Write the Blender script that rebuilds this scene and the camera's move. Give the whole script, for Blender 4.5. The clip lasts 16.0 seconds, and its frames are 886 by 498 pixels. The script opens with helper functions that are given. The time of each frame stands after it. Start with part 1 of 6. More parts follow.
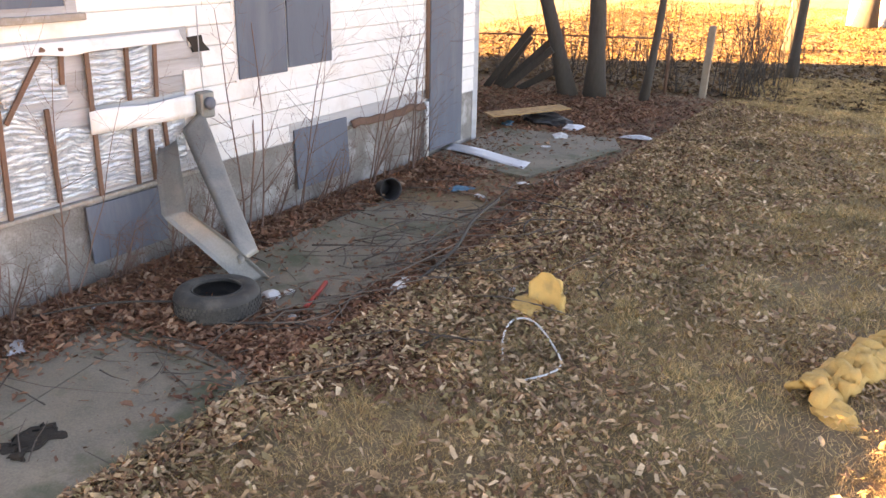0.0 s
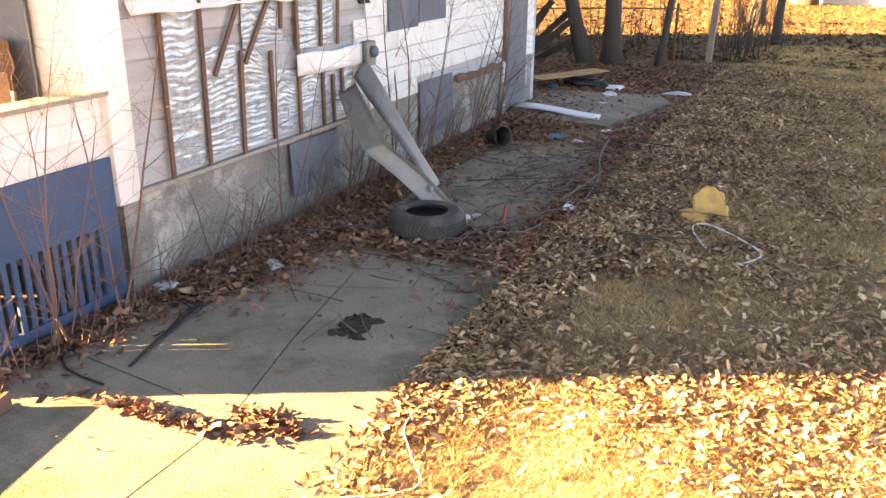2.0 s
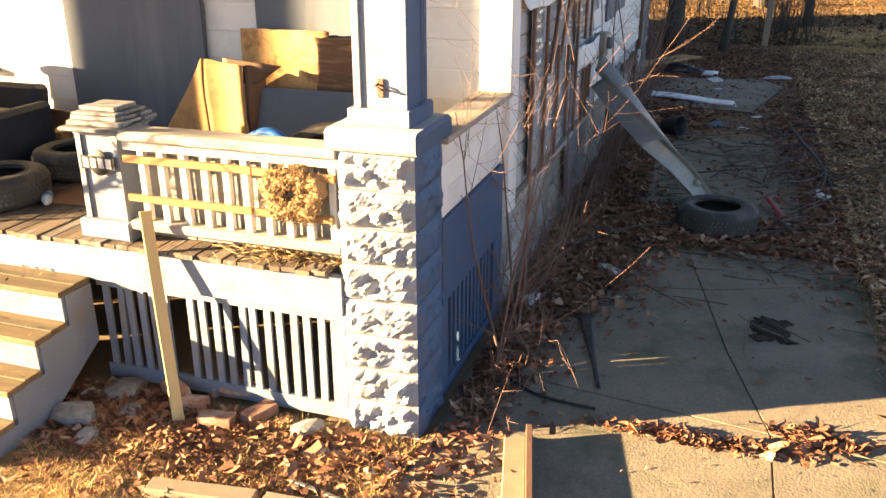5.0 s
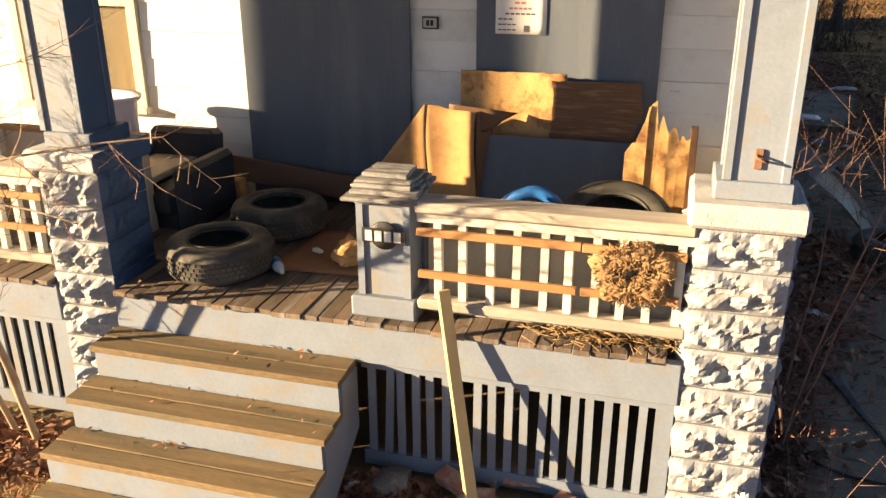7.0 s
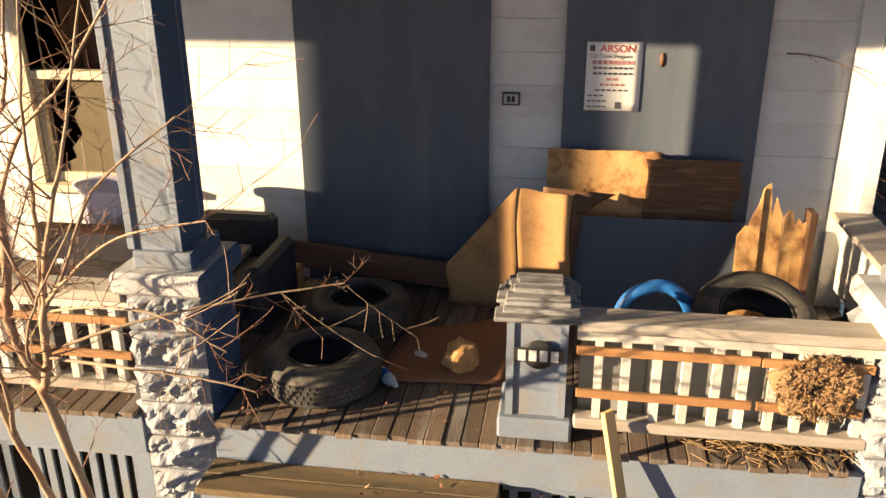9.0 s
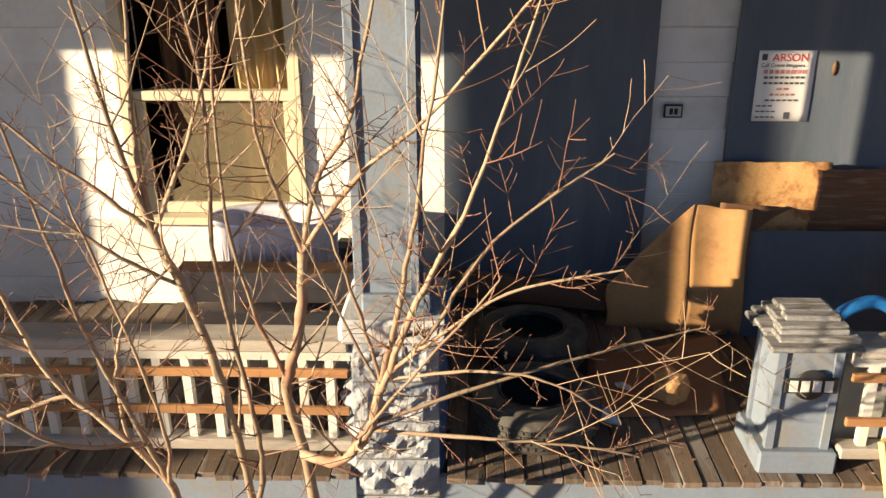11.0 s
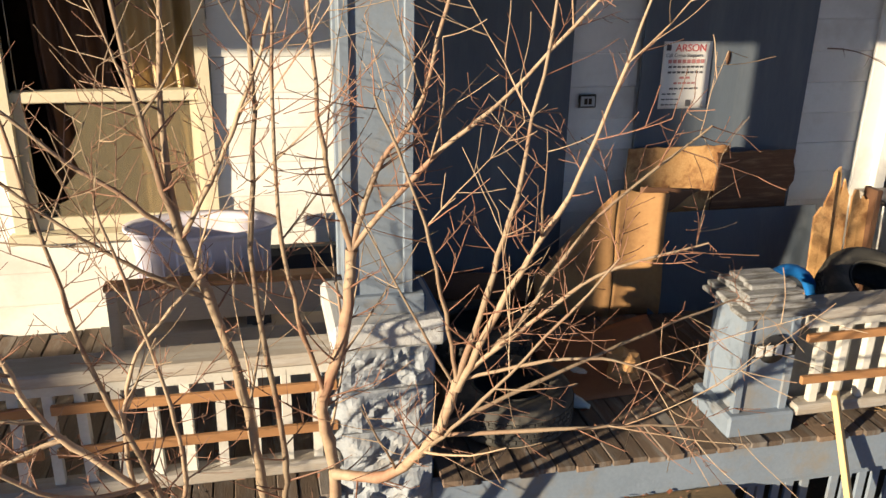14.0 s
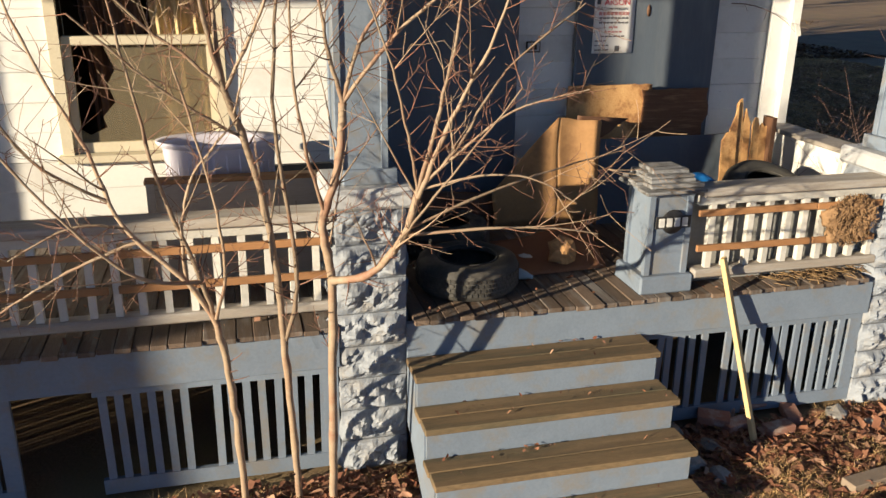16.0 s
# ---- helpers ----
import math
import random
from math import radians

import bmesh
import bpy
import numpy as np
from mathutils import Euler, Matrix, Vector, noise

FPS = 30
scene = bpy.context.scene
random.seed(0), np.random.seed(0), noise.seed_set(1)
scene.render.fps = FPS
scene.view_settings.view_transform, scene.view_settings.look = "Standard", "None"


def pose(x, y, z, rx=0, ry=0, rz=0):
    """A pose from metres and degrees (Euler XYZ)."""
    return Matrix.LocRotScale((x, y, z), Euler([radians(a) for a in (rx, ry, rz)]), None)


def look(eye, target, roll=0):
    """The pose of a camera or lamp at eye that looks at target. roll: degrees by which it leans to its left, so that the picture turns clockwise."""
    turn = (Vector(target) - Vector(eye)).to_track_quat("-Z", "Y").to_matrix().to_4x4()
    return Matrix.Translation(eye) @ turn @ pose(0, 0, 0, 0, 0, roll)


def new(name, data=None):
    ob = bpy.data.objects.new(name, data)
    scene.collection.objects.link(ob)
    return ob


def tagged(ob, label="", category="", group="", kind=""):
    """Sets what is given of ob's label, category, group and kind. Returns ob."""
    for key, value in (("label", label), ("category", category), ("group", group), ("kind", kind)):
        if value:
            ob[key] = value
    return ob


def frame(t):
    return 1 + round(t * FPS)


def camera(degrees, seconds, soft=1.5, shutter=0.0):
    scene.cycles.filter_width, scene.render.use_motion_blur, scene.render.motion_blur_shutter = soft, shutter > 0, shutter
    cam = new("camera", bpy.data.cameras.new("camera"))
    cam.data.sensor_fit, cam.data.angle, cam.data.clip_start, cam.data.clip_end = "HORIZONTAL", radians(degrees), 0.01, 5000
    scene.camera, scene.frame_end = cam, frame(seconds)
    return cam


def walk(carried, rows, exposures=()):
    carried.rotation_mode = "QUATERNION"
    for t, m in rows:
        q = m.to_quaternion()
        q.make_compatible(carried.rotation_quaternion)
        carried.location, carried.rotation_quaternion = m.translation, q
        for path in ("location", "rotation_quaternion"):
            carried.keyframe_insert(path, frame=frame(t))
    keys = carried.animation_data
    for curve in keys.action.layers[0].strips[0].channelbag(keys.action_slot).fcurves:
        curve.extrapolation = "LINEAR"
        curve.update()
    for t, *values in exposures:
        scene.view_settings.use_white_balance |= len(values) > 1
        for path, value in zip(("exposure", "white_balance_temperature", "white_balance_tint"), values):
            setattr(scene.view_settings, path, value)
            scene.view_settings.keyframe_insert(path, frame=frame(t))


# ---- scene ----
cam = camera(55.8, 16.0)
PATH = [
    (0, (0.221, 0.157, 3.025), (-0.724, 1.779, 2.337), 1.0),
    (0.5, (-0.15, -0.614, 2.843), (-0.996, 1.062, 2.155), 1.0),
    (1, (-0.578, -1.169, 2.768), (-1.403, 0.516, 2.076), 0.9),
    (1.5, (-1.029, -1.597, 2.675), (-1.83, 0.099, 1.982), 0.6),
    (2, (-1.493, -1.913, 2.622), (-2.269, -0.206, 1.928), 0.4),
    (2.5, (-1.991, -2.171, 2.614), (-2.742, -0.453, 1.918), 0.1),
    (3, (-2.542, -2.399, 2.596), (-3.216, -0.65, 1.901), -0.0),
    (3.5, (-3.127, -2.579, 2.572), (-3.783, -0.824, 1.874), -0.2),
    (4, (-3.706, -2.712, 2.563), (-4.345, -0.95, 1.864), -0.3),
    (4.2, (-3.924, -2.759, 2.576), (-4.556, -0.996, 1.874), -0.3),
    (6.3, (-6.119, -2.887, 2.64), (-6.657, -1.106, 1.905), -0.2),
    (6.5, (-6.296, -2.873, 2.656), (-6.828, -1.09, 1.923), -0.3),
    (7, (-6.705, -2.84, 2.843), (-7.217, -1.048, 2.115), -0.2),
    (7.5, (-7.036, -2.782, 2.992), (-7.53, -0.986, 2.263), -0.2),
    (8, (-7.323, -2.714, 3.116), (-7.754, -0.899, 2.392), -0.2),
    (8.5, (-7.629, -2.66, 3.187), (-7.955, -0.824, 2.465), -0.2),
    (9, (-7.964, -2.614, 3.241), (-8.248, -0.771, 2.517), -0.3),
    (9.5, (-8.336, -2.562, 3.307), (-8.636, -0.723, 2.58), -0.4),
    (10, (-8.721, -2.519, 3.333), (-9.012, -0.681, 2.6), -0.5),
    (10.2, (-8.86, -2.503, 3.322), (-9.141, -0.663, 2.591), -0.6),
    (12.3, (-10.332, -2.235, 3.154), (-9.976, -0.396, 2.451), 1.1),
    (12.5, (-10.345, -2.217, 3.14), (-9.978, -0.381, 2.437), 1.2),
    (13, (-10.325, -2.182, 3.137), (-9.937, -0.35, 2.435), 1.2),
    (13.5, (-10.305, -2.149, 3.141), (-9.896, -0.321, 2.441), 1.2),
    (14, (-10.334, -2.223, 3.154), (-9.908, -0.398, 2.455), 1.2),
    (14.5, (-10.431, -2.499, 3.151), (-9.982, -0.681, 2.45), 1.3),
    (15, (-10.504, -2.872, 3.116), (-10.044, -1.055, 2.418), 1.4),
    (15.5, (-10.579, -3.176, 3.018), (-10.092, -1.364, 2.327), 1.4),
    (16, (-10.521, -3.425, 2.881), (-10.057, -1.597, 2.213), 0.7),
]
walk(cam, [(t, look(eye, target, roll)) for t, eye, target, roll in PATH], exposures=[(0.0, 4.75, 12500, 24), (0.5, 5.0, 12500, 24), (1.5, 4.8, 12000, 22), (2.5, 4.3, 10700, 17), (3.5, 3.95, 9500, 13), (4.2, 3.7, 8900, 12), (6.5, 2.4, 7900, 11), (7.0, 2.2, 7700, 11), (9.0, 1.8, 7000, 11), (10.0, 1.7, 6600, 9), (12.5, 1.4, 6000, 7), (14.5, 1.25, 5800, 6), (16.0, 1.1, 5650, 6)])

# ---- light: low evening sun from the street side, clear sky ----
SUN_DIR = Vector((0.8917 * math.cos(radians(12)), 0.4527 * math.cos(radians(12)), -math.sin(radians(12))))
world = bpy.data.worlds.new("evening_sky")
scene.world = world
world.use_nodes = True
wn = world.node_tree
sky = wn.nodes.new("ShaderNodeTexSky")
sky.sky_type = "NISHITA"
sky.sun_disc = False
sky.sun_elevation = radians(12)
sky.sun_rotation = math.atan2(-SUN_DIR.x, -SUN_DIR.y)
sky.air_density = 0.35
sky.dust_density = 0.1
wn.links.new(sky.outputs[0], wn.nodes["Background"].inputs[0])
wn.nodes["Background"].inputs[1].default_value = 0.05
sun_data = bpy.data.lights.new("sun", "SUN")
sun_data.energy = 5.0
sun_data.angle = radians(0.55)
sun_data.color = (1.0, 0.76, 0.48)
sun = new("sun", sun_data)
sun.matrix_world = look((0, 0, 30), tuple(Vector((0, 0, 30)) + SUN_DIR))


# ---- materials ----
def mat(name, col, col2=None, rough=0.8, scale=4.0, fine=60.0, amount=0.5, bump=0.3, metal=0.0, vary=0.15, stretch=(1, 1, 1), dirt=None, dirt_amount=0.0, dirt_scale=1.5, island=False, coat=0.0):
    """A surface with variation at two scales, relief, per-object variation and shaped dirt patches."""
    m = bpy.data.materials.new(name)
    m.use_nodes = True
    nt = m.node_tree
    n, li = nt.nodes, nt.links
    b = n["Principled BSDF"]
    col2 = col2 or tuple(c * 0.65 for c in col)
    tc = n.new("ShaderNodeTexCoord")
    mp = n.new("ShaderNodeMapping")
    mp.inputs["Scale"].default_value = stretch
    geo = n.new("ShaderNodeNewGeometry")
    info = n.new("ShaderNodeObjectInfo")
    off = n.new("ShaderNodeVectorMath")
    off.operation = "SCALE"
    off.inputs[0].default_value = (7.3, 3.1, 5.7)
    li.new(info.outputs["Random"], off.inputs["Scale"])
    add = n.new("ShaderNodeVectorMath")
    li.new(geo.outputs["Position"], mp.inputs["Vector"])
    li.new(mp.outputs[0], add.inputs[0])
    li.new(off.outputs[0], add.inputs[1])
    big = n.new("ShaderNodeTexNoise")
    big.inputs["Scale"].default_value = scale
    big.inputs["Detail"].default_value = 5
    small = n.new("ShaderNodeTexNoise")
    small.inputs["Scale"].default_value = fine
    small.inputs["Detail"].default_value = 4
    for t in (big, small):
        li.new(add.outputs[0], t.inputs["Vector"])
    mixf = n.new("ShaderNodeMath")
    mixf.operation = "MULTIPLY_ADD"
    mixf.inputs[1].default_value = 0.5
    li.new(small.outputs[0], mixf.inputs[0])
    half = n.new("ShaderNodeMath")
    half.operation = "MULTIPLY"
    half.inputs[1].default_value = 0.5
    li.new(big.outputs[0], half.inputs[0])
    li.new(half.outputs[0], mixf.inputs[2])
    rng = n.new("ShaderNodeMapRange")
    rng.inputs["From Min"].default_value = 0.5 - 0.22
    rng.inputs["From Max"].default_value = 0.5 + 0.22
    rng.inputs["To Max"].default_value = amount
    li.new(mixf.outputs[0], rng.inputs["Value"])
    mx = n.new("ShaderNodeMix")
    mx.data_type = "RGBA"
    mx.inputs["A"].default_value = (*col, 1)
    mx.inputs["B"].default_value = (*col2, 1)
    li.new(rng.outputs[0], mx.inputs["Factor"])
    out = mx.outputs["Result"]
    if dirt:
        dn = n.new("ShaderNodeTexNoise")
        dn.inputs["Scale"].default_value = dirt_scale
        dn.inputs["Detail"].default_value = 8
        dn.inputs["Roughness"].default_value = 0.65
        li.new(add.outputs[0], dn.inputs["Vector"])
        dr = n.new("ShaderNodeMapRange")
        dr.inputs["From Min"].default_value = 0.5
        dr.inputs["From Max"].default_value = 0.66
        dr.inputs["To Max"].default_value = dirt_amount
        li.new(dn.outputs[0], dr.inputs["Value"])
        dm = n.new("ShaderNodeMix")
        dm.data_type = "RGBA"
        dm.inputs["B"].default_value = (*dirt, 1)
        li.new(dr.outputs[0], dm.inputs["Factor"])
        li.new(out, dm.inputs["A"])
        out = dm.outputs["Result"]
    hsv = n.new("ShaderNodeHueSaturation")
    vr = n.new("ShaderNodeMapRange")
    vr.inputs["To Min"].default_value = 1 - vary
    vr.inputs["To Max"].default_value = 1 + vary
    li.new(geo.outputs["Random Per Island"] if island else info.outputs["Random"], vr.inputs["Value"])
    li.new(vr.outputs[0], hsv.inputs["Value"])
    li.new(out, hsv.inputs["Color"])
    li.new(hsv.outputs[0], b.inputs["Base Color"])
    b.inputs["Roughness"].default_value = rough
    b.inputs["Metallic"].default_value = metal
    b.inputs["Coat Weight"].default_value = coat
    if bump:
        bp = n.new("ShaderNodeBump")
        bp.inputs["Strength"].default_value = bump
        bp.inputs["Distance"].default_value = 0.01
        li.new(mixf.outputs[0], bp.inputs["Height"])
        li.new(bp.outputs[0], b.inputs["Normal"])
    return m


def leafy(name, cols, rough=0.8, trans=0.0):
    """Small loose pieces: a colour for each island out of a ramp."""
    m = bpy.data.materials.new(name)
    m.use_nodes = True
    n, li = m.node_tree.nodes, m.node_tree.links
    geo = n.new("ShaderNodeNewGeometry")
    ramp = n.new("ShaderNodeValToRGB")
    el = ramp.color_ramp.elements
    el[0].color = (*cols[0], 1)
    el[1].color = (*cols[-1], 1)
    for i, c in enumerate(cols[1:-1]):
        el.new((i + 1) / (len(cols) - 1)).color = (*c, 1)
    noise_n = n.new("ShaderNodeTexNoise")
    noise_n.inputs["Scale"].default_value = 90
    li.new(geo.outputs["Position"], noise_n.inputs["Vector"])
    hsv = n.new("ShaderNodeHueSaturation")
    r = n.new("ShaderNodeMapRange")
    r.inputs["To Min"].default_value = 0.6
    r.inputs["To Max"].default_value = 1.4
    li.new(noise_n.outputs[0], r.inputs["Value"])
    wide = n.new("ShaderNodeTexNoise")
    wide.inputs["Scale"].default_value = 1.7
    wide.inputs["Detail"].default_value = 6
    wide.inputs["Roughness"].default_value = 0.7
    li.new(geo.outputs["Position"], wide.inputs["Vector"])
    wr = n.new("ShaderNodeMapRange")
    wr.inputs["From Min"].default_value = 0.32
    wr.inputs["From Max"].default_value = 0.68
    wr.inputs["To Min"].default_value = 0.55
    wr.inputs["To Max"].default_value = 1.5
    li.new(wide.outputs[0], wr.inputs["Value"])
    both = n.new("ShaderNodeMath")
    both.operation = "MULTIPLY"
    li.new(r.outputs[0], both.inputs[0])
    li.new(wr.outputs[0], both.inputs[1])
    li.new(both.outputs[0], hsv.inputs["Value"])
    li.new(geo.outputs["Random Per Island"], ramp.inputs[0])
    li.new(ramp.outputs[0], hsv.inputs["Color"])
    li.new(hsv.outputs[0], n["Principled BSDF"].inputs["Base Color"])
    n["Principled BSDF"].inputs["Roughness"].default_value = rough
    return m


WHITE = mat("white_siding_paint", (0.78, 0.78, 0.76), (0.66, 0.66, 0.64), 0.55, 2.0, 40, 0.5, 0.08, vary=0.05, dirt=(0.42, 0.38, 0.32), dirt_amount=0.35, dirt_scale=2.2)
OLDSIDE = mat("weathered_old_siding", (0.50, 0.51, 0.52), (0.36, 0.37, 0.38), 0.85, 5, 70, 0.8, 0.4, vary=0.12, stretch=(1, 0.15, 2), dirt=(0.18, 0.15, 0.12), dirt_amount=0.5)
GREYBOARD = mat("grey_painted_plywood", (0.098, 0.122, 0.16), (0.068, 0.086, 0.116), 0.6, 1.5, 30, 0.6, 0.12, vary=0.05, stretch=(3, 3, 0.5), dirt=(0.21, 0.22, 0.23), dirt_amount=0.3, dirt_scale=1.2)
GREYPAINT = mat("worn_grey_porch_paint", (0.205, 0.25, 0.32), (0.125, 0.158, 0.21), 0.6, 6, 60, 0.6, 0.2, vary=0.07, dirt=(0.21, 0.19, 0.16), dirt_amount=0.65, dirt_scale=5)
# Porch paint made darker and bluer for the sides in shade.
SHADEPAINT = mat("shaded_porch_paint", (0.035, 0.088, 0.185), (0.026, 0.064, 0.135), 0.6, 5, 60, 0.6, 0.2, vary=0.07, dirt=(0.07, 0.085, 0.12), dirt_amount=0.4, dirt_scale=4)
ROCK = mat("painted_rockface_block", (0.30, 0.325, 0.365), (0.17, 0.195, 0.24), 0.75, 9, 80, 0.7, 0.4, vary=0.06, dirt=(0.26, 0.23, 0.19), dirt_amount=0.5, dirt_scale=6)
FOUND = mat("old_concrete_foundation", (0.30, 0.285, 0.265), (0.12, 0.108, 0.095), 0.9, 3, 60, 1.0, 0.7, vary=0.05, dirt=(0.48, 0.47, 0.455), dirt_amount=0.8, dirt_scale=2.4)
DECK = mat("weathered_deck_boards", (0.17, 0.12, 0.085), (0.075, 0.058, 0.046), 0.85, 6, 60, 0.9, 0.5, vary=0.3, stretch=(4, 0.5, 1), dirt=(0.27, 0.26, 0.25), dirt_amount=0.7, dirt_scale=3)
TREAD = mat("weathered_step_boards", (0.24, 0.165, 0.085), (0.085, 0.062, 0.036), 0.8, 3, 60, 1.0, 0.5, vary=0.22, stretch=(0.4, 5, 1), dirt=(0.085, 0.075, 0.045), dirt_amount=0.85, dirt_scale=2.2)
RAILWOOD = mat("bare_grey_rail_wood", (0.40, 0.36, 0.31), (0.25, 0.22, 0.19), 0.85, 5, 70, 0.8, 0.4, vary=0.12, stretch=(0.5, 4, 4), dirt=(0.5, 0.5, 0.5), dirt_amount=0.5, dirt_scale=4)
BALUSTER = mat("peeling_white_balusters", (0.62, 0.61, 0.57), (0.45, 0.43, 0.38), 0.7, 9, 60, 0.7, 0.2, vary=0.1)
BROWNSLAT = mat("brown_wood_slats", (0.40, 0.21, 0.09), (0.27, 0.13, 0.05), 0.75, 6, 60, 0.7, 0.2, vary=0.15, stretch=(0.5, 4, 4))
BATTEN = mat("rusty_brown_battens", (0.19, 0.10, 0.065), (0.10, 0.055, 0.04), 0.85, 6, 60, 0.8, 0.3, vary=0.25, stretch=(4, 4, 0.5))
CONCRETE = mat("stained_driveway_concrete", (0.33, 0.275, 0.205), (0.15, 0.135, 0.105), 0.9, 2.6, 70, 1.0, 0.7, vary=0.06, dirt=(0.095, 0.11, 0.06), dirt_amount=0.95, dirt_scale=1.5)
SOIL = mat("dry_winter_lawn_soil", (0.30, 0.205, 0.115), (0.15, 0.10, 0.06), 0.95, 1.2, 45, 1.0, 1.0, vary=0.0, dirt=(0.20, 0.165, 0.075), dirt_amount=0.7, dirt_scale=0.9)
RUBBER = mat("worn_tyre_rubber", (0.035, 0.034, 0.032), (0.06, 0.057, 0.052), 0.75, 8, 60, 0.7, 0.2, vary=0.1, dirt=(0.15, 0.135, 0.11), dirt_amount=0.65, dirt_scale=4)
BARK = mat("tree_bark", (0.10, 0.085, 0.07), (0.05, 0.042, 0.035), 0.95, 8, 50, 0.9, 0.9, vary=0.1, stretch=(3, 3, 0.6))
TWIG = mat("young_shrub_bark", (0.38, 0.30, 0.21), (0.24, 0.15, 0.095), 0.7, 12, 80, 0.7, 0.2, vary=0.4, dirt=(0.24, 0.09, 0.05), dirt_amount=0.6, dirt_scale=3, island=True)
DEADTWIG = mat("grey_brown_dead_twigs", (0.15, 0.115, 0.09), (0.075, 0.055, 0.045), 0.85, 12, 80, 0.8, 0.2, vary=0.4, island=True)
REDTWIG = mat("reddish_sapling_bark", (0.20, 0.115, 0.09), (0.12, 0.075, 0.06), 0.8, 12, 80, 0.7, 0.2, vary=0.2)
DARK = mat("dark_parts_and_inner_shade", (0.035, 0.028, 0.022), (0.02, 0.016, 0.013), 0.9, 3, 30, 0.6, 0.1, vary=0.0)
ROOF = mat("asphalt_roof", (0.10, 0.095, 0.09), (0.06, 0.058, 0.055), 0.95, 3, 60, 0.8, 0.5, vary=0.05)


# ---- mesh building ----
class Geo:
    """Collects boxes, tubes and sheets into one mesh."""

    def __init__(self):
        self.v, self.f, self.smooth = [], [], []

    def add(self, verts, faces, smooth=False):
        k = len(self.v)
        self.v += [tuple(p) for p in verts]
        self.f += [tuple(i + k for i in q) for q in faces]
        self.smooth += [smooth] * len(faces)
        return self

    def box(self, x0, y0, z0, x1, y1, z1, m=None, bevel=0.0):
        if bevel:
            bm = bmesh.new()
            bmesh.ops.create_cube(bm, size=1)
            for v in bm.verts:
                v.co = Vector(((x0 + x1) / 2 + v.co.x * (x1 - x0), (y0 + y1) / 2 + v.co.y * (y1 - y0), (z0 + z1) / 2 + v.co.z * (z1 - z0)))
            bmesh.ops.bevel(bm, geom=bm.edges[:], offset=bevel, segments=1, affect="EDGES")
            vs = [m @ v.co if m else v.co.copy() for v in bm.verts]
            bm.verts.index_update()
            self.add(vs, [[v.index for v in f.verts] for f in bm.faces])
            bm.free()
            return self
        vs = [Vector((x, y, z)) for x in (x0, x1) for y in (y0, y1) for z in (z0, z1)]
        if m:
            vs = [m @ v for v in vs]
        return self.add(vs, [(0, 1, 3, 2), (4, 6, 7, 5), (0, 4, 5, 1), (2, 3, 7, 6), (0, 2, 6, 4), (1, 5, 7, 3)])

    def tube(self, pts, radii, n=6, cap=True):
        pts = [Vector(p) for p in pts]
        vs, fs = [], []
        for i, p in enumerate(pts):
            d = (pts[min(i + 1, len(pts) - 1)] - pts[max(i - 1, 0)]).normalized()
            a = d.orthogonal().normalized() if i == 0 else (a - d * a.dot(d)).normalized()
            b = d.cross(a)
            for k in range(n):
                w = 2 * math.pi * k / n
                vs.append(p + (a * math.cos(w) + b * math.sin(w)) * radii[i])
        for i in range(len(pts) - 1):
            for k in range(n):
                fs.append((i * n + k, i * n + (k + 1) % n, (i + 1) * n + (k + 1) % n, (i + 1) * n + k))
        if cap:
            fs.append(tuple(range(n - 1, -1, -1)))
            fs.append(tuple((len(pts) - 1) * n + k for k in range(n)))
        return self.add(vs, fs, True)

    def lathe(self, profile, n=40, m=None, closed=True):
        vs, fs = [], []
        k = len(profile)
        for i in range(n):
            w = 2 * math.pi * i / n
            for r, z in profile:
                p = Vector((r * math.cos(w), r * math.sin(w), z))
                vs.append(m @ p if m else p)
        for i in range(n):
            for j in range(k if closed else k - 1):
                fs.append((i * k + j, ((i + 1) % n) * k + j, ((i + 1) % n) * k + (j + 1) % k, i * k + (j + 1) % k))
        return self.add(vs, fs, True)

    def sheet(self, fn, nu, nv, thick=0.0):
        """A curved sheet from fn(u, v); with a back side where thick is given."""
        g = [[Vector(fn(u / nu, v / nv)) for v in range(nv + 1)] for u in range(nu + 1)]
        idx = lambda u, v: u * (nv + 1) + v
        vs = [p for row in g for p in row]
        fs = [(idx(u, v), idx(u + 1, v), idx(u + 1, v + 1), idx(u, v + 1)) for u in range(nu) for v in range(nv)]
        if thick:
            k = len(vs)
            nrm = []
            for u in range(nu + 1):
                for v in range(nv + 1):
                    a = g[min(u + 1, nu)][v] - g[max(u - 1, 0)][v]
                    b = g[u][min(v + 1, nv)] - g[u][max(v - 1, 0)]
                    nrm.append(a.cross(b).normalized())
            vs += [p - q * thick for p, q in zip(vs, nrm)]
            fs += [tuple(i + k for i in reversed(q)) for q in fs]
            rim = [idx(u, 0) for u in range(nu + 1)] + [idx(nu, v) for v in range(1, nv + 1)] + [idx(u, nv) for u in range(nu - 1, -1, -1)] + [idx(0, v) for v in range(nv - 1, 0, -1)]
            fs += [(rim[i], rim[i] + k, rim[(i + 1) % len(rim)] + k, rim[(i + 1) % len(rim)]) for i in range(len(rim))]
        return self.add(vs, fs, True)

    def mesh(self, name, material):
        me = bpy.data.meshes.new(name)
        me.from_pydata([tuple(p) for p in self.v], [], self.f)
        me.polygons.foreach_set("use_smooth", self.smooth)
        me.materials.append(material)
        me.update()
        return me


def part(name, g, material, parent=None, label=""):
    """Links a Geo (or a mesh) as one mesh object under a thing or a part."""
    ob = new(name, g.mesh(name, material) if isinstance(g, Geo) else g)
    if parent:
        ob.parent = parent
    if label:
        ob["label"] = label
    return ob


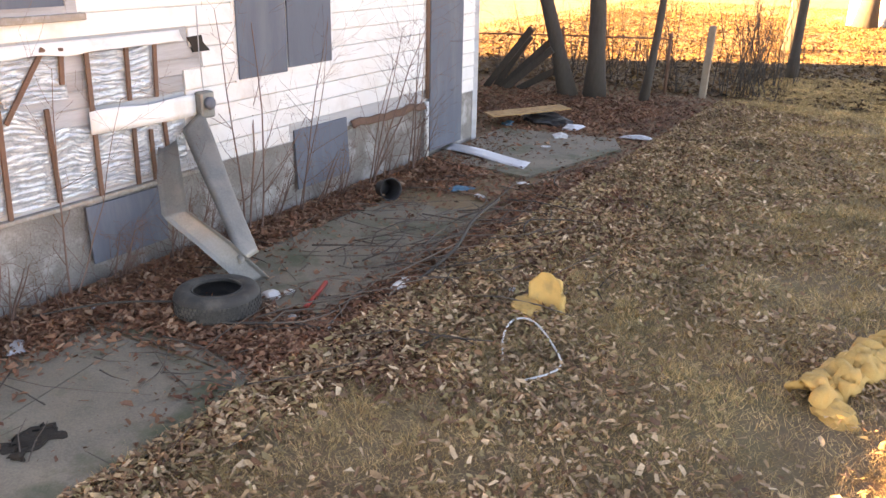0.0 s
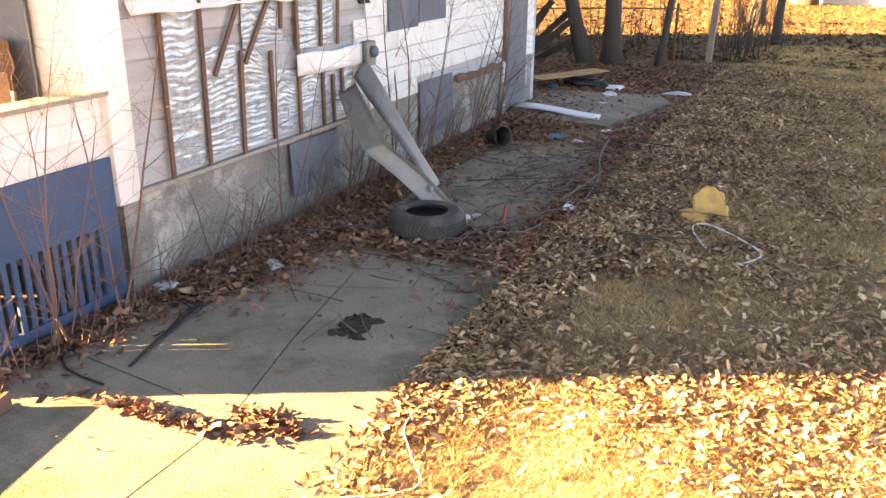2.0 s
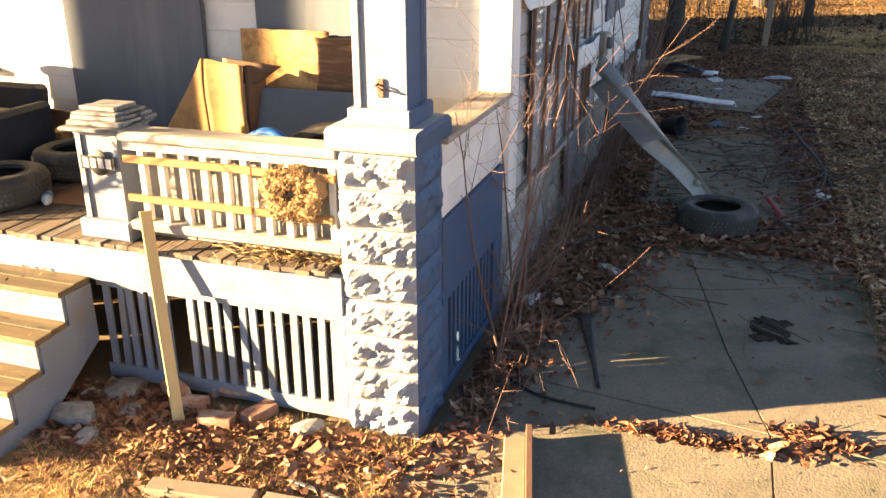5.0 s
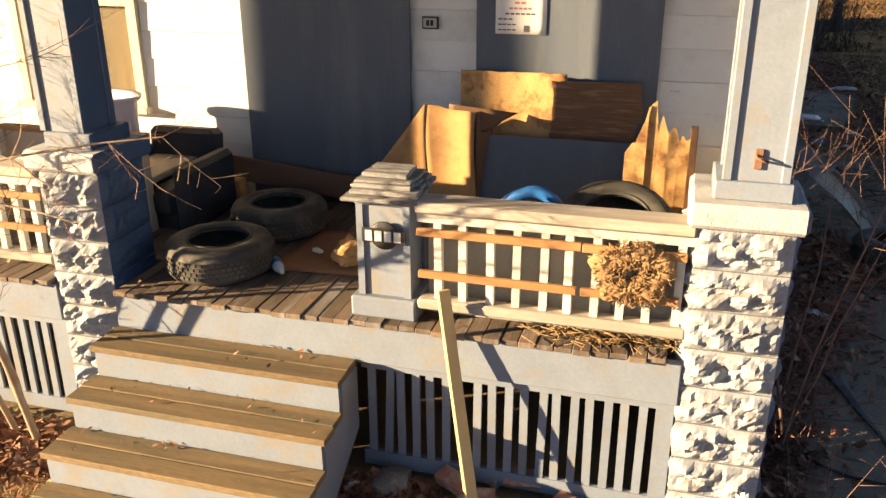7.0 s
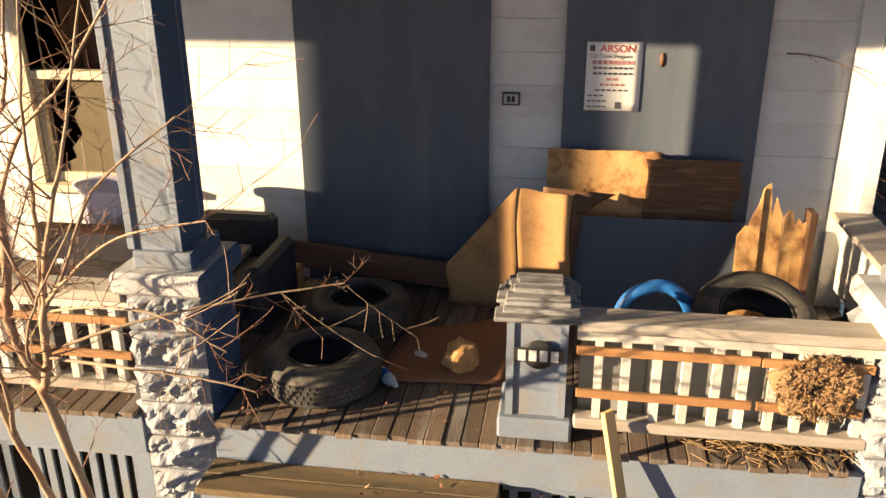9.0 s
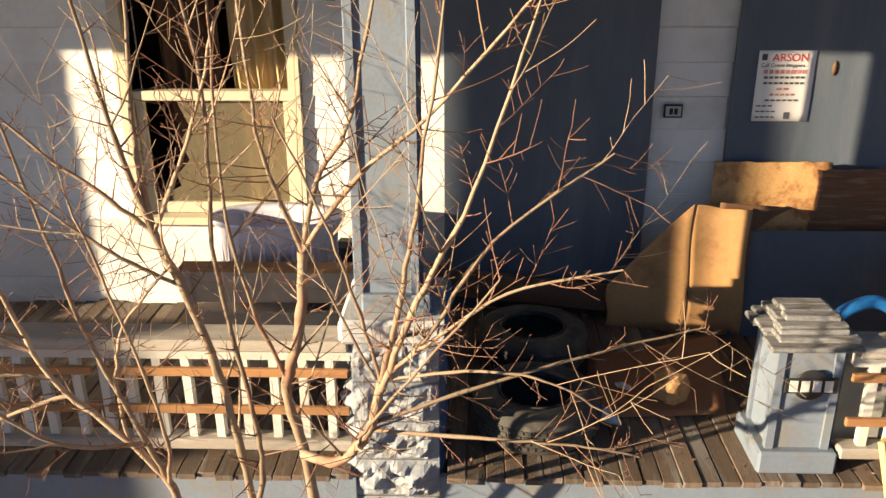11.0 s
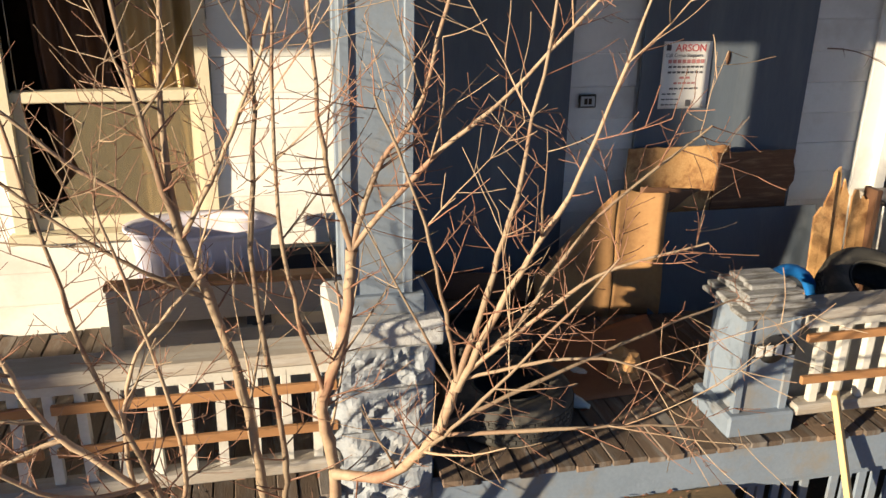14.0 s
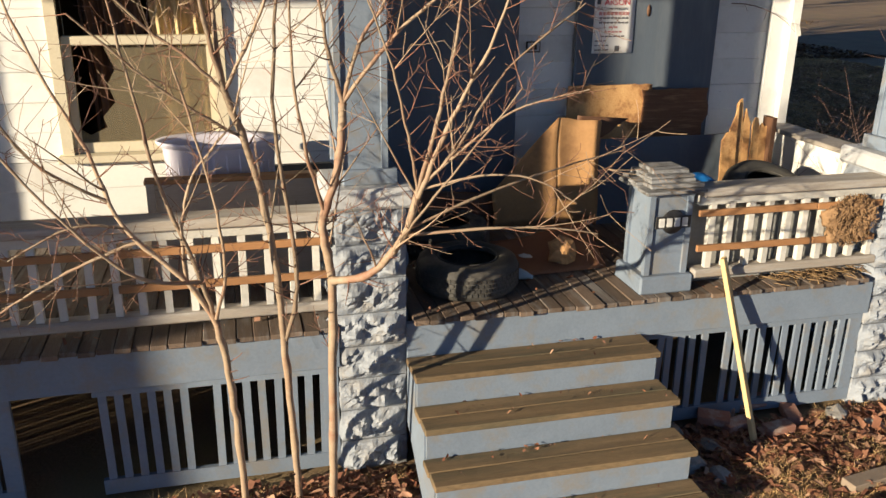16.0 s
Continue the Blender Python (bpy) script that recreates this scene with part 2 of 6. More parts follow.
def thing(name, label, category, group="", at=(0, 0, 0), kind=""):
    ob = new(name)
    ob.empty_display_size = 0.05
    ob.location = at
    return tagged(ob, label, category, group, kind)


def solid(name, g, material, label, category, group="", kind=""):
    return tagged(part(name, g, material), label, category, group, kind)


def structure(name, g, material, label, category):
    return tagged(part(name, g, material), label, category, "", "structure")


rnd = random.Random(7)


def jit(a):
    return rnd.uniform(-a, a)


# ---- ground ----
SIDE_X, FRONT_Y, WALL_Y, DECK_Z = -6.16, 0.77, 2.58, 0.95


def patch_noise(x, y, s):
    return np.sin(x * s * 1.3 + 1.7 * np.sin(y * s * 0.9)) * np.sin(y * s * 1.1 + 1.3 * np.sin(x * s * 0.7 + 2))


def ground_z(x, y):
    """The lawn stands a little proud of the driveway and rolls gently."""
    f = np.clip((x + 3.5) / 0.5, 0, 1)
    return f * (0.03 + 0.018 * patch_noise(x, y, 0.7))


def ground_sheet():
    g = Geo()
    xs = [-3000, -300, -80, -30, -20] + [-14 + 0.5 * i for i in range(57)] + [20, 30, 80, 300, 3000]
    ys = [-3000, -300, -60, -20, -10] + [-6 + 0.5 * i for i in range(68)] + [32, 45, 90, 300, 3000]
    vs = [(x, y, float(ground_z(x, y)) - (0.004 if -6.2 < x < -3.4 and y < 14 else 0.0) if -14 <= x <= 14.1 and -6 <= y <= 28 else 0.0) for x in xs for y in ys]
    n = len(ys)
    g.add(vs, [(i * n + j, (i + 1) * n + j, (i + 1) * n + j + 1, i * n + j + 1) for i in range(len(xs) - 1) for j in range(n - 1)], True)
    return structure("ground", g, SOIL, "dry brown winter lawn strewn with fallen leaves", "ground")


ground_sheet()


def slab(g, pts, z0, z1):
    """A poured slab with an uneven outline."""
    k = len(pts)
    g.add([(x, y, z0) for x, y in pts] + [(x, y, z1) for x, y in pts], [tuple(range(k, 2 * k))] + [(i, (i + 1) % k, (i + 1) % k + k, i + k) for i in range(k)])


def rough_edge(x0, y0, x1, y1, n, a):
    return [(x0 + (x1 - x0) * i / n + jit(a), y0 + (y1 - y0) * i / n + jit(a)) for i in range(n)]


driveway = thing("driveway", "cracked grey concrete driveway, stained and half covered by leaves", "driveway", kind="structure")
for pts in (
    [(-6.12, -6), (-4.355, -6), (-4.355, 1.425), (-6.12, 1.67)],
    [(-4.343, -6), (-3.35, -6)] + rough_edge(-3.35, -6, -3.4, 1.25, 12, 0.03) + [(-3.42, 1.28), (-4.343, 1.423)],
    [(-6.12, 1.684), (-4.36, 1.44), (-4.608, 2.4), (-4.94, 4.1), (-6.12, 4.1)],
    [(-4.348, 1.437), (-3.42, 1.292)] + rough_edge(-3.42, 1.3, -3.6, 4.1, 8, 0.035) + [(-3.7, 4.1), (-4.928, 4.1), (-4.596, 2.4)],
    rough_edge(-5.6, 4.14, -3.8, 4.14, 5, 0.02) + rough_edge(-3.8, 4.14, -4.1, 8.6, 10, 0.07) + rough_edge(-4.1, 8.6, -5.4, 8.4, 5, 0.06) + rough_edge(-5.4, 8.4, -5.6, 4.14, 10, 0.05),
):
    g = Geo()
    slab(g, pts, -0.12, 0.012 + jit(0.003))
    part("slab", g, CONCRETE, driveway)
g = Geo()
slab(g, [(-6.1, 10.5), (-4.4, 10.3), (-3.85, 12.6), (-4.2, 13.3), (-6.1, 13.0)], -0.12, 0.04)
structure("rear_pavement", g, CONCRETE, "grey concrete slab behind the house", "pavement")

# ---- house shell ----
FOUND_TOP = 0.80
g = Geo()


def rough_wall(g, axis, c, a0, a1, z0, z1, step, amp, depth=0.25):
    """A wall face with relief: axis x means the face lies at x = c and looks along +x; axis y, at y = c, looks along -y."""
    nu, nv = max(2, int((a1 - a0) / step)), max(2, int((z1 - z0) / step))

    def fn(u, v):
        a, z = a0 + (a1 - a0) * u, z0 + (z1 - z0) * v
        d = amp * noise.fractal((a * 3, z * 3, c), 1.0, 2.0, 4)
        return (c + d, a, z) if axis == "x" else (a, c - d, z)

    g.sheet(fn, nu, nv) if axis == "x" else g.sheet(lambda u, v: fn(u, v), nu, nv)


rough_wall(g, "x", SIDE_X - 0.03, WALL_Y, 12.0, -0.05, FOUND_TOP, 0.06, 0.012)
g.box(SIDE_X - 0.25, WALL_Y + 0.02, -0.1, SIDE_X - 0.05, 12.0, FOUND_TOP)
g.box(-15.935, WALL_Y + 0.03, -0.1, SIDE_X - 0.25, WALL_Y + 0.23, FOUND_TOP + 0.14)
structure("foundation", g, FOUND, "old patched concrete foundation wall with peeling whitewash", "foundation")

g = Geo()
WX0, WX1, WZ0, WZ1 = -11.58, -10.62, 1.56, 3.05
for x0, x1, z0, z1 in ((-15.935, WX0, 0.94, 5.6), (WX1, SIDE_X - 0.02, 0.94, 5.6), (WX0, WX1, 0.94, WZ0), (WX0, WX1, WZ1, 5.6)):
    g.box(x0, WALL_Y + 0.02, z0, x1, WALL_Y + 0.18, z1)
structure("wall_front", g, OLDSIDE, "front house wall under white siding", "wall")
g = Geo()
SWY0, SWY1, SWZ0, SWZ1 = 6.78, 8.29, 1.66, 3.0
for y0, y1, z0, z1 in ((WALL_Y + 0.18, SWY0, FOUND_TOP, 5.6), (SWY1, 12.0, FOUND_TOP, 5.6), (SWY0, SWY1, FOUND_TOP, SWZ0), (SWY0, SWY1, SWZ1, 5.6)):
    g.box(SIDE_X - 0.18, y0, z0, SIDE_X - 0.02, y1, z1)
structure("wall_side", g, OLDSIDE, "side house wall under torn siding", "wall")
g = Geo()
g.box(-15.935, 12.0, -0.1, SIDE_X - 0.02, 12.16, 5.6).box(-16.095, WALL_Y, -0.1, -15.935, 12.16, 5.6)
# Unseen rear block, added so that its shadow covers the yard's far end.
g.box(-15.935, 12.2, -0.1, -10.2, 19.0, 4.8)
structure("wall_rear", g, OLDSIDE, "rear and far walls of the house, with an unseen block added to shade the yard", "wall")
g = Geo()
for x0, x1, y0, y1, z, h in ((-16.435, -5.75, 2.2, 12.4, 5.6, 2.2),):
    xm = (x0 + x1) / 2
    for dz in (0, 0.12):
        g.add([(x0, y0, z + dz), (xm, y0, z + h + dz), (x1, y0, z + dz), (x0, y1, z + dz), (xm, y1, z + h + dz), (x1, y1, z + dz)], [(0, 3, 4, 1), (1, 4, 5, 2)])
    g.add([(x0, y0 + 0.3, z), (xm, y0 + 0.3, z + h), (x1, y0 + 0.3, z)], [(0, 1, 2)])
structure("roof", g, ROOF, "dark asphalt gable roof of the house", "roof")
# Floor, inner wall and ceiling have the unlit room's darkness in their colours.
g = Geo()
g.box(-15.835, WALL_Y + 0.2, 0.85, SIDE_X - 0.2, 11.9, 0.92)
structure("floor", g, DARK, "interior floor, room darkness in its colour", "floor")
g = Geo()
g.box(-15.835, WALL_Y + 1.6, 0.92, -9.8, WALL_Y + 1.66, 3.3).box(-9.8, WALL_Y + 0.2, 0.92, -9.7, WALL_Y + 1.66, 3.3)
structure("wall_inner", g, mat("brown_plaster_with_room_shade", (0.16, 0.10, 0.06), (0.10, 0.06, 0.035), 0.9, 3, 40, 0.7, 0.1), "brown room wall seen through the broken window, room darkness in its colour", "wall")
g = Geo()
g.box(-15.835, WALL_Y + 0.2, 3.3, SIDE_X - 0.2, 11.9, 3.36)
structure("ceiling", g, DARK, "room ceiling, room darkness in its colour", "ceiling")


def siding_board(g, axis, c, a0, a1, z, h, joint=0.012, thick=0.014):
    """One clapboard: its butt stands proud and its top edge sinks into a narrow joint."""
    o = thick + 0.004
    prof = [(0, 0.004), (o, 0.004), (o + 0.002, 0.012), (0.007, h - joint), (-joint, h + 0.004 - joint), (-joint, h + 0.004)]
    if axis == "y":
        q = [(a0, c - d, z + e) for d, e in prof]
        w = [(a1, *p[1:]) for p in q]
    else:
        q = [(c + d, a0, z + e) for d, e in prof]
        w = [(p[0], a1, p[2]) for p in q]
    n = len(prof)
    g.add(q + w, [tuple(range(n)), tuple(range(2 * n - 1, n - 1, -1))] + [(i, i + n, (i + 1) % n + n, (i + 1) % n) for i in range(n)])
    return g


siding_front = thing("siding_front", "white horizontal clapboard siding on the porch wall", "siding", kind="structure")
Z_COURSES = [0.91 + 0.2 * i for i in range(12)]
for z in Z_COURSES:
    for a0, a1 in ((-15.935, -9.66), (-8.47, -8.0), (-6.87, -6.2)):
        spans = [(a0, a1)]
        if a0 < -12 and z + 0.2 > WZ0 and z < WZ1:
            spans = [(a0, WX0 - 0.06), (WX1 + 0.06 + jit(0.015), a1)]
        for s0, s1 in spans:
            part("siding_board", siding_board(Geo(), "y", WALL_Y + 0.02, s0 + jit(0.006), s1 + jit(0.012), z + jit(0.002), 0.2, 0.0, 0.008), WHITE, siding_front)

siding_side = thing("siding_side", "white siding on the house side, torn away over a large patch", "siding", kind="structure")
for i in range(24):
    z = 0.82 + 0.2 * i
    if z > 5.4:
        break
    rows = []
    if z < 2.1:
        torn_end = {0: 5.9, 1: 5.75, 2: 5.6, 3: 6.0, 4: 6.05, 5: 6.3, 6: 6.1}.get(i, 6.0) + jit(0.05)
        rows.append((torn_end, 10.52))
        if i == 0:
            rows = [(6.3, 7.5)]
    else:
        rows.append((2.74, 10.55))
    for a0, a1 in rows:
        parts_ = [(a0, a1)]
        if z + 0.2 > SWZ0 and z < SWZ1:
            parts_ = [(a0, SWY0 - 0.05), (SWY1 + 0.05, a1)]
        for s0, s1 in parts_:
            if s1 > s0:
                part("siding_board", siding_board(Geo(), "x", SIDE_X, s0, s1 + jit(0.02), z, 0.2), WHITE, siding_side)
    part("siding_board", siding_board(Geo(), "x", SIDE_X, 11.53, 11.95, z, 0.2), WHITE, siding_side)
old_siding = thing("old_siding", "bare grey wooden clapboards laid open on the house side", "siding", kind="structure")
for i in range(9):
    part("siding_board", siding_board(Geo(), "x", SIDE_X - 0.02, 2.72, 6.3, 0.84 + 0.155 * i, 0.155, 0.012, 0.01), OLDSIDE, old_siding)
g = Geo()
g.box(SIDE_X - 0.02, 2.7, 0.775, SIDE_X + 0.05, 6.2, 0.815, bevel=0.008)
structure("ledge", g, RAILWOOD, "weathered grey water table ledge over the foundation", "ledge")
g = Geo()
g.box(SIDE_X - 0.06, 2.5, 0.74, SIDE_X + 0.03, 2.72, 3.4, bevel=0.006).box(SIDE_X - 0.2, 2.545, 0.95, SIDE_X - 0.065, 2.575, 3.3)
structure("trim_corner", g, WHITE, "white corner board of the house", "trim")

# ---- porch ----
GAPX = [(-15.335, -10.04), (-9.66, -6.58)]
deck = thing("porch_deck", "weathered grey and brown wooden porch floor with gaps between boards", "porch floor", kind="structure")
x = -15.835
deck_mesh = []
for k in range(6):
    deck_mesh.append(Geo().box(0, 0, -0.028, 0.083, WALL_Y - 0.72 - 0.03 + (0.03 * (k % 3)), 0, bevel=0.003).mesh("board", DECK))
short_board = Geo().box(0, 0, -0.028, 0.083, WALL_Y - 1.22, 0, bevel=0.003).mesh("board", DECK)
while x < -6.22:
    at_pier = any(a - 0.09 < x < c + 0.01 for a, c in ((-15.735, -15.335), (-10.04, -9.66), (-6.58, -6.17)))
    b = part("board", short_board if at_pier else deck_mesh[rnd.randrange(6)], DECK, deck)
    b.matrix_basis = pose(x, 1.2 if at_pier else FRONT_Y - 0.035 - rnd.random() * 0.025, DECK_Z + jit(0.004), jit(0.15), jit(0.8), jit(0.1))
    x += 0.0875
g = Geo()
for x0, x1 in GAPX:
    g.box(x0, FRONT_Y, 0.69, x1, FRONT_Y + 0.04, 0.918, bevel=0.004)
structure("fascia", g, GREYPAINT, "grey painted fascia board along the porch front", "fascia")
# The apron's colour holds the shade of the porch side.
g = Geo()
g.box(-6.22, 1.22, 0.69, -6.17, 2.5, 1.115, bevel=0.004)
structure("fascia_side", g, SHADEPAINT, "apron board on the porch side, blue shade put into its colour", "fascia")

BLOCK_H = 0.2


def rock_block(seed, w, d, h):
    """A rock-faced concrete block: split faces bulge, joints stay recessed."""
    g = Geo()
    n, m = 22, 13

    def face(o, ux, uz, nrm, rough=1.0):
        def fn(u, v):
            e = min(1, 7 * min(u, 1 - u)) * min(1, 4.5 * min(v, 1 - v))
            q = o + ux * u + uz * v
            a = noise.fractal((q.x * 7 + seed, q.y * 7, q.z * 9 + seed), 0.9, 2.1, 3)
            r = abs(noise.noise((q.x * 9 + seed, q.y * 9, q.z * 12))) + 0.45 * abs(noise.noise((q.x * 21 + seed, q.y * 21, q.z * 25)))
            return q + nrm * (e * (0.014 + rough * (0.045 * a + 0.075 * r)))

        g.sheet(fn, n, m)
        g.smooth = [False] * len(g.smooth)

    X, Y, Z = Vector((w, 0, 0)), Vector((0, d, 0)), Vector((0, 0, h - 0.006))
    face(Vector((0, 0, 0)), X, Z, Vector((0, -1, 0)))
    face(Vector((w, 0, 0)), Y, Z, Vector((1, 0, 0)), 0.3)
    face(Vector((w, d, 0)), -X, Z, Vector((0, 1, 0)))
    face(Vector((0, d, 0)), -Y, Z, Vector((-1, 0, 0)))
    g.add([(0, 0, h - 0.006), (w, 0, h - 0.006), (w, d, h - 0.006), (0, d, h - 0.006)], [(0, 1, 2, 3)])
    return g


def shade_side(ob, edge):
    """Puts the blue shade of the driveway side into that side's paint colour."""
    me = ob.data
    me.materials.append(SHADEPAINT)
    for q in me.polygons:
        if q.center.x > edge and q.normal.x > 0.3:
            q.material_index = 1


def pier(x0, x1, name_label):
    p = thing("porch_pier", name_label, "pier", "porch piers", at=(x0, FRONT_Y, 0))
    w = x1 - x0
    for i in range(8):
        b = part("block", rock_block(x0 * 3 + i * 1.7, w, 0.4, BLOCK_H), ROCK, p)
        b.location = (0, 0.02, BLOCK_H * i)
        bm = bmesh.new()
        bm.from_mesh(b.data)
        bmesh.ops.remove_doubles(bm, verts=bm.verts, dist=0.0005)
        bm.to_mesh(b.data)
        bm.free()
        shade_side(b, w - 0.005)
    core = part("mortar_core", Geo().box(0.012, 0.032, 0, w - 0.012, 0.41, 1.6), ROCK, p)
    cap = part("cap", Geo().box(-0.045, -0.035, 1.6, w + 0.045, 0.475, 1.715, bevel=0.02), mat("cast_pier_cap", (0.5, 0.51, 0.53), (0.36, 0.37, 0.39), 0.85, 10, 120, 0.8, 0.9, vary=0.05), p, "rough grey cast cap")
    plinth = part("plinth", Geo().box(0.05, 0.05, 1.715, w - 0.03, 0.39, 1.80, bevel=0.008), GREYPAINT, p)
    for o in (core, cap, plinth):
        shade_side(o, w * 0.7)
    return p


pier(-6.58, -6.17, "grey painted rock-faced block pier at the porch corner, blue shade coloured on one side")
pier(-10.04, -9.66, "grey painted rock-faced block pier beside the porch steps, blue shade coloured on one side")
pier(-15.735, -15.335, "grey painted rock-faced block pier at the far porch end, blue shade coloured on one side")


def porch_post(x0, x1, label):
    p = thing("porch_post", label, "post", "porch posts", at=(x0, 0.84, 1.8))
    w = x1 - x0
    sides = [part("shaft", Geo().box(0.015, 0.015, 0, w - 0.015, 0.265, 1.62), GREYPAINT, p)]
    for a, b in ((0, 0.04), (w - 0.04, w)):
        sides.append(part("corner_strip", Geo().box(a, 0, 0, b, 0.04, 1.62, bevel=0.004), GREYPAINT, p))
        sides.append(part("corner_strip", Geo().box(a, 0.24, 0, b, 0.28, 1.62, bevel=0.004), GREYPAINT, p))
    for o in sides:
        shade_side(o, w * 0.7)
    return p


porch_post(-6.50, -6.22, "square grey painted wooden porch post at the driveway corner")
porch_post(-10.02, -9.74, "square grey painted wooden porch post with panel strips")
porch_post(-15.675, -15.395, "square grey painted wooden porch post at the far end")
g = Geo()
g.box(-15.935, 0.78, 3.42, -6.1, 1.16, 3.62, bevel=0.01)
structure("porch_beam", g, GREYPAINT, "grey painted beam over the porch posts", "beam")
g = Geo()
g.box(-16.135, 0.4, 3.62, -5.95, WALL_Y + 0.02, 3.66)
structure("porch_ceiling", g, GREYPAINT, "grey painted porch ceiling", "ceiling")
g = Geo()
g.add([(-16.235, 0.2, 3.66), (-5.85, 0.2, 3.66), (-5.85, WALL_Y, 4.3), (-16.235, WALL_Y, 4.3), (-16.235, 0.2, 3.74), (-5.85, 0.2, 3.74), (-5.85, WALL_Y, 4.38), (-16.235, WALL_Y, 4.38)],
      [(0, 3, 2, 1), (4, 5, 6, 7), (0, 1, 5, 4), (1, 2, 6, 5), (3, 0, 4, 7)])
structure("porch_roof", g, ROOF, "asphalt shed roof over the porch", "roof")


def lattice(x0, x1, label):
    """Vertical slat skirting under the porch."""
    p = thing("porch_skirting", label, "skirting", "porch skirting", at=(x0, FRONT_Y + 0.03, 0))
    w = x1 - x0
    part("top_rail", Geo().box(0, 0.0, 0.645, w, 0.03, 0.70), GREYPAINT, p)
    part("bottom_rail", Geo().box(0, 0.0, 0.04, w, 0.03, 0.13), GREYPAINT, p)
    part("end_stile", Geo().box(w - 0.085, 0.002, 0.13, w, 0.032, 0.645), GREYPAINT, p)
    s = Geo().box(0, 0.006, 0.10, 0.042, 0.024, 0.67).mesh("slat", GREYPAINT)
    a = 0.03
    while a < w - 0.1:
        if 0.5 < a < 0.58 and w < 1.7:
            a += 0.083
            continue
        o = part("slat", s, GREYPAINT, p)
        o.matrix_basis = pose(a, 0.0, 0, 0, jit(0.6) if rnd.random() < 0.85 else jit(4), 0)
        a += 0.083
    return p


lattice(-8.2, -6.59, "grey vertical slat skirting under the porch, some slats loose")
lattice(-11.35, -10.05, "grey vertical slat skirting under the porch beside the shrub")
lattice(-15.335, -11.75, "grey vertical slat skirting under the far porch end")
# Side skirting, with shade painted into its slats and rails.
p = thing("porch_skirting", "vertical slat skirting on the porch side, blue shade put into its colour", "skirting", "porch skirting", at=(-6.2, 1.2, 0))
part("top_rail", Geo().box(-0.01, 0.02, 0.62, 0.025, 1.3, 0.69), SHADEPAINT, p)
part("bottom_rail", Geo().box(-0.01, 0.02, 0.02, 0.025, 1.3, 0.1), SHADEPAINT, p)
part("end_stile", Geo().box(-0.008, 1.1, 0.1, 0.027, 1.3, 0.62), SHADEPAINT, p)
part("end_stile", Geo().box(-0.008, 0.0, 0.1, 0.027, 0.1, 0.62), SHADEPAINT, p)
s = Geo().box(-0.008, 0, 0.06, 0.012, 0.042, 0.66).mesh("slat", SHADEPAINT)
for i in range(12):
    o = part("slat", s, SHADEPAINT, p)
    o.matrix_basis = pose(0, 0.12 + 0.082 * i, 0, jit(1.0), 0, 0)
# ---- low side wall of the porch ----
low = thing("porch_side_wall", "low white clapboard wall closing the porch side, with a weathered plank cap", "wall", kind="structure")
part("core", Geo().box(-6.28, 1.18, 1.1, -6.2, 2.5, 1.56), WHITE, low)
for i in range(3):
    part("siding_board", siding_board(Geo(), "x", -6.2, 1.19, 2.5, 1.135 + 0.145 * i, 0.145, 0.008, 0.012), WHITE, low)
part("cap_plank", Geo().box(-6.36, 1.16, 1.565, -6.12, 2.52, 1.60, bevel=0.008), RAILWOOD, low, "weathered grey plank cap")

# ---- steps ----
steps = thing("porch_steps", "five wide wooden porch steps with bare treads and grey risers", "steps", at=(-9.66, 0, 0))
SW = 1.45
for i in range(4):
    z = 0.71 - 0.185 * i
    y1 = 0.77 - 0.235 * i
    y0 = y1 - 0.235
    for k in range(2):
        part("tread", Geo().box(-0.01 + jit(0.008), y0 - 0.025 + 0.131 * k, z - 0.036, SW + 0.01 + jit(0.012), y0 - 0.025 + 0.131 * (k + 1) - 0.006, z, bevel=0.005), TREAD, steps)
    part("riser", Geo().box(0.01, y0, z - 0.19, SW - 0.01, y0 + 0.022, z - 0.037), GREYPAINT, steps)
for xx in (0.0, SW - 0.035):
    g = Geo()
    prof = [(0.765, 0.67)]
    for i in range(4):
        z = 0.71 - 0.185 * i - 0.037
        y0 = 0.77 - 0.235 * (i + 1)
        prof += [(y0 + 0.023, z), (y0 + 0.023, z - 0.185)]
    prof += [(0.20, -0.05), (0.765, 0.3)]
    k = len(prof)
    g.add([(xx, y, z) for y, z in prof] + [(xx + 0.035, y, z) for y, z in prof], [tuple(range(k)), tuple(range(2 * k - 1, k - 1, -1))] + [(i, i + k, (i + 1) % k + k, (i + 1) % k) for i in range(k)])
    part("stringer", g, GREYPAINT, steps)


# ---- railings ----
def railing(x0, x1, label, slats):
    p = thing("porch_railing", label, "railing", "porch railings", at=(x0, 0.8, 0))
    w = x1 - x0
    part("top_rail", Geo().box(0, -0.03, 1.545, w, 0.14, 1.60, bevel=0.008), RAILWOOD, p, "weathered bare top rail")
    part("under_rail", Geo().box(0, 0.01, 1.49, w, 0.075, 1.545), BALUSTER, p)
    part("bottom_rail", Geo().box(0, -0.01, 1.03, w, 0.09, 1.085, bevel=0.01), RAILWOOD, p, "splintered bare bottom rail")
    b = Geo().box(0, 0.02, 1.085, 0.038, 0.058, 1.49).mesh("baluster", BALUSTER)
    n = int(w / 0.127)
    for i in range(n):
        o = part("baluster", b, BALUSTER, p)
        o.matrix_basis = pose(0.09 + 0.127 * i + jit(0.006), 0, 0, 0, jit(0.4), jit(6))
    for z, segs in slats:
        for s0, s1, dz in segs:
            part("slat", Geo().box(s0, -0.005, z - 0.02, s1, 0.018, z + 0.02, m=pose(0, 0, 0, 0, dz, 0), bevel=0.003), BROWNSLAT, p, "brown nailed-on slat")
    return p


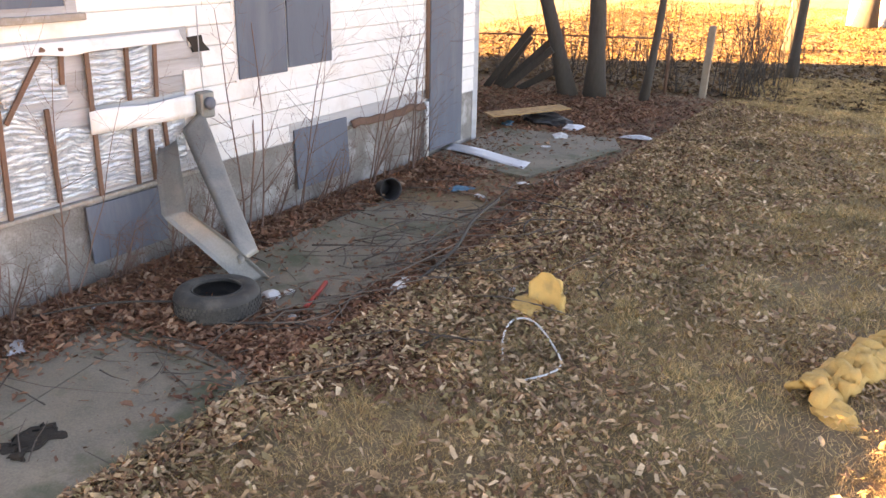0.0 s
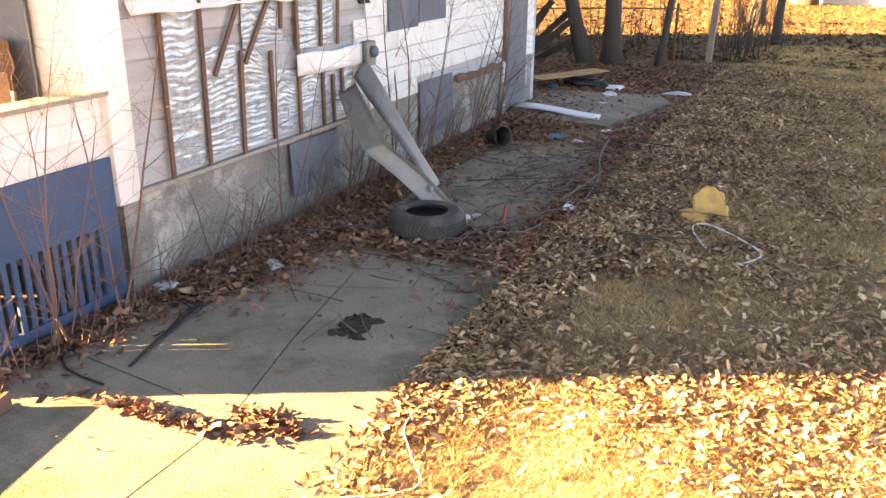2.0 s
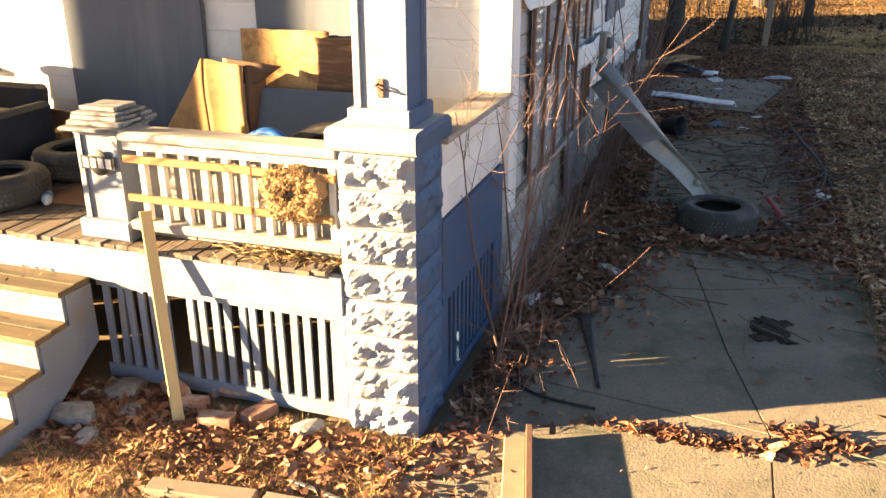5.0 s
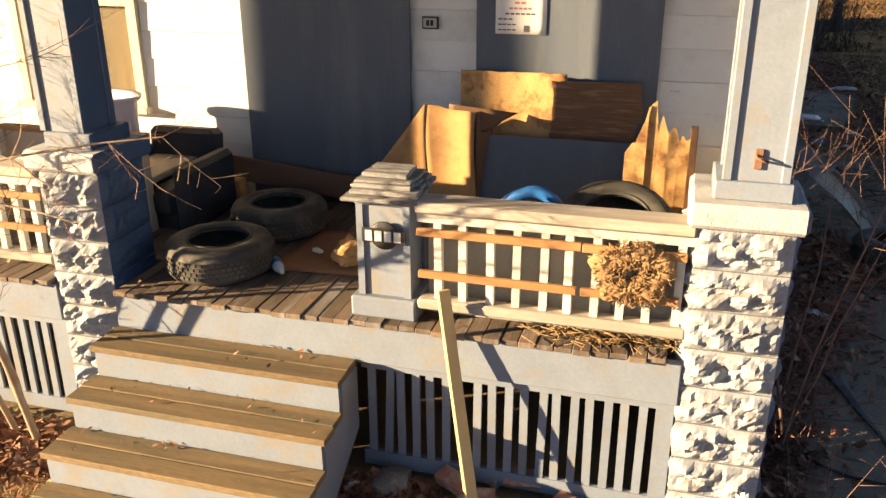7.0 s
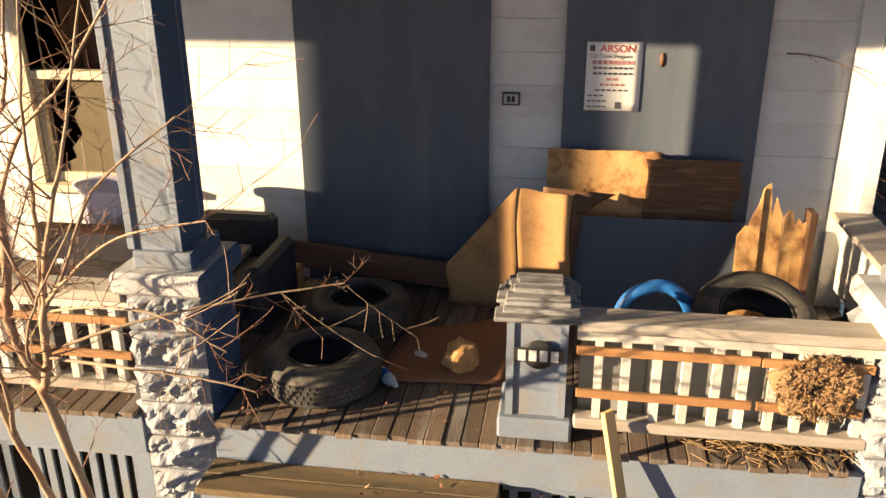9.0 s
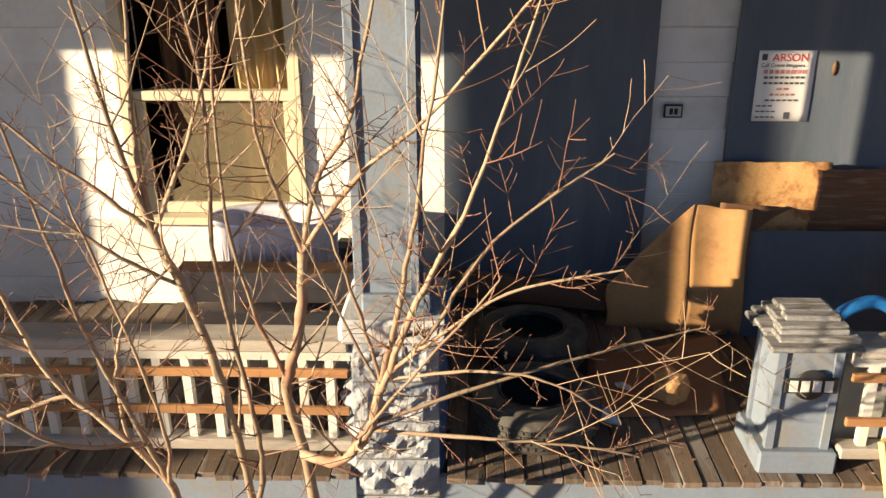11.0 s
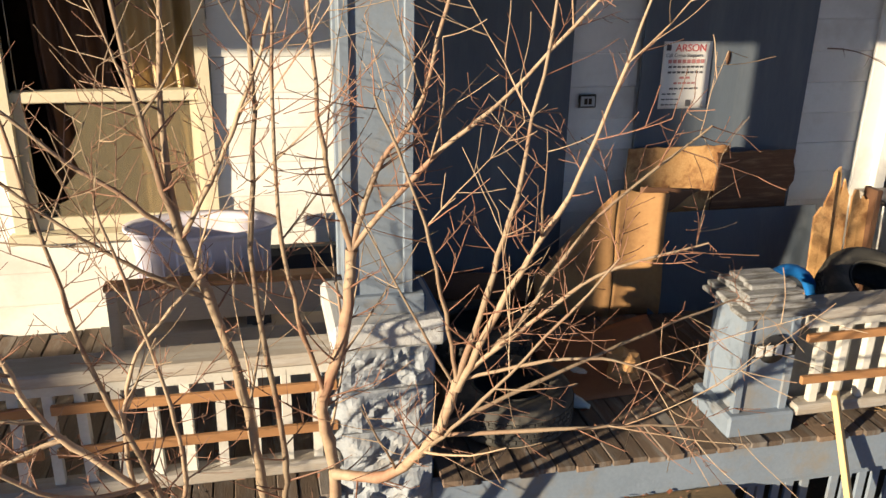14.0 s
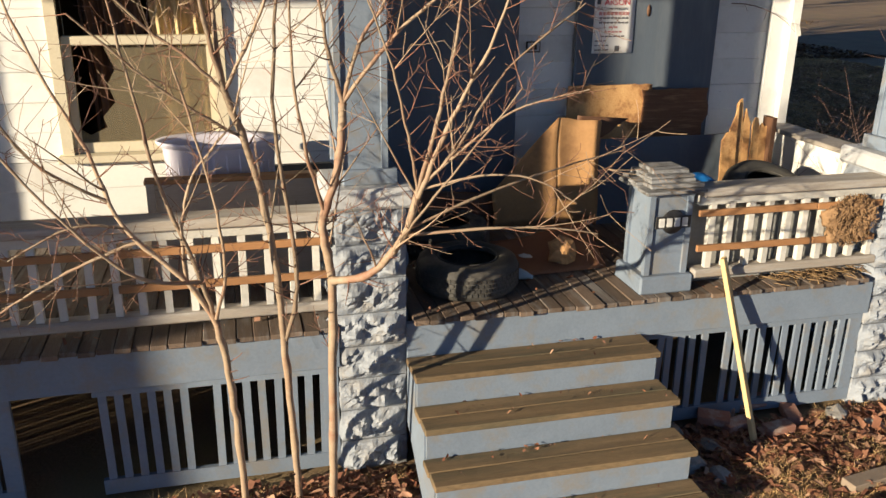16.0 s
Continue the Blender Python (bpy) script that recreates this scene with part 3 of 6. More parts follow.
railing(-7.88, -6.58, "porch railing with peeling balusters and brown slats nailed across", ((1.44, ((0.0, 0.8, 0.0), (0.8, 1.27, 0.2))), (1.22, ((0.0, 0.78, 0.3), (0.8, 1.25, 0.3)))))
railing(-15.335, -10.05, "long porch railing with peeling balusters and brown slats nailed across", ((1.43, ((0.2, 2.835, 0.0), (2.835, 4.135, 0.0), (4.185, 5.275, 0.0))), (1.24, ((0.2, 2.835, 0.0), (2.835, 4.135, 0.0), (4.185, 5.275, 0.0)))))
BACKING = mat("grey_backing_board", (0.30, 0.30, 0.29), (0.21, 0.21, 0.20), 0.8, 4, 50, 0.7, 0.2)
backing = thing("backing_panel", "grey boards standing close behind the porch railing", "panel", at=(-7.86, 0.93, DECK_Z))
for i in range(4):
    part("board", Geo().box(0.31 * i, 0.004 * (i % 2), 0.005, 0.31 * i + 0.306, 0.018 + 0.004 * (i % 2), 0.55 - 0.012 * i, bevel=0.002), BACKING, backing)

newel = thing("newel_post", "grey boxed newel post with stepped cap and a number plate", "newel post", at=(-8.06, 0.96, DECK_Z))
WEATHERED = mat("peeling_grey_cap_boards", (0.33, 0.34, 0.36), (0.12, 0.115, 0.11), 0.8, 9, 70, 1.0, 0.6, vary=0.18, stretch=(1, 5, 5), dirt=(0.07, 0.06, 0.05), dirt_amount=0.8, dirt_scale=9)
for nm, a, z0, z1, bv in (("base", 0.175, 0.0, 0.115, 0.012), ("shaft", 0.125, 0.115, 0.61, 0.0), ("neck", 0.145, 0.60, 0.63, 0.004)):
    part(nm, Geo().box(-a, -a, z0, a, a, z1, bevel=bv), GREYPAINT, newel)
for nm, a, z0, z1 in (("cap_lower", 0.185, 0.63, 0.655), ("cap_lower", 0.178, 0.656, 0.68), ("cap_middle", 0.152, 0.681, 0.705), ("cap_middle", 0.145, 0.706, 0.726), ("cap_top", 0.11, 0.727, 0.752)):
    for k in range(3):
        y0 = -a + 2 * a * k / 3
        part(nm, Geo().box(-a + jit(0.014), y0 + 0.002 + (jit(0.012) if k == 0 else 0), z0, a + jit(0.014), y0 + 2 * a / 3 - 0.002, z1 - abs(jit(0.005)), m=pose(0, 0, 0, jit(0.7), jit(0.7), jit(2.5)), bevel=0.005), WEATHERED, newel)
for sx in (-1, 1):
    for sy in (-1, 1):
        part("corner_strip", Geo().box(min(sx * 0.14, sx * 0.105), min(sy * 0.14, sy * 0.105), 0.115, max(sx * 0.14, sx * 0.105), max(sy * 0.14, sy * 0.105), 0.60), GREYPAINT, newel)

# ---- boarded openings ----
g = Geo()
g.box(-9.69, 2.525, 0.955, -8.46, 2.545, 3.25, bevel=0.003)
structure("door_1", g, GREYBOARD, "doorway closed with grey painted plywood", "boarded door")
g = Geo()
g.box(-8.01, 2.525, 0.955, -6.85, 2.545, 3.25, bevel=0.003)
structure("door_2", g, GREYBOARD, "doorway closed with grey painted plywood, notice stapled on", "boarded door")
for y0, y1 in ((6.74, 7.5), (7.53, 8.31)):
    g = Geo()
    g.box(SIDE_X + 0.02, y0, 1.63 if y0 < 7 else 1.67, SIDE_X + 0.04, y1, 3.05, bevel=0.003)
    structure("window_board", g, GREYBOARD, "grey plywood board closing the side window", "boarded window")
g = Geo()
g.box(SIDE_X - 0.02, 6.7, 1.6, SIDE_X + 0.018, 8.36, 1.66).box(SIDE_X - 0.02, 6.7, 1.66, SIDE_X + 0.015, 8.36, 3.1)
structure("window_2", g, WHITE, "white frame of the boarded side window", "window")
g = Geo()
g.box(SIDE_X + 0.0, 10.58, 0.1, SIDE_X + 0.05, 11.52, 3.1, bevel=0.004)
structure("door_3", g, GREYBOARD, "side doorway closed with a tall grey board", "boarded door")
win3 = thing("window_3", "grey side window with a weathered sill above the torn siding", "window", kind="structure")
part("window_sill", Geo().box(SIDE_X, 3.55, 2.36, SIDE_X + 0.09, 4.92, 2.42, bevel=0.006), RAILWOOD, win3)
part("window_frame", Geo().box(SIDE_X, 3.62, 2.42, SIDE_X + 0.05, 3.72, 3.5).box(SIDE_X, 4.76, 2.42, SIDE_X + 0.05, 4.86, 3.5).box(SIDE_X, 3.72, 2.42, SIDE_X + 0.045, 4.76, 2.48), OLDSIDE, win3)
part("pane", Geo().box(SIDE_X, 3.72, 2.48, SIDE_X + 0.03, 4.76, 3.5), GREYBOARD, win3, "grey board in the sash")
for y0, y1, z0, z1, tilt in ((4.72, 5.6, 0.2, 0.74, 3), (7.6, 8.62, 0.22, 0.93, 4)):
    g = Geo()
    g.box(-0.008, 0, 0, 0.01, y1 - y0, z1 - z0, m=pose(SIDE_X + 0.03, y0, z0, 0, -3, 0), bevel=0.003)
    structure("window_board", g, GREYBOARD, "grey board over a basement window", "boarded window")


# ---- trees behind ----
def limb(g, p, d, length, r, depth, wob=0.25, rr=None):
    rr = rr or rnd
    pts, rad = [p.copy()], [r]
    n = 5
    q = p.copy()
    for i in range(n):
        d = (d + Vector((rr.uniform(-wob, wob), rr.uniform(-wob, wob), rr.uniform(-wob, wob) * 0.5)) * 0.5).normalized()
        q = q + d * length / n
        pts.append(q.copy())
        rad.append(r * (1 - 0.6 * (i + 1) / n))
    g.tube(pts, rad, 7 if r > 0.03 else 4)
    if depth:
        for k in range(3 if depth > 1 else 4):
            i = rr.randrange(2, n + 1)
            nd = (d + Vector((rr.uniform(-1, 1), rr.uniform(-1, 1), rr.uniform(-0.2, 0.7))) * 0.8).normalized()
            limb(g, pts[i], nd, length * rr.uniform(0.45, 0.7), rad[i] * 0.6, depth - 1, wob, rr)


def tree(x, y, r, lean, label, height=7.0):
    t = thing("tree", label, "tree", "bare trees behind the yard", at=(x, y, 0))
    g = Geo()
    pts, rad = [], []
    for i in range(9):
        f = i / 8
        pts.append(Vector((lean[0] * f * height + 0.08 * math.sin(f * 5 + x), lean[1] * f * height, f * height - 0.1)))
        rad.append(r * (1.35 if i == 0 else 1) * (1 - 0.55 * f))
    g.tube(pts, rad, 12)
    part("trunk", g, BARK, t)
    c = Geo()
    for i in range(7):
        j = 4 + i % 5
        limb(c, pts[j], Vector((jit(1), jit(1), 0.8)).normalized(), height * 0.35, rad[j] * 0.6, 2)
    part("crown", c, BARK, t, "bare winter branches")
    return t


tree(-6.5, 16.95, 0.17, (-0.36, 0.0), "dark leaning tree trunk at the yard end")
tree(-6.03, 17.1, 0.20, (-0.06, 0.0), "thick dark tree trunk at the yard end")
tree(-5.05, 17.15, 0.085, (0.13, 0.0), "slim leaning tree at the yard end")
tree(-2.88, 22.3, 0.12, (0.05, 0.0), "tree on the neighbouring lot")
tree(-4.0, 28.6, 0.24, (0.06, 0.02), "pale tree on the neighbouring lot")
tree(-2.8, 39.2, 0.4, (0.1, 0.0), "dark tree before the far garage", 9)
tree(2.0, 33.0, 0.35, (0.05, 0.0), "large tree on the far lot", 10)
tree(-22.3, -4.44, 0.55, (0.0, 0.0), "big street tree across the front yard", 22)


def smooth_path(pts, n=8):
    pts = [Vector(p) for p in pts]
    out = []
    for i in range(len(pts) - 1):
        p0, p1, p2, p3 = pts[max(i - 1, 0)], pts[i], pts[i + 1], pts[min(i + 2, len(pts) - 1)]
        for k in range(n):
            t = k / n
            out.append(0.5 * ((2 * p1) + (p2 - p0) * t + (2 * p0 - 5 * p1 + 4 * p2 - p3) * t * t + (3 * p1 - p0 - 3 * p2 + p3) * t ** 3))
    return out + [pts[-1]]


# ---- things on the porch ----
def tyre(name_label, at, tilt=(0, 0, 0), R=0.31, w=0.2, group="old tyres"):
    t = thing("tyre", name_label, "tyre", group)
    t.matrix_basis = pose(*at, *tilt)
    r_in = R * 0.56
    prof = [(r_in, 0.025), (r_in + 0.02, 0.0), (R * 0.82, -0.004), (R * 0.95, 0.015), (R, 0.05), (R, w - 0.05), (R * 0.95, w - 0.015), (R * 0.82, w + 0.004), (r_in + 0.02, w), (r_in, w - 0.025), (r_in + 0.02, w - 0.04), (R * 0.9, w - 0.045), (R * 0.93, w / 2), (R * 0.9, 0.045), (r_in + 0.02, 0.04)]
    part("casing", Geo().lathe(prof, 48), RUBBER, t)
    g = Geo()
    for i in range(56):
        a = 2 * math.pi * i / 56
        for k in range(4):
            z = 0.045 + k * (w - 0.09) / 4
            m = pose(0, 0, 0, 0, 0, math.degrees(a) + (2.5 if k % 2 else 0)) @ pose(R - 0.004, 0, 0)
            g.box(0, -0.0125, z, 0.009, 0.0125, z + (w - 0.09) / 4 - 0.008, m=m)
    part("tread", g, RUBBER, t)
    for z in (0.006, w - 0.006):
        part("bead", Geo().lathe([(r_in + 0.006 + 0.008 * math.cos(q), z + 0.008 * math.sin(q)) for q in [k * math.pi / 3 for k in range(6)]], 36), RUBBER, t)
    return t


tyre("worn black tyre lying flat at the porch edge", (-9.20, 1.17, DECK_Z + 0.005))
tyre("worn black tyre lying flat on the porch floor", (-9.17, 1.88, DECK_Z + 0.005))
tyre("worn black tyre lying flat behind the railing", (-7.05, 1.36, DECK_Z + 0.005), R=0.3)
tyre("muddy black tyre tilted on top of another tyre", (-6.98, 1.5, DECK_Z + 0.27), (27, -6, 14), R=0.31)
CARD = mat("brown_cardboard", (0.50, 0.285, 0.12), (0.36, 0.20, 0.085), 0.85, 3, 40, 0.8, 0.15, vary=0.1, dirt=(0.2, 0.10, 0.05), dirt_amount=0.6, dirt_scale=4)
PLY = mat("bare_plywood", (0.62, 0.39, 0.17), (0.40, 0.20, 0.07), 0.75, 5, 60, 1.0, 0.3, vary=0.12, stretch=(1.6, 3, 1.6), dirt=(0.20, 0.085, 0.035), dirt_amount=0.9, dirt_scale=5)
# Dark wood, also painted on the cardboard box faces that lie in shade.
DARKWOOD_AND_SHADE = mat("dark_stained_wood_and_box_shade", (0.15, 0.075, 0.04), (0.08, 0.04, 0.022), 0.7, 5, 60, 0.7, 0.2, vary=0.1, stretch=(0.5, 3, 3))
PAPER = mat("dirty_white_paper", (0.70, 0.70, 0.68), (0.55, 0.54, 0.5), 0.8, 12, 80, 0.6, 0.2, vary=0.15)
FOAM = mat("yellow_foam", (0.76, 0.46, 0.16), (0.55, 0.30, 0.09), 0.95, 8, 120, 0.7, 0.5, vary=0.1, dirt=(0.3, 0.2, 0.1), dirt_amount=0.4, dirt_scale=6)
METAL = mat("dull_galvanised_sheet", (0.27, 0.27, 0.255), (0.16, 0.16, 0.148), 0.5, 4, 60, 0.9, 0.15, metal=0.55, vary=0.05, dirt=(0.33, 0.30, 0.26), dirt_amount=0.6, dirt_scale=3)
BLACK = mat("black_plastic", (0.02, 0.02, 0.021), (0.035, 0.034, 0.034), 0.5, 8, 60, 0.5, 0.1, vary=0.1)
BLUE = mat("bright_blue_plastic", (0.02, 0.16, 0.50), (0.015, 0.11, 0.36), 0.45, 6, 60, 0.5, 0.05, vary=0.1)
RED = mat("faded_red_plastic", (0.45, 0.045, 0.03), (0.3, 0.03, 0.02), 0.5, 6, 60, 0.6, 0.1, vary=0.1)
BRICK = mat("worn_red_brick", (0.40, 0.20, 0.14), (0.28, 0.13, 0.09), 0.9, 12, 90, 0.8, 0.5, vary=0.2, dirt=(0.5, 0.44, 0.38), dirt_amount=0.8, dirt_scale=8)
FRESH = mat("pale_new_lumber", (0.62, 0.46, 0.22), (0.5, 0.35, 0.15), 0.7, 6, 60, 0.6, 0.1, vary=0.08, stretch=(4, 4, 0.5))
LILAC = mat("lilac_white_plastic", (0.70, 0.67, 0.76), (0.58, 0.54, 0.66), 0.45, 6, 60, 0.5, 0.05, vary=0.05)
GREYWOOD = mat("weathered_plank", (0.34, 0.27, 0.20), (0.20, 0.15, 0.11), 0.85, 6, 70, 0.8, 0.4, vary=0.15, stretch=(2, 2, 2))
STRAW = leafy("straw_bits", [(0.225, 0.143, 0.065), (0.338, 0.224, 0.104), (0.150, 0.088, 0.046)])

# folded cardboard box by the doors
box = thing("cardboard_box", "open brown cardboard box standing by the boarded doors", "box", at=(-8.0, 2.2, DECK_Z))
part("front_panel", Geo().sheet(lambda u, v: (-0.245 + 0.325 * u + 0.012 * math.sin(v * 5 + u), -0.03 + 0.018 * math.sin(u * 4), 0.82 * v - 0.035 * u * v + 0.006 * math.sin(9 * u) * v), 10, 10, 0.006), CARD, box)
part("side_panel", Geo().sheet(lambda u, v: (-0.248 - 0.44 * u + 0.01 * math.sin(6 * v), -0.03 + 0.14 * u + 0.015 * math.sin(5 * u), (0.83 - 0.56 * u) * v), 12, 10, 0.006), CARD, box)
# End panel and flap are cardboard; their shade is this dark colour.
part("end_panel", Geo().sheet(lambda u, v: (0.08 + 0.075 * u, -0.02 + 0.14 * u, 0.79 * v), 6, 6, 0.006), DARKWOOD_AND_SHADE, box, "end panel, shade put into its dark colour")
part("flap", Geo().sheet(lambda u, v: (-0.10 + 0.43 * u - 0.10 * v * u, 0.0 + 0.05 * u, 0.83 - 0.045 * u - (0.05 + 0.21 * u * (1 - u) * 4 * 0.5) * v), 10, 6, 0.006), DARKWOOD_AND_SHADE, box, "flap, shade put into its dark colour")
# plywood sheets and a leaning grey board
ragged = random.Random(21)


def torn_sheet(x0, x1, z0, z1, y, rough=(0.012, 0.012, 0.012, 0.012)):
    """A board of 15 mm with ragged edges: left, right, bottom, top."""
    lf, rt, bt, tp = rough
    n = 14
    u = lambda a: ragged.uniform(-a, a)
    rim = [(x0 + (x1 - x0) * i / n, z0 + u(bt)) for i in range(n)] + [(x1 + u(rt), z0 + (z1 - z0) * i / n) for i in range(n)] + [(x1 - (x1 - x0) * i / n, z1 + u(tp)) for i in range(n)] + [(x0 + u(lf), z1 - (z1 - z0) * i / n) for i in range(n)]
    k = len(rim)
    return Geo().add([(a, y, b) for a, b in rim] + [(a, y + 0.015, b) for a, b in rim], [tuple(range(k)), tuple(range(2 * k - 1, k - 1, -1))] + [(i, i + k, (i + 1) % k + k, (i + 1) % k) for i in range(k)])


solid("plywood_sheet", torn_sheet(-8.09, -7.40, DECK_Z + 0.012, 1.955, 2.43, (0.006, 0.02, 0.01, 0.005)), PLY, "pale torn plywood sheet leaning on the boarded door", "plywood")
solid("plywood_sheet", torn_sheet(-7.485, -6.935, DECK_Z + 0.014, 1.915, 2.405, (0.012, 0.03, 0.012, 0.006)), mat("weathered_brown_plywood", (0.20, 0.095, 0.045), (0.10, 0.045, 0.022), 0.7, 5, 50, 0.9, 0.4, vary=0.05, stretch=(0.7, 3, 8), dirt=(0.38, 0.22, 0.11), dirt_amount=0.55, dirt_scale=6), "dark brown plywood sheet leaning on the boarded door", "plywood")
solid("leaning_board", Geo().box(0, 0, 0, 1.18, 0.02, 0.64, m=pose(-7.98, 2.16, DECK_Z, -12, 0, 0), bevel=0.002), GREYBOARD, "blue-grey board leaning against the doorway on the porch", "board")
splint = thing("splintered_board", "splintered broken plywood standing against the porch side wall", "board", at=(-6.99, 2.0, DECK_Z))
tops = [0.62, 0.66, 0.70, 0.69, 0.76, 0.80, 0.91, 0.93, 0.92, 0.74, 0.84, 0.79, 0.75, 0.79, 0.78, 0.72, 0.75, 0.73]
for i in range(0, 18, 3):
    q = Geo()
    a = 0.02 * i
    ys = 0.022 * (1 if i in (6, 9) else 0) - 0.012 * (i > 9)
    edge = [(a + 0.02 * k, tops[min(i + k, 17)] + ragged.uniform(-0.02, 0.02)) for k in range(3)] + [(a + 0.06, tops[min(i + 3, 17)])]
    rim = [(a, 0.0)] + edge + [(a + 0.06, 0.0)]
    k = len(rim)
    q.add([(e, ys + 0.07 * b, b) for e, b in rim] + [(e, ys + 0.016 + 0.07 * b, b) for e, b in rim], [tuple(range(k)), tuple(range(2 * k - 1, k - 1, -1))] + [(j, j + k, (j + 1) % k + k, (j + 1) % k) for j in range(k)])
    part("splinter", q, PLY, splint)
part("edge_strip", Geo().box(0.36, -0.02, 0.0, 0.40, 0.10, 0.80, bevel=0.003), DARKWOOD_AND_SHADE, splint, "dark edge strip")
# long dark plank, cardboard on the floor, bag, bottle
solid("fallen_plank", Geo().box(0, 0, -0.02, 1.75, 0.05, 0.15, m=pose(-9.90, 2.40, 1.13, -14, 5.0, -1), bevel=0.006), DARKWOOD_AND_SHADE, "long dark wooden plank propped along the porch wall", "plank")
for x0, z1 in ((-9.84, 1.12), (-8.35, 0.965)):
    solid("prop_block", Geo().box(x0, 2.3, DECK_Z, x0 + 0.15, 2.42, z1, bevel=0.004), PLY, "wooden block under the propped plank", "block", "prop blocks")
solid("cardboard_sheet", Geo().sheet(lambda u, v: (-8.95 + 0.72 * u + 0.1 * v, 1.22 + 0.62 * v + 0.05 * u, DECK_Z + 0.012 + 0.03 * math.sin(3 * u + 2) ** 2 * v + 0.10 * v * u), 12, 12, 0.006), mat("red_brown_cardboard", (0.26, 0.12, 0.06), (0.18, 0.085, 0.045), 0.85, 3, 40, 0.6, 0.1), "flattened red-brown cardboard on the porch floor", "cardboard")


def crumple(name, at, size, material, label, category, seed=0, group="", flat=0.4, sub=3, amp=0.45):
    """A crumpled lump of paper, foil, cloth or foam."""
    bm = bmesh.new()
    bmesh.ops.create_icosphere(bm, subdivisions=sub, radius=1)
    for v in bm.verts:
        q = v.co.copy()
        f = 1 + amp * noise.noise((q.x * 1.7 + seed, q.y * 1.7, q.z * 1.7)) + amp * 0.6 * abs(noise.noise((q.x * 4 + seed, q.y * 4, q.z * 4)))
        v.co = Vector((q.x * f * size[0], q.y * f * size[1], max(q.z * f, -flat) * size[2] + flat * size[2]))
    g = Geo()
    bm.verts.index_update()
    g.add([v.co.copy() for v in bm.verts], [[v.index for v in f.verts] for f in bm.faces])
    bm.free()
    ob = solid(name, g, material, label, category, group)
    ob.location = at
    ob.rotation_euler = (0, 0, seed * 1.3)
    return ob


crumple("paper_bag", (-8.48, 1.42, DECK_Z + 0.03), (0.11, 0.08, 0.10), CARD, "crumpled tan paper bag on the cardboard", "bag", 1.0)
crumple("wrapper", (-8.72, 1.46, DECK_Z + 0.05), (0.04, 0.025, 0.012), PAPER, "small white wrapper on the porch floor", "wrapper", 2.0)
bottle = thing("bottle", "clear plastic bottle with a blue label lying on the porch", "bottle")
bottle.matrix_basis = pose(-8.92, 1.28, DECK_Z + 0.04, 90, 0, 40)
CLEAR = mat("cloudy_clear_plastic", (0.55, 0.62, 0.66), (0.4, 0.48, 0.52), 0.2, 8, 60, 0.5, 0.1)
part("body", Geo().lathe([(0.001, 0), (0.033, 0), (0.035, 0.03), (0.033, 0.12), (0.028, 0.15), (0.013, 0.19), (0.013, 0.2), (0.001, 0.2)], 16, closed=False), CLEAR, bottle)
part("label", Geo().lathe([(0.0358, 0.05), (0.0358, 0.11)], 16, closed=False), BLUE, bottle, "blue label")
blue_sign = thing("plastic_chevron", "bright blue bent plastic tube seat standing behind the railing", "plastic piece", at=(-7.43, 1.6, DECK_Z))
part("bend", Geo().tube(smooth_path([(-0.27, 0, 0.02), (-0.2, 0, 0.36), (-0.07, 0.01, 0.47), (0.05, 0.01, 0.47), (0.15, 0, 0.36), (0.24, 0, 0.02)]), [0.036] * 41, 10), BLUE, blue_sign)
# chest with tub
CHEST = mat("dull_grey_brown_chest", (0.50, 0.43, 0.35), (0.36, 0.30, 0.23), 0.7, 5, 60, 0.7, 0.2, vary=0.06, stretch=(0.5, 3, 3))
chest = thing("bench", "low grey-brown wooden settle with an orange-edged back rail on the porch", "bench", at=(-11.05, 1.60, DECK_Z))
part("back_panel", Geo().box(0.02, 0.02, 0.44, 1.08, 0.06, 0.62, bevel=0.004), CHEST, chest)
part("back_panel", Geo().box(0.02, 0.02, 0.0, 1.08, 0.06, 0.38, bevel=0.004), CHEST, chest)
part("seat", Geo().box(0.02, 0.06, 0.30, 1.08, 0.74, 0.35, bevel=0.006), CHEST, chest)
part("base", Geo().box(0.04, 0.07, 0.0, 1.06, 0.70, 0.30), DARK, chest)
part("back_rail", Geo().box(-0.01, 0.0, 0.62, 1.11, 0.09, 0.65, bevel=0.005), BROWNSLAT, chest, "orange-brown back rail")
for xx in (0.0, 1.05):
    part("corner_post", Geo().box(xx, -0.005, 0.0, xx + 0.05, 0.065, 0.63, bevel=0.004), CHEST, chest)
tub = thing("laundry_tub", "oval lilac-white plastic laundry tub with a wide rim on the bench", "tub", at=(-10.62, 2.02, 1.305))
tub_m = Matrix.Diagonal((1.55, 0.85, 1, 1))
part("wall", Geo().lathe([(0.20, 0.0), (0.228, 0.42), (0.25, 0.45), (0.25, 0.435), (0.236, 0.41), (0.214, 0.41), (0.19, 0.012)], 48, tub_m), LILAC, tub)
part("base", Geo().lathe([(0.001, 0.0), (0.199, 0.0), (0.195, 0.014), (0.001, 0.014)], 48, tub_m, closed=False), LILAC, tub)
for i in range(26):
    a = 2 * math.pi * i / 26
    part("rib", Geo().box(-0.006, -0.01, 0.02, 0.006, 0.0, 0.40, m=pose(1.55 * 0.213 * math.cos(a), 0.85 * 0.213 * math.sin(a), 0, 0, 0, math.degrees(a) + 90)), LILAC, tub)
chair = thing("armchair", "dark slate upholstered armchair slumped against the porch wall", "armchair", at=(-10.3, 2.1, DECK_Z))
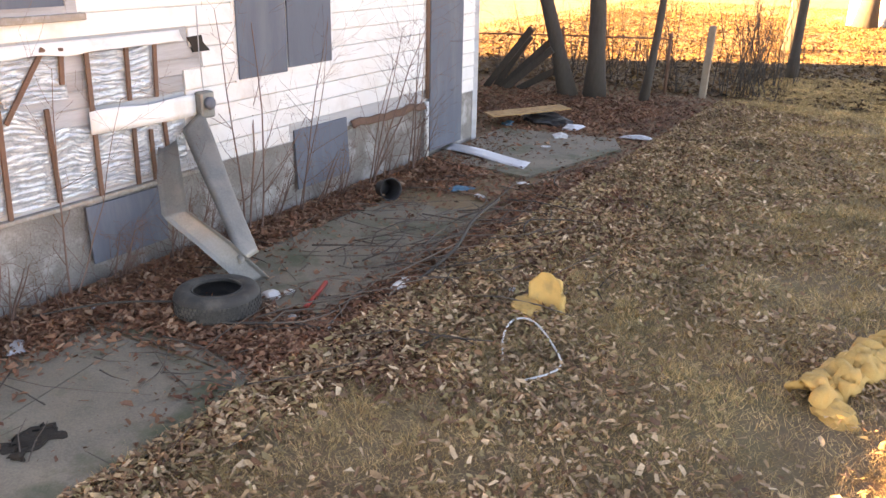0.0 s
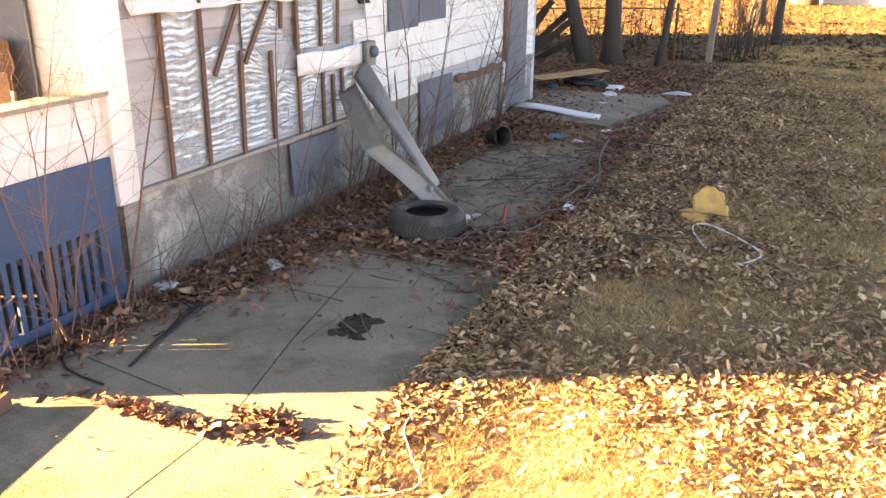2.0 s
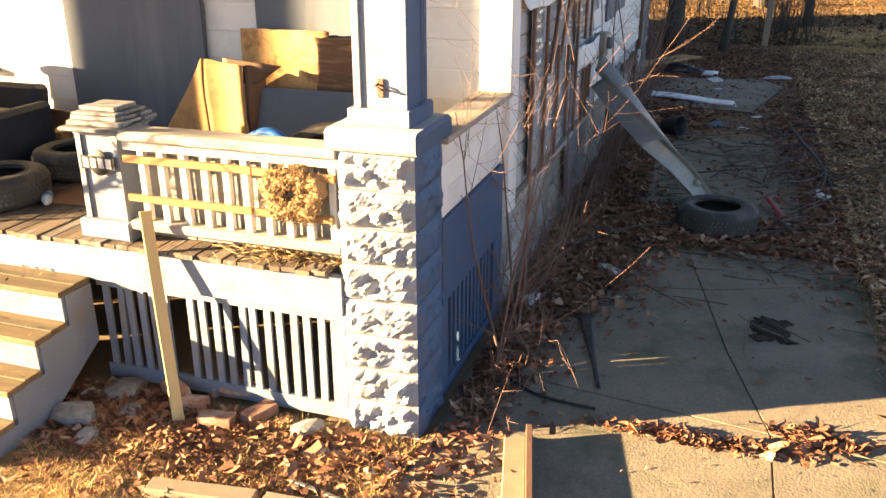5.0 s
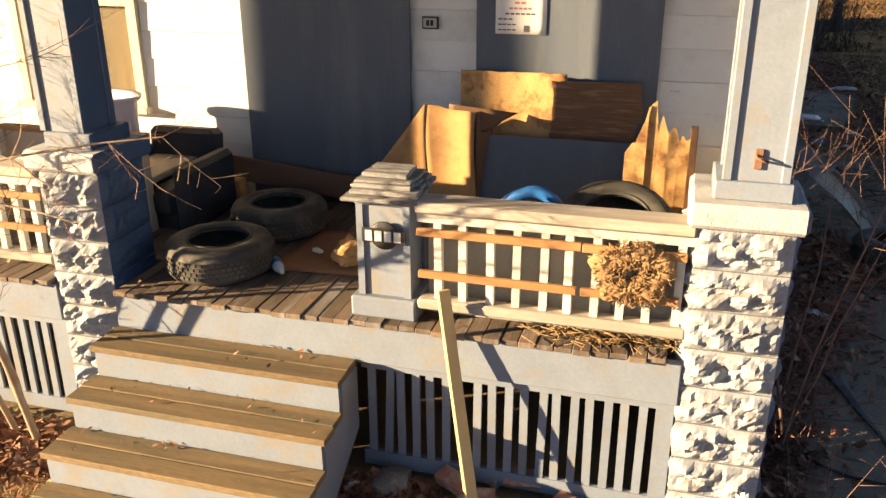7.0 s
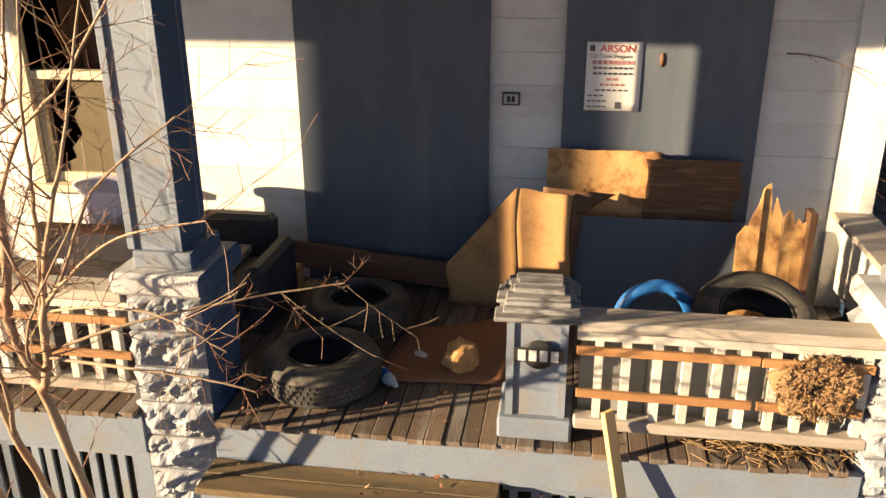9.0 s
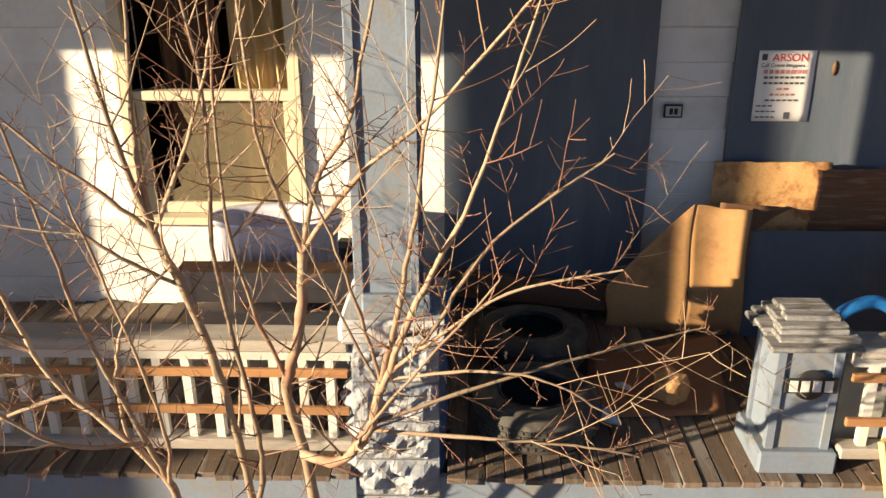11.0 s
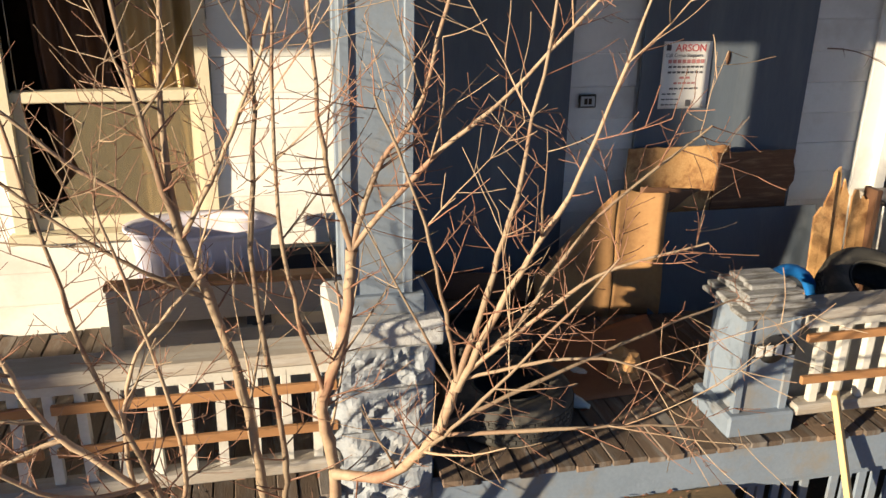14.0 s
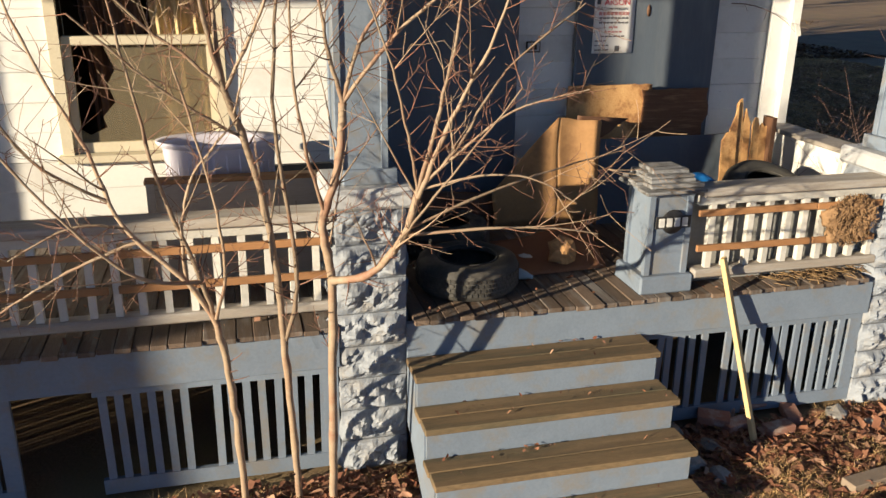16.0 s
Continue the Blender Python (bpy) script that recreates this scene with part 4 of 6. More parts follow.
SLATE = mat("dark_slate_upholstery", (0.030, 0.036, 0.046), (0.018, 0.021, 0.027), 0.75, 6, 120, 0.7, 0.3, vary=0.05, dirt=(0.07, 0.065, 0.06), dirt_amount=0.4, dirt_scale=3)
for nm, bx, rx in (("backrest", (-0.06, 0.08, 0.0, 0.46, 0.26, 0.56), -8), ("seat", (0.0, -0.44, 0.12, 0.5, 0.10, 0.30), 4), ("armrest", (0.50, -0.46, 0.0, 0.62, 0.16, 0.43), 0), ("armrest", (-0.12, -0.46, 0.0, 0.0, 0.16, 0.43), 0), ("base", (0.0, -0.42, 0.0, 0.5, 0.12, 0.12), 0)):
    part(nm, Geo().box(*bx, m=pose(0, 0, 0, rx, 0, 0), bevel=0.035 if nm != "base" else 0.01), SLATE, chair)
# nest-like stuffing stuck in the railing
g = Geo()
rs = random.Random(3)


def wad(u, v):
    """A lumpy flattened ring as the body of the stuffing."""
    a, b = 2 * math.pi * u, 2 * math.pi * v
    q = (math.cos(a) * 2.2, math.sin(a) * 2.2, math.cos(b))
    r = 0.11 + 0.022 * math.sin(2 * a + 1) + 0.02 * math.sin(5 * a) + (0.066 + 0.06 * noise.noise((q[0] * 1.5, q[1] * 1.5, 3))) * math.cos(b)
    r *= 0.86
    return (-6.84 + r * math.cos(a) * 1.1, 0.795 + 0.04 * math.sin(b) + 0.02 * noise.noise((q[0] * 4, q[1] * 4, b * 2)), 1.345 + r * math.sin(a) + 0.012 * noise.noise((q[0] * 6, q[1] * 6, b * 3)))


g.sheet(wad, 48, 18)
for i in range(1100):
    a = rs.uniform(0, 2 * math.pi)
    r = 0.04 + 0.125 * rs.random()
    c = Vector((-6.84 + r * math.cos(a) * 1.08, 0.765 + rs.uniform(-0.02, 0.03), 1.345 + r * math.sin(a)))
    d = Vector((rs.uniform(-1, 1), rs.uniform(-0.7, 0.4), rs.uniform(-1, 1))).normalized() * rs.uniform(0.006, 0.026)
    g.tube([c - d, c + d * 0.2 + Vector((rs.uniform(-.01, .01), rs.uniform(-.008, .004), rs.uniform(-.01, .01))), c + d], [0.001, rs.uniform(0.0015, 0.005), 0.001], 4)
solid("stuffing_wad", g, mat("tan_matted_stuffing", (0.32, 0.20, 0.10), (0.17, 0.10, 0.05), 0.95, 14, 120, 0.8, 0.6, vary=0.2, island=True), "ragged ring of tan stuffing caught in the railing", "stuffing", kind="stuff")
g = Geo()
for i in range(150):
    c = Vector((-6.95 + rs.gauss(0, 0.17), 0.85 + rs.gauss(0, 0.05), DECK_Z + 0.008 + rs.random() * 0.03))
    d = Vector((rs.uniform(-1, 1), rs.uniform(-1, 1), rs.uniform(-0.15, 0.15))).normalized() * rs.uniform(0.02, 0.08)
    g.tube([c - d, c + d], [0.0025, 0.002], 4)
solid("straw_litter", g, STRAW, "straw and splinters littering the porch edge", "litter", kind="stuff")
# hasp, name plate, door plate, notice
hasp = thing("hasp", "rusty iron hasp on the porch post", "hasp", at=(-6.36, 0.853, 1.90))
part("plate", Geo().box(-0.018, -0.012, -0.045, 0.018, 0.0, 0.045, bevel=0.004), BATTEN, hasp)
part("staple", Geo().tube([(-0.01, 0, 0.02), (-0.012, -0.05, 0.015), (0.03, -0.06, 0.0), (0.03, 0, -0.01)], [0.006] * 4, 6), BATTEN, hasp)
plate = thing("number_plate", "black oval number plate with white bars on the newel post", "plate", at=(-8.05, 0.812, 1.40))
part("backing", Geo().lathe([(0.001, 0), (0.07, 0), (0.075, 0.004), (0.07, 0.008), (0.001, 0.008)], 24, pose(0, 0, 0, 90, 0, 0), closed=False), BLACK, plate)
part("board", Geo().box(-0.115, -0.014, -0.038, 0.115, -0.008, 0.038, bevel=0.003), BLACK, plate)
for i in range(4):
    part("bar", Geo().box(-0.095 + 0.05 * i, -0.018, -0.027, -0.06 + 0.05 * i, -0.0145, 0.027), PAPER, plate)
dp = thing("bell_plate", "small framed doorbell plate on the siding", "plate", at=(-8.33, 2.592, 2.23))
part("frame", Geo().box(-0.055, -0.035, -0.04, 0.055, -0.02, 0.04, bevel=0.003), DARK, dp)
part("face", Geo().box(-0.045, -0.039, -0.03, 0.045, -0.0355, 0.03), OLDSIDE, dp)
for s in (-0.024, 0.004):
    part("button", Geo().box(s, -0.043, -0.018, s + 0.02, -0.0395, 0.018), DARK, dp)
NOTICE_INK, NOTICE_RED, NOTICE_WHITE = (mat(n_, c_, c_, 0.7, 5, 50, 0.2, 0.0) for n_, c_ in (("notice_black_ink", (0.10, 0.10, 0.11)), ("notice_red_ink", (0.50, 0.05, 0.05)), ("notice_paper", (0.80, 0.79, 0.77))))
NOTICE_PINK = mat("notice_faded_red_ink", (0.55, 0.25, 0.24), (0.55, 0.25, 0.24), 0.7, 5, 50, 0.2, 0.0)
notice = thing("notice", "white paper notice headed with red letters, stapled to the door board", "notice", at=(-7.72, 2.518, 2.385))
part("sheet", Geo().sheet(lambda u, v: (-0.163 + 0.326 * u, -0.002 - 0.001 * math.sin(5 * v) * u, -0.205 + 0.41 * v), 6, 8, 0.001), NOTICE_WHITE, notice)


def lettering(text, size, x, z, material, parent, bold=0.0):
    cu = bpy.data.curves.new("lettering", "FONT")
    cu.body, cu.size, cu.extrude, cu.offset = text, size, 0.0006, bold
    o = new("lettering_source", cu)
    bpy.context.view_layer.update()
    me = bpy.data.meshes.new_from_object(o.evaluated_get(bpy.context.evaluated_depsgraph_get()))
    bpy.data.objects.remove(o)
    me.materials.clear()
    me.materials.append(material)
    t = part("lettering", me, material, parent)
    t.matrix_basis = pose(x, -0.0045, z, 90, 0, 0)
    return t


lettering("ARSON", 0.062, -0.085, 0.145, NOTICE_RED, notice, 0.0)
lettering("Call Crime Stoppers", 0.030, -0.145, 0.112, NOTICE_INK, notice, 0.0)
part("mark", Geo().box(-0.145, -0.0055, 0.15, -0.115, -0.004, 0.185), NOTICE_INK, notice)
for i, (w_, h_, m_) in enumerate(((0.25, 0.022, NOTICE_PINK), (0.24, 0.012, NOTICE_INK), (0.24, 0.012, NOTICE_INK), (0.08, 0.014, NOTICE_PINK), (0.15, 0.012, NOTICE_PINK), (0.2, 0.01, NOTICE_INK), (0.1, 0.008, NOTICE_INK), (0.12, 0.008, NOTICE_INK), (0.12, 0.008, NOTICE_INK))):
    z = 0.085 - 0.033 * i
    x0 = -w_ / 2 if i < 6 else -0.145
    n_ = max(2, int(w_ / 0.03))
    for q in range(n_):
        part("bar", Geo().box(x0 + q * w_ / n_, -0.0055, z - h_ / 2, x0 + (q + 0.75) * w_ / n_, -0.004, z + h_ / 2), m_, notice)
part("emblem", Geo().box(0.02, -0.0055, -0.19, 0.055, -0.004, -0.15, m=pose(0, 0, 0, 0, 0, 0)), NOTICE_INK, notice)
solid("board_tear", Geo().lathe([(0.001, 0), (0.02, 0.0), (0.022, 0.003), (0.001, 0.004)], 12, pose(-7.44, 2.523, 2.49, 90, 0, 0) @ Matrix.Diagonal((0.8, 2.0, 1, 1)), closed=False), DARKWOOD_AND_SHADE, "small drop-shaped tear in the door board", "tear")

# ---- front window ----
win = thing("window_1", "broken sash window with curtains hanging inside", "window", kind="structure")
CREAM = mat("cream_window_paint", (0.62, 0.56, 0.42), (0.48, 0.42, 0.30), 0.6, 6, 60, 0.6, 0.2, vary=0.05)
part("window_frame", Geo().box(WX0 - 0.07, WALL_Y - 0.03, WZ0 - 0.05, WX0, WALL_Y + 0.16, WZ1 + 0.07).box(WX1, WALL_Y - 0.03, WZ0 - 0.05, WX1 + 0.07, WALL_Y + 0.16, WZ1 + 0.07).box(WX0, WALL_Y - 0.03, WZ1, WX1, WALL_Y + 0.16, WZ1 + 0.07), CREAM, win)
part("window_sill", Geo().box(WX0 - 0.1, WALL_Y - 0.08, WZ0 - 0.05, WX1 + 0.1, WALL_Y + 0.16, WZ0, bevel=0.006), CREAM, win)
g = Geo()
g.box(WX0, WALL_Y + 0.03, WZ0, WX0 + 0.05, WALL_Y + 0.07, 2.28).box(WX1 - 0.05, WALL_Y + 0.03, WZ0, WX1, WALL_Y + 0.07, 2.28).box(WX0 + 0.05, WALL_Y + 0.03, WZ0, WX1 - 0.05, WALL_Y + 0.07, WZ0 + 0.07).box(WX0 - 0.0, WALL_Y + 0.0, 2.28, WX1, WALL_Y + 0.09, 2.34, bevel=0.006)
part("sash", g, CREAM, win)
GLASS = bpy.data.materials.new("dusty_glass")
GLASS.use_nodes = True
gb = GLASS.node_tree.nodes["Principled BSDF"]
gb.inputs["Base Color"].default_value = (0.30, 0.26, 0.18, 1)
gb.inputs["Roughness"].default_value = 0.22
gb.inputs["Transmission Weight"].default_value = 0.7
g = Geo()
gx0, gx1, gz0 = WX0 + 0.05, WX1 - 0.05, WZ0 + 0.07
crack = [(gx1, gz0), (gx1, 2.27), (gx0 + 0.20, 2.27), (gx0 + 0.26, 2.12), (gx0 + 0.20, 2.02), (gx0 + 0.24, 1.9), (gx0 + 0.15, 1.80), (gx0 + 0.17, 1.73), (gx0 + 0.06, 1.68), (gx0, 1.72), (gx0, gz0)]
yg = WALL_Y + 0.05
k = len(crack)
g.add([(a, yg, z) for a, z in crack] + [(a, yg + 0.004, z) for a, z in crack], [tuple(range(k)), tuple(range(2 * k - 1, k - 1, -1))] + [(i, i + k, (i + 1) % k + k, (i + 1) % k) for i in range(k)])
pane = part("pane", g, GLASS, win, "broken dusty pane with a jagged edge")
pane.visible_shadow = False
CURT = mat("tan_curtain_cloth", (0.50, 0.38, 0.20), (0.36, 0.26, 0.13), 0.9, 3, 60, 0.6, 0.2, stretch=(3, 3, 0.5))
for nm, c0, c1, mm, yy in (("curtain_brown", WX0 + 0.10, WX0 + 0.5, DARKWOOD_AND_SHADE, 0.3), ("curtain_tan", WX0 + 0.56, WX1 + 0.02, CURT, 0.26)):
    g = Geo()
    g.sheet(lambda u, v: (c0 + (c1 - c0) * u + 0.02 * math.sin(6 * v), WALL_Y + yy + 0.04 * math.sin(22 * u + 2 * v) + 0.02 * math.sin(41 * u), 1.2 + 1.95 * v), 40, 6, 0.004)
    solid("curtain", g, mm, "limp tan curtain hanging inside the window" if nm == "curtain_tan" else "dark brown curtain hanging inside the window", "curtain")

# ---- leaning plank, bricks and rubble before the porch ----
solid("leaning_plank", Geo().box(-0.032, -0.014, 0, 0.032, 0.014, 1.2, m=look((-7.50, 0.50, 0.02), (-7.72, 0.73, 1.13)) @ pose(0, 0, 0, 180, 0, 0), bevel=0.003), FRESH, "pale narrow wooden plank leaning on the porch edge", "plank")
brick_me = Geo().box(-0.1, -0.05, 0, 0.1, 0.05, 0.065, bevel=0.005).mesh("brick", BRICK)
for x, y, rz, rx in ((-7.53, 0.66, 12, 0), (-7.32, 0.86, 5, 35), (-7.29, 0.56, 8, 0), (-7.10, 0.70, 70, 0), (-7.66, 0.72, -30, 12), (-7.45, 0.9, 60, 0)):
    b = solid("brick", brick_me, BRICK, "worn red brick lying before the porch", "brick", "loose bricks")
    b.matrix_basis = pose(x, y, 0.012 + (0.04 if rx else 0), rx, 0, rz)
for i, (x, y, s) in enumerate(((-8.0, 0.68, 0.13), (-7.82, 0.5, 0.09), (-8.1, 0.36, 0.14), (-6.78, 0.66, 0.10), (-7.9, 0.22, 0.08), (-6.62, 0.5, 0.07))):
    crumple("rubble", (x, y, 0.0), (s, s * 0.7, s * 0.45), FOUND, "broken grey concrete lump on the ground", "rubble", 3.1 * i + 1, "rubble lumps", 0.6, 2, 0.3)
for x, y, L, rz, m_ in ((-7.0, -0.03, 0.55, 8, GREYWOOD), (-6.48, 0.02, 0.4, 4, GREYWOOD), (-7.1, -0.3, 0.5, -5, GREYWOOD)):
    b = solid("scrap_lumber", Geo().box(-L / 2, -0.05, 0, L / 2, 0.05, 0.05, bevel=0.004), m_, "short scrap of lumber lying in the grass", "lumber", "lumber scraps")
    b.matrix_basis = pose(x, y, 0.02, 0, 0, rz)
b = solid("metal_strip", Geo().box(-0.3, -0.012, 0, 0.3, 0.012, 0.02, bevel=0.003), METAL, "narrow pale metal strip on the ground", "strip")
b.matrix_basis = pose(-6.35, 0.15, 0.02, 0, 0, -12)
dp2 = thing("angle_plank", "two weathered boards nailed to an angle, lying on the driveway", "plank")
dp2.matrix_basis = pose(-5.56, 0.50, 0.014, 0, 0, 13)
part("board", Geo().box(-0.065, -0.45, 0, 0.05, 0.45, 0.03, bevel=0.004), GREYWOOD, dp2)
part("board", Geo().box(0.05, -0.45, 0, 0.085, 0.45, 0.105, bevel=0.004), BATTEN, dp2)

# ---- torn house side: film, battens, flap, meter ----
FILM = bpy.data.materials.new("house_wrap_film")
FILM.use_nodes = True
fb = FILM.node_tree.nodes["Principled BSDF"]
fb.inputs["Base Color"].default_value = (0.60, 0.62, 0.62, 1)
fb.inputs["Roughness"].default_value = 0.22
fb.inputs["Metallic"].default_value = 0.2
fn_ = FILM.node_tree.nodes.new("ShaderNodeTexNoise")
fn_.inputs["Scale"].default_value = 7.0
fr_ = FILM.node_tree.nodes.new("ShaderNodeValToRGB")
fr_.color_ramp.elements[0].color, fr_.color_ramp.elements[1].color = (0.30, 0.34, 0.36, 1), (0.55, 0.58, 0.60, 1)
fr_.color_ramp.elements[0].position, fr_.color_ramp.elements[1].position = 0.35, 0.65
FILM.node_tree.links.new(fn_.outputs[0], fr_.inputs[0])
FILM.node_tree.links.new(fr_.outputs[0], fb.inputs["Base Color"])


def film(y0, y1, z0, z1, seed):
    def fn(u, v):
        y, z = y0 + (y1 - y0) * u, z0 + (z1 - z0) * v
        ed = min(1, 9 * u, 9 * (1 - u))
        wr = 0.007 * noise.noise((y * 1.8 + seed, z * 30 + 2.0 * noise.noise((y * 2.2, z * 1.5, seed)), seed)) + 0.012 * noise.noise((y * 2.5, z * 6, seed + 4)) + 0.004 * noise.noise((y * 7, z * 55 + 4 * noise.noise((y * 4, z * 3, seed)), seed))
        top = 0.05 * noise.noise((y * 4, 0, seed)) * v
        return (SIDE_X + 0.020 + ed * abs(wr) * 1.6, y + 0.02 * noise.noise((z * 3, seed, 0)), z + top)

    solid("film_sheet", Geo().sheet(fn, 36, 110), FILM, "wrinkled silvery house wrap film tacked to the bare wall", "film", "film sheets")


film(3.10, 3.53, 0.86, 2.12, 1.0)
film(3.54, 4.0, 0.86, 1.78, 2.0)
film(4.01, 4.47, 0.86, 1.68, 3.0)
film(4.48, 4.9, 0.88, 1.46, 4.0)
film(4.92, 5.5, 0.88, 1.36, 5.0)
film(4.9, 5.6, 1.62, 2.08, 6.0)
film(4.1, 4.7, 1.72, 2.1, 7.0)
film(5.5, 5.95, 0.9, 1.36, 8.0)
battens = thing("battens", "rusty brown wooden battens nailed over the torn wall", "battens", kind="structure")
for (ya, za), (yb, zb) in (((3.08, 2.13), (3.07, 0.82)), ((3.54, 2.17), (3.52, 0.82)), ((4.08, 2.18), (3.67, 1.55)), ((4.5, 2.16), (4.08, 1.6)), ((4.03, 1.72), (3.99, 0.82)), ((4.45, 1.67), (4.46, 0.86)), ((4.66, 2.15), (4.63, 1.85)), ((4.9, 2.14), (4.88, 0.82)), ((5.32, 2.11), (5.3, 1.62)), ((5.31, 1.36), (5.3, 0.83)), ((5.64, 2.1), (5.61, 1.61)), ((5.5, 1.32), (5.5, 0.83)), ((5.67, 1.37), (5.69, 1.0))):
    L = math.hypot(ya - yb, za - zb)
    m = pose(SIDE_X + 0.034, yb, zb, -math.degrees(math.atan2(ya - yb, za - zb)), 0, 0)
    part("batten", Geo().box(0, -0.022, 0, 0.022, 0.022, L, m=m, bevel=0.003), BATTEN, battens)
solid("torn_siding_strip", Geo().sheet(lambda u, v: (SIDE_X + 0.07 + 0.02 * math.sin(3 * u), 4.84 + 1.22 * u, 1.385 + 0.20 * v - 0.02 * u + 0.012 * math.sin(9 * u) * v), 14, 4, 0.008), WHITE, "loose white siding strip hanging across the torn wall", "siding strip")
solid("torn_siding_strip", Geo().sheet(lambda u, v: (SIDE_X + 0.03 + 0.05 * (1 - v) ** 2 + 0.01 * math.sin(11 * u), 2.78 + 3.2 * u, 2.10 + 0.1 * v + 0.035 * noise.noise((u * 9, 3, 0)) * (1 - v)), 40, 4, 0.006), WHITE, "curled lower edge of the white siding above the tear", "siding strip")
meter = thing("meter_box", "grey utility box with hanging wires on the house side", "meter box", at=(SIDE_X + 0.03, 6.17, 1.46))
part("case", Geo().box(0, -0.09, -0.13, 0.11, 0.09, 0.13, bevel=0.015), METAL, meter)
part("face", Geo().lathe([(0.001, 0.11), (0.06, 0.11), (0.065, 0.14), (0.05, 0.16), (0.001, 0.165)], 18, pose(0, 0, 0.02, 0, 90, 0), closed=False), GREYBOARD, meter)
part("wire", Geo().tube([(0.05, 0.0, 0.12), (0.02, 0.01, 0.5), (0.02, 0.02, 0.95)], [0.006] * 3, 5), OLDSIDE, meter)
def torn_patch(*rim):
    """A shallow ragged plate set into the side wall, its outline given as (y, z)."""
    k = len(rim)
    return Geo().add([(SIDE_X + 0.024, a, b) for a, b in rim] + [(SIDE_X, a, b) for a, b in rim], [tuple(range(k)), tuple(range(2 * k - 1, k - 1, -1))] + [(i, i + k, (i + 1) % k + k, (i + 1) % k) for i in range(k)])


# No opening here: a near-black plate gives the hole's inner shade.
solid("wall_hole", torn_patch((6.08, 2.12), (6.14, 1.97), (6.36, 1.97), (6.27, 2.06), (6.26, 2.13)), DARK, "ragged hole with rusty lath in the siding, its shade a dark plate", "hole")
solid("downpipe", Geo().tube([(SIDE_X + 0.04, 10.5, 0.0), (SIDE_X + 0.04, 10.5, 0.85)], [0.035] * 2, 10), WHITE, "short white downpipe stub by the boarded side door", "downpipe")
solid("downpipe", Geo().tube([(SIDE_X + 0.035, 10.52, 0.9), (SIDE_X + 0.035, 10.52, 3.4)], [0.03] * 2, 10), BATTEN, "rusty brown downpipe by the boarded side door", "downpipe")
solid("rotten_sill", Geo().sheet(lambda u, v: (SIDE_X + 0.0 + 0.05 * v + 0.02 * noise.noise((u * 8, v, 0)), 8.7 + 1.85 * u, 0.86 - 0.02 * u - 0.09 * v + 0.05 * noise.noise((u * 6, 5, 0))), 24, 3, 0.01), BATTEN, "rotten brown sill under the torn siding", "sill")

# ---- bent sheet metal ----
duct = thing("sheet_metal_duct", "long bent galvanised sheet leaning from the wall to the ground", "duct")


def strip(path, widths, g):
    """A bent sheet along a path, with its own width vector at each point and a turned lip."""
    pts, wds = [Vector(p) for p in path], [Vector(q) for q in widths]
    n = len(pts) - 1

    def fn(u, v):
        f = u * n
        i = min(int(f), n - 1)
        k = f - i
        q = pts[i].lerp(pts[i + 1], k)
        w = wds[i].lerp(wds[i + 1], k)
        up = w.cross(pts[i + 1] - pts[i]).normalized()
        return q + w * (v - 0.5) - up * (0.035 * max(0.0, abs(v - 0.5) * 2 - 0.8) * 5 - 0.01 * math.sin(7 * u + 3 * v))

    g.sheet(fn, 8 * n, 10, 0.004)


g = Geo()
strip([(-6.08, 6.00, 1.34), (-5.72, 5.84, 1.03), (-5.3, 5.66, 0.63), (-4.94, 5.50, 0.27)], [(0.02, -0.30, -0.16), (0.06, -0.32, -0.10), (0.06, -0.32, -0.02), (0.06, -0.30, 0.0)], g)
part("panel", g, METAL, duct, "bright upper panel")
g = Geo()
strip([(-6.02, 5.62, 1.17), (-5.75, 5.36, 0.95), (-5.42, 5.10, 0.72), (-5.38, 5.11, 0.69), (-5.1, 5.26, 0.41), (-4.84, 5.44, 0.06)], [(0.12, 0.12, 0.1), (0.2, 0.12, 0.03), (0.22, 0.12, 0.03), (0.22, 0.13, 0.03), (0.18, 0.20, 0.03), (0.1, 0.22, 0.03)], g)
part("panel", g, METAL, duct, "dull lower panel")

# ---- yard things ----
tyre("grey weathered tyre lying flat on the driveway", (-4.74, 4.86, 0.02), (0, 0, 0), R=0.36, w=0.22, group="old tyres")
crumple("foam_cushion", (-2.5, 6.28, 0.03), (0.22, 0.13, 0.06), FOAM, "torn yellow foam cushion lying on the lawn", "foam", 4.0, "", 0.5, 3, 0.25)
b = solid("foam_slab", Geo().sheet(lambda u, v: (-2.44 + 0.30 * u - 0.05 * v, 6.30 + 0.10 * v + 0.06 * math.sin(3 * u), 0.05 + 0.30 * v * (0.65 + 0.35 * math.sin(math.pi * u)) + 0.02 * noise.noise((u * 5, v * 5, 1))), 14, 12, 0.06), FOAM, "upright torn yellow foam piece on the lawn", "foam")
b.location = (-0.05, 0, 0)
def foam_fold(u, v):
    """A ruffled strip, torn along both edges."""
    w = 0.30 * (0.75 + 0.45 * noise.noise((u * 5, 1, 2)))
    a = 0.55 * u + w * (v - 0.5) + 0.05 * noise.noise((u * 9, v * 5, 2))
    b = 1.35 * u - w * 0.8 * (v - 0.5) + 0.06 * noise.noise((u * 8, v * 6, 8))
    return (-0.16 + a, 5.85 + b, 0.055 + 0.11 * math.sin(math.pi * v) + 0.09 * noise.noise((u * 9, v * 4, 5)) + 0.05 * abs(noise.noise((u * 16, v * 9, 3))))


solid("foam_strip", Geo().sheet(foam_fold, 60, 20, 0.05), FOAM, "long crumpled strip of yellow foam on the lawn", "foam")
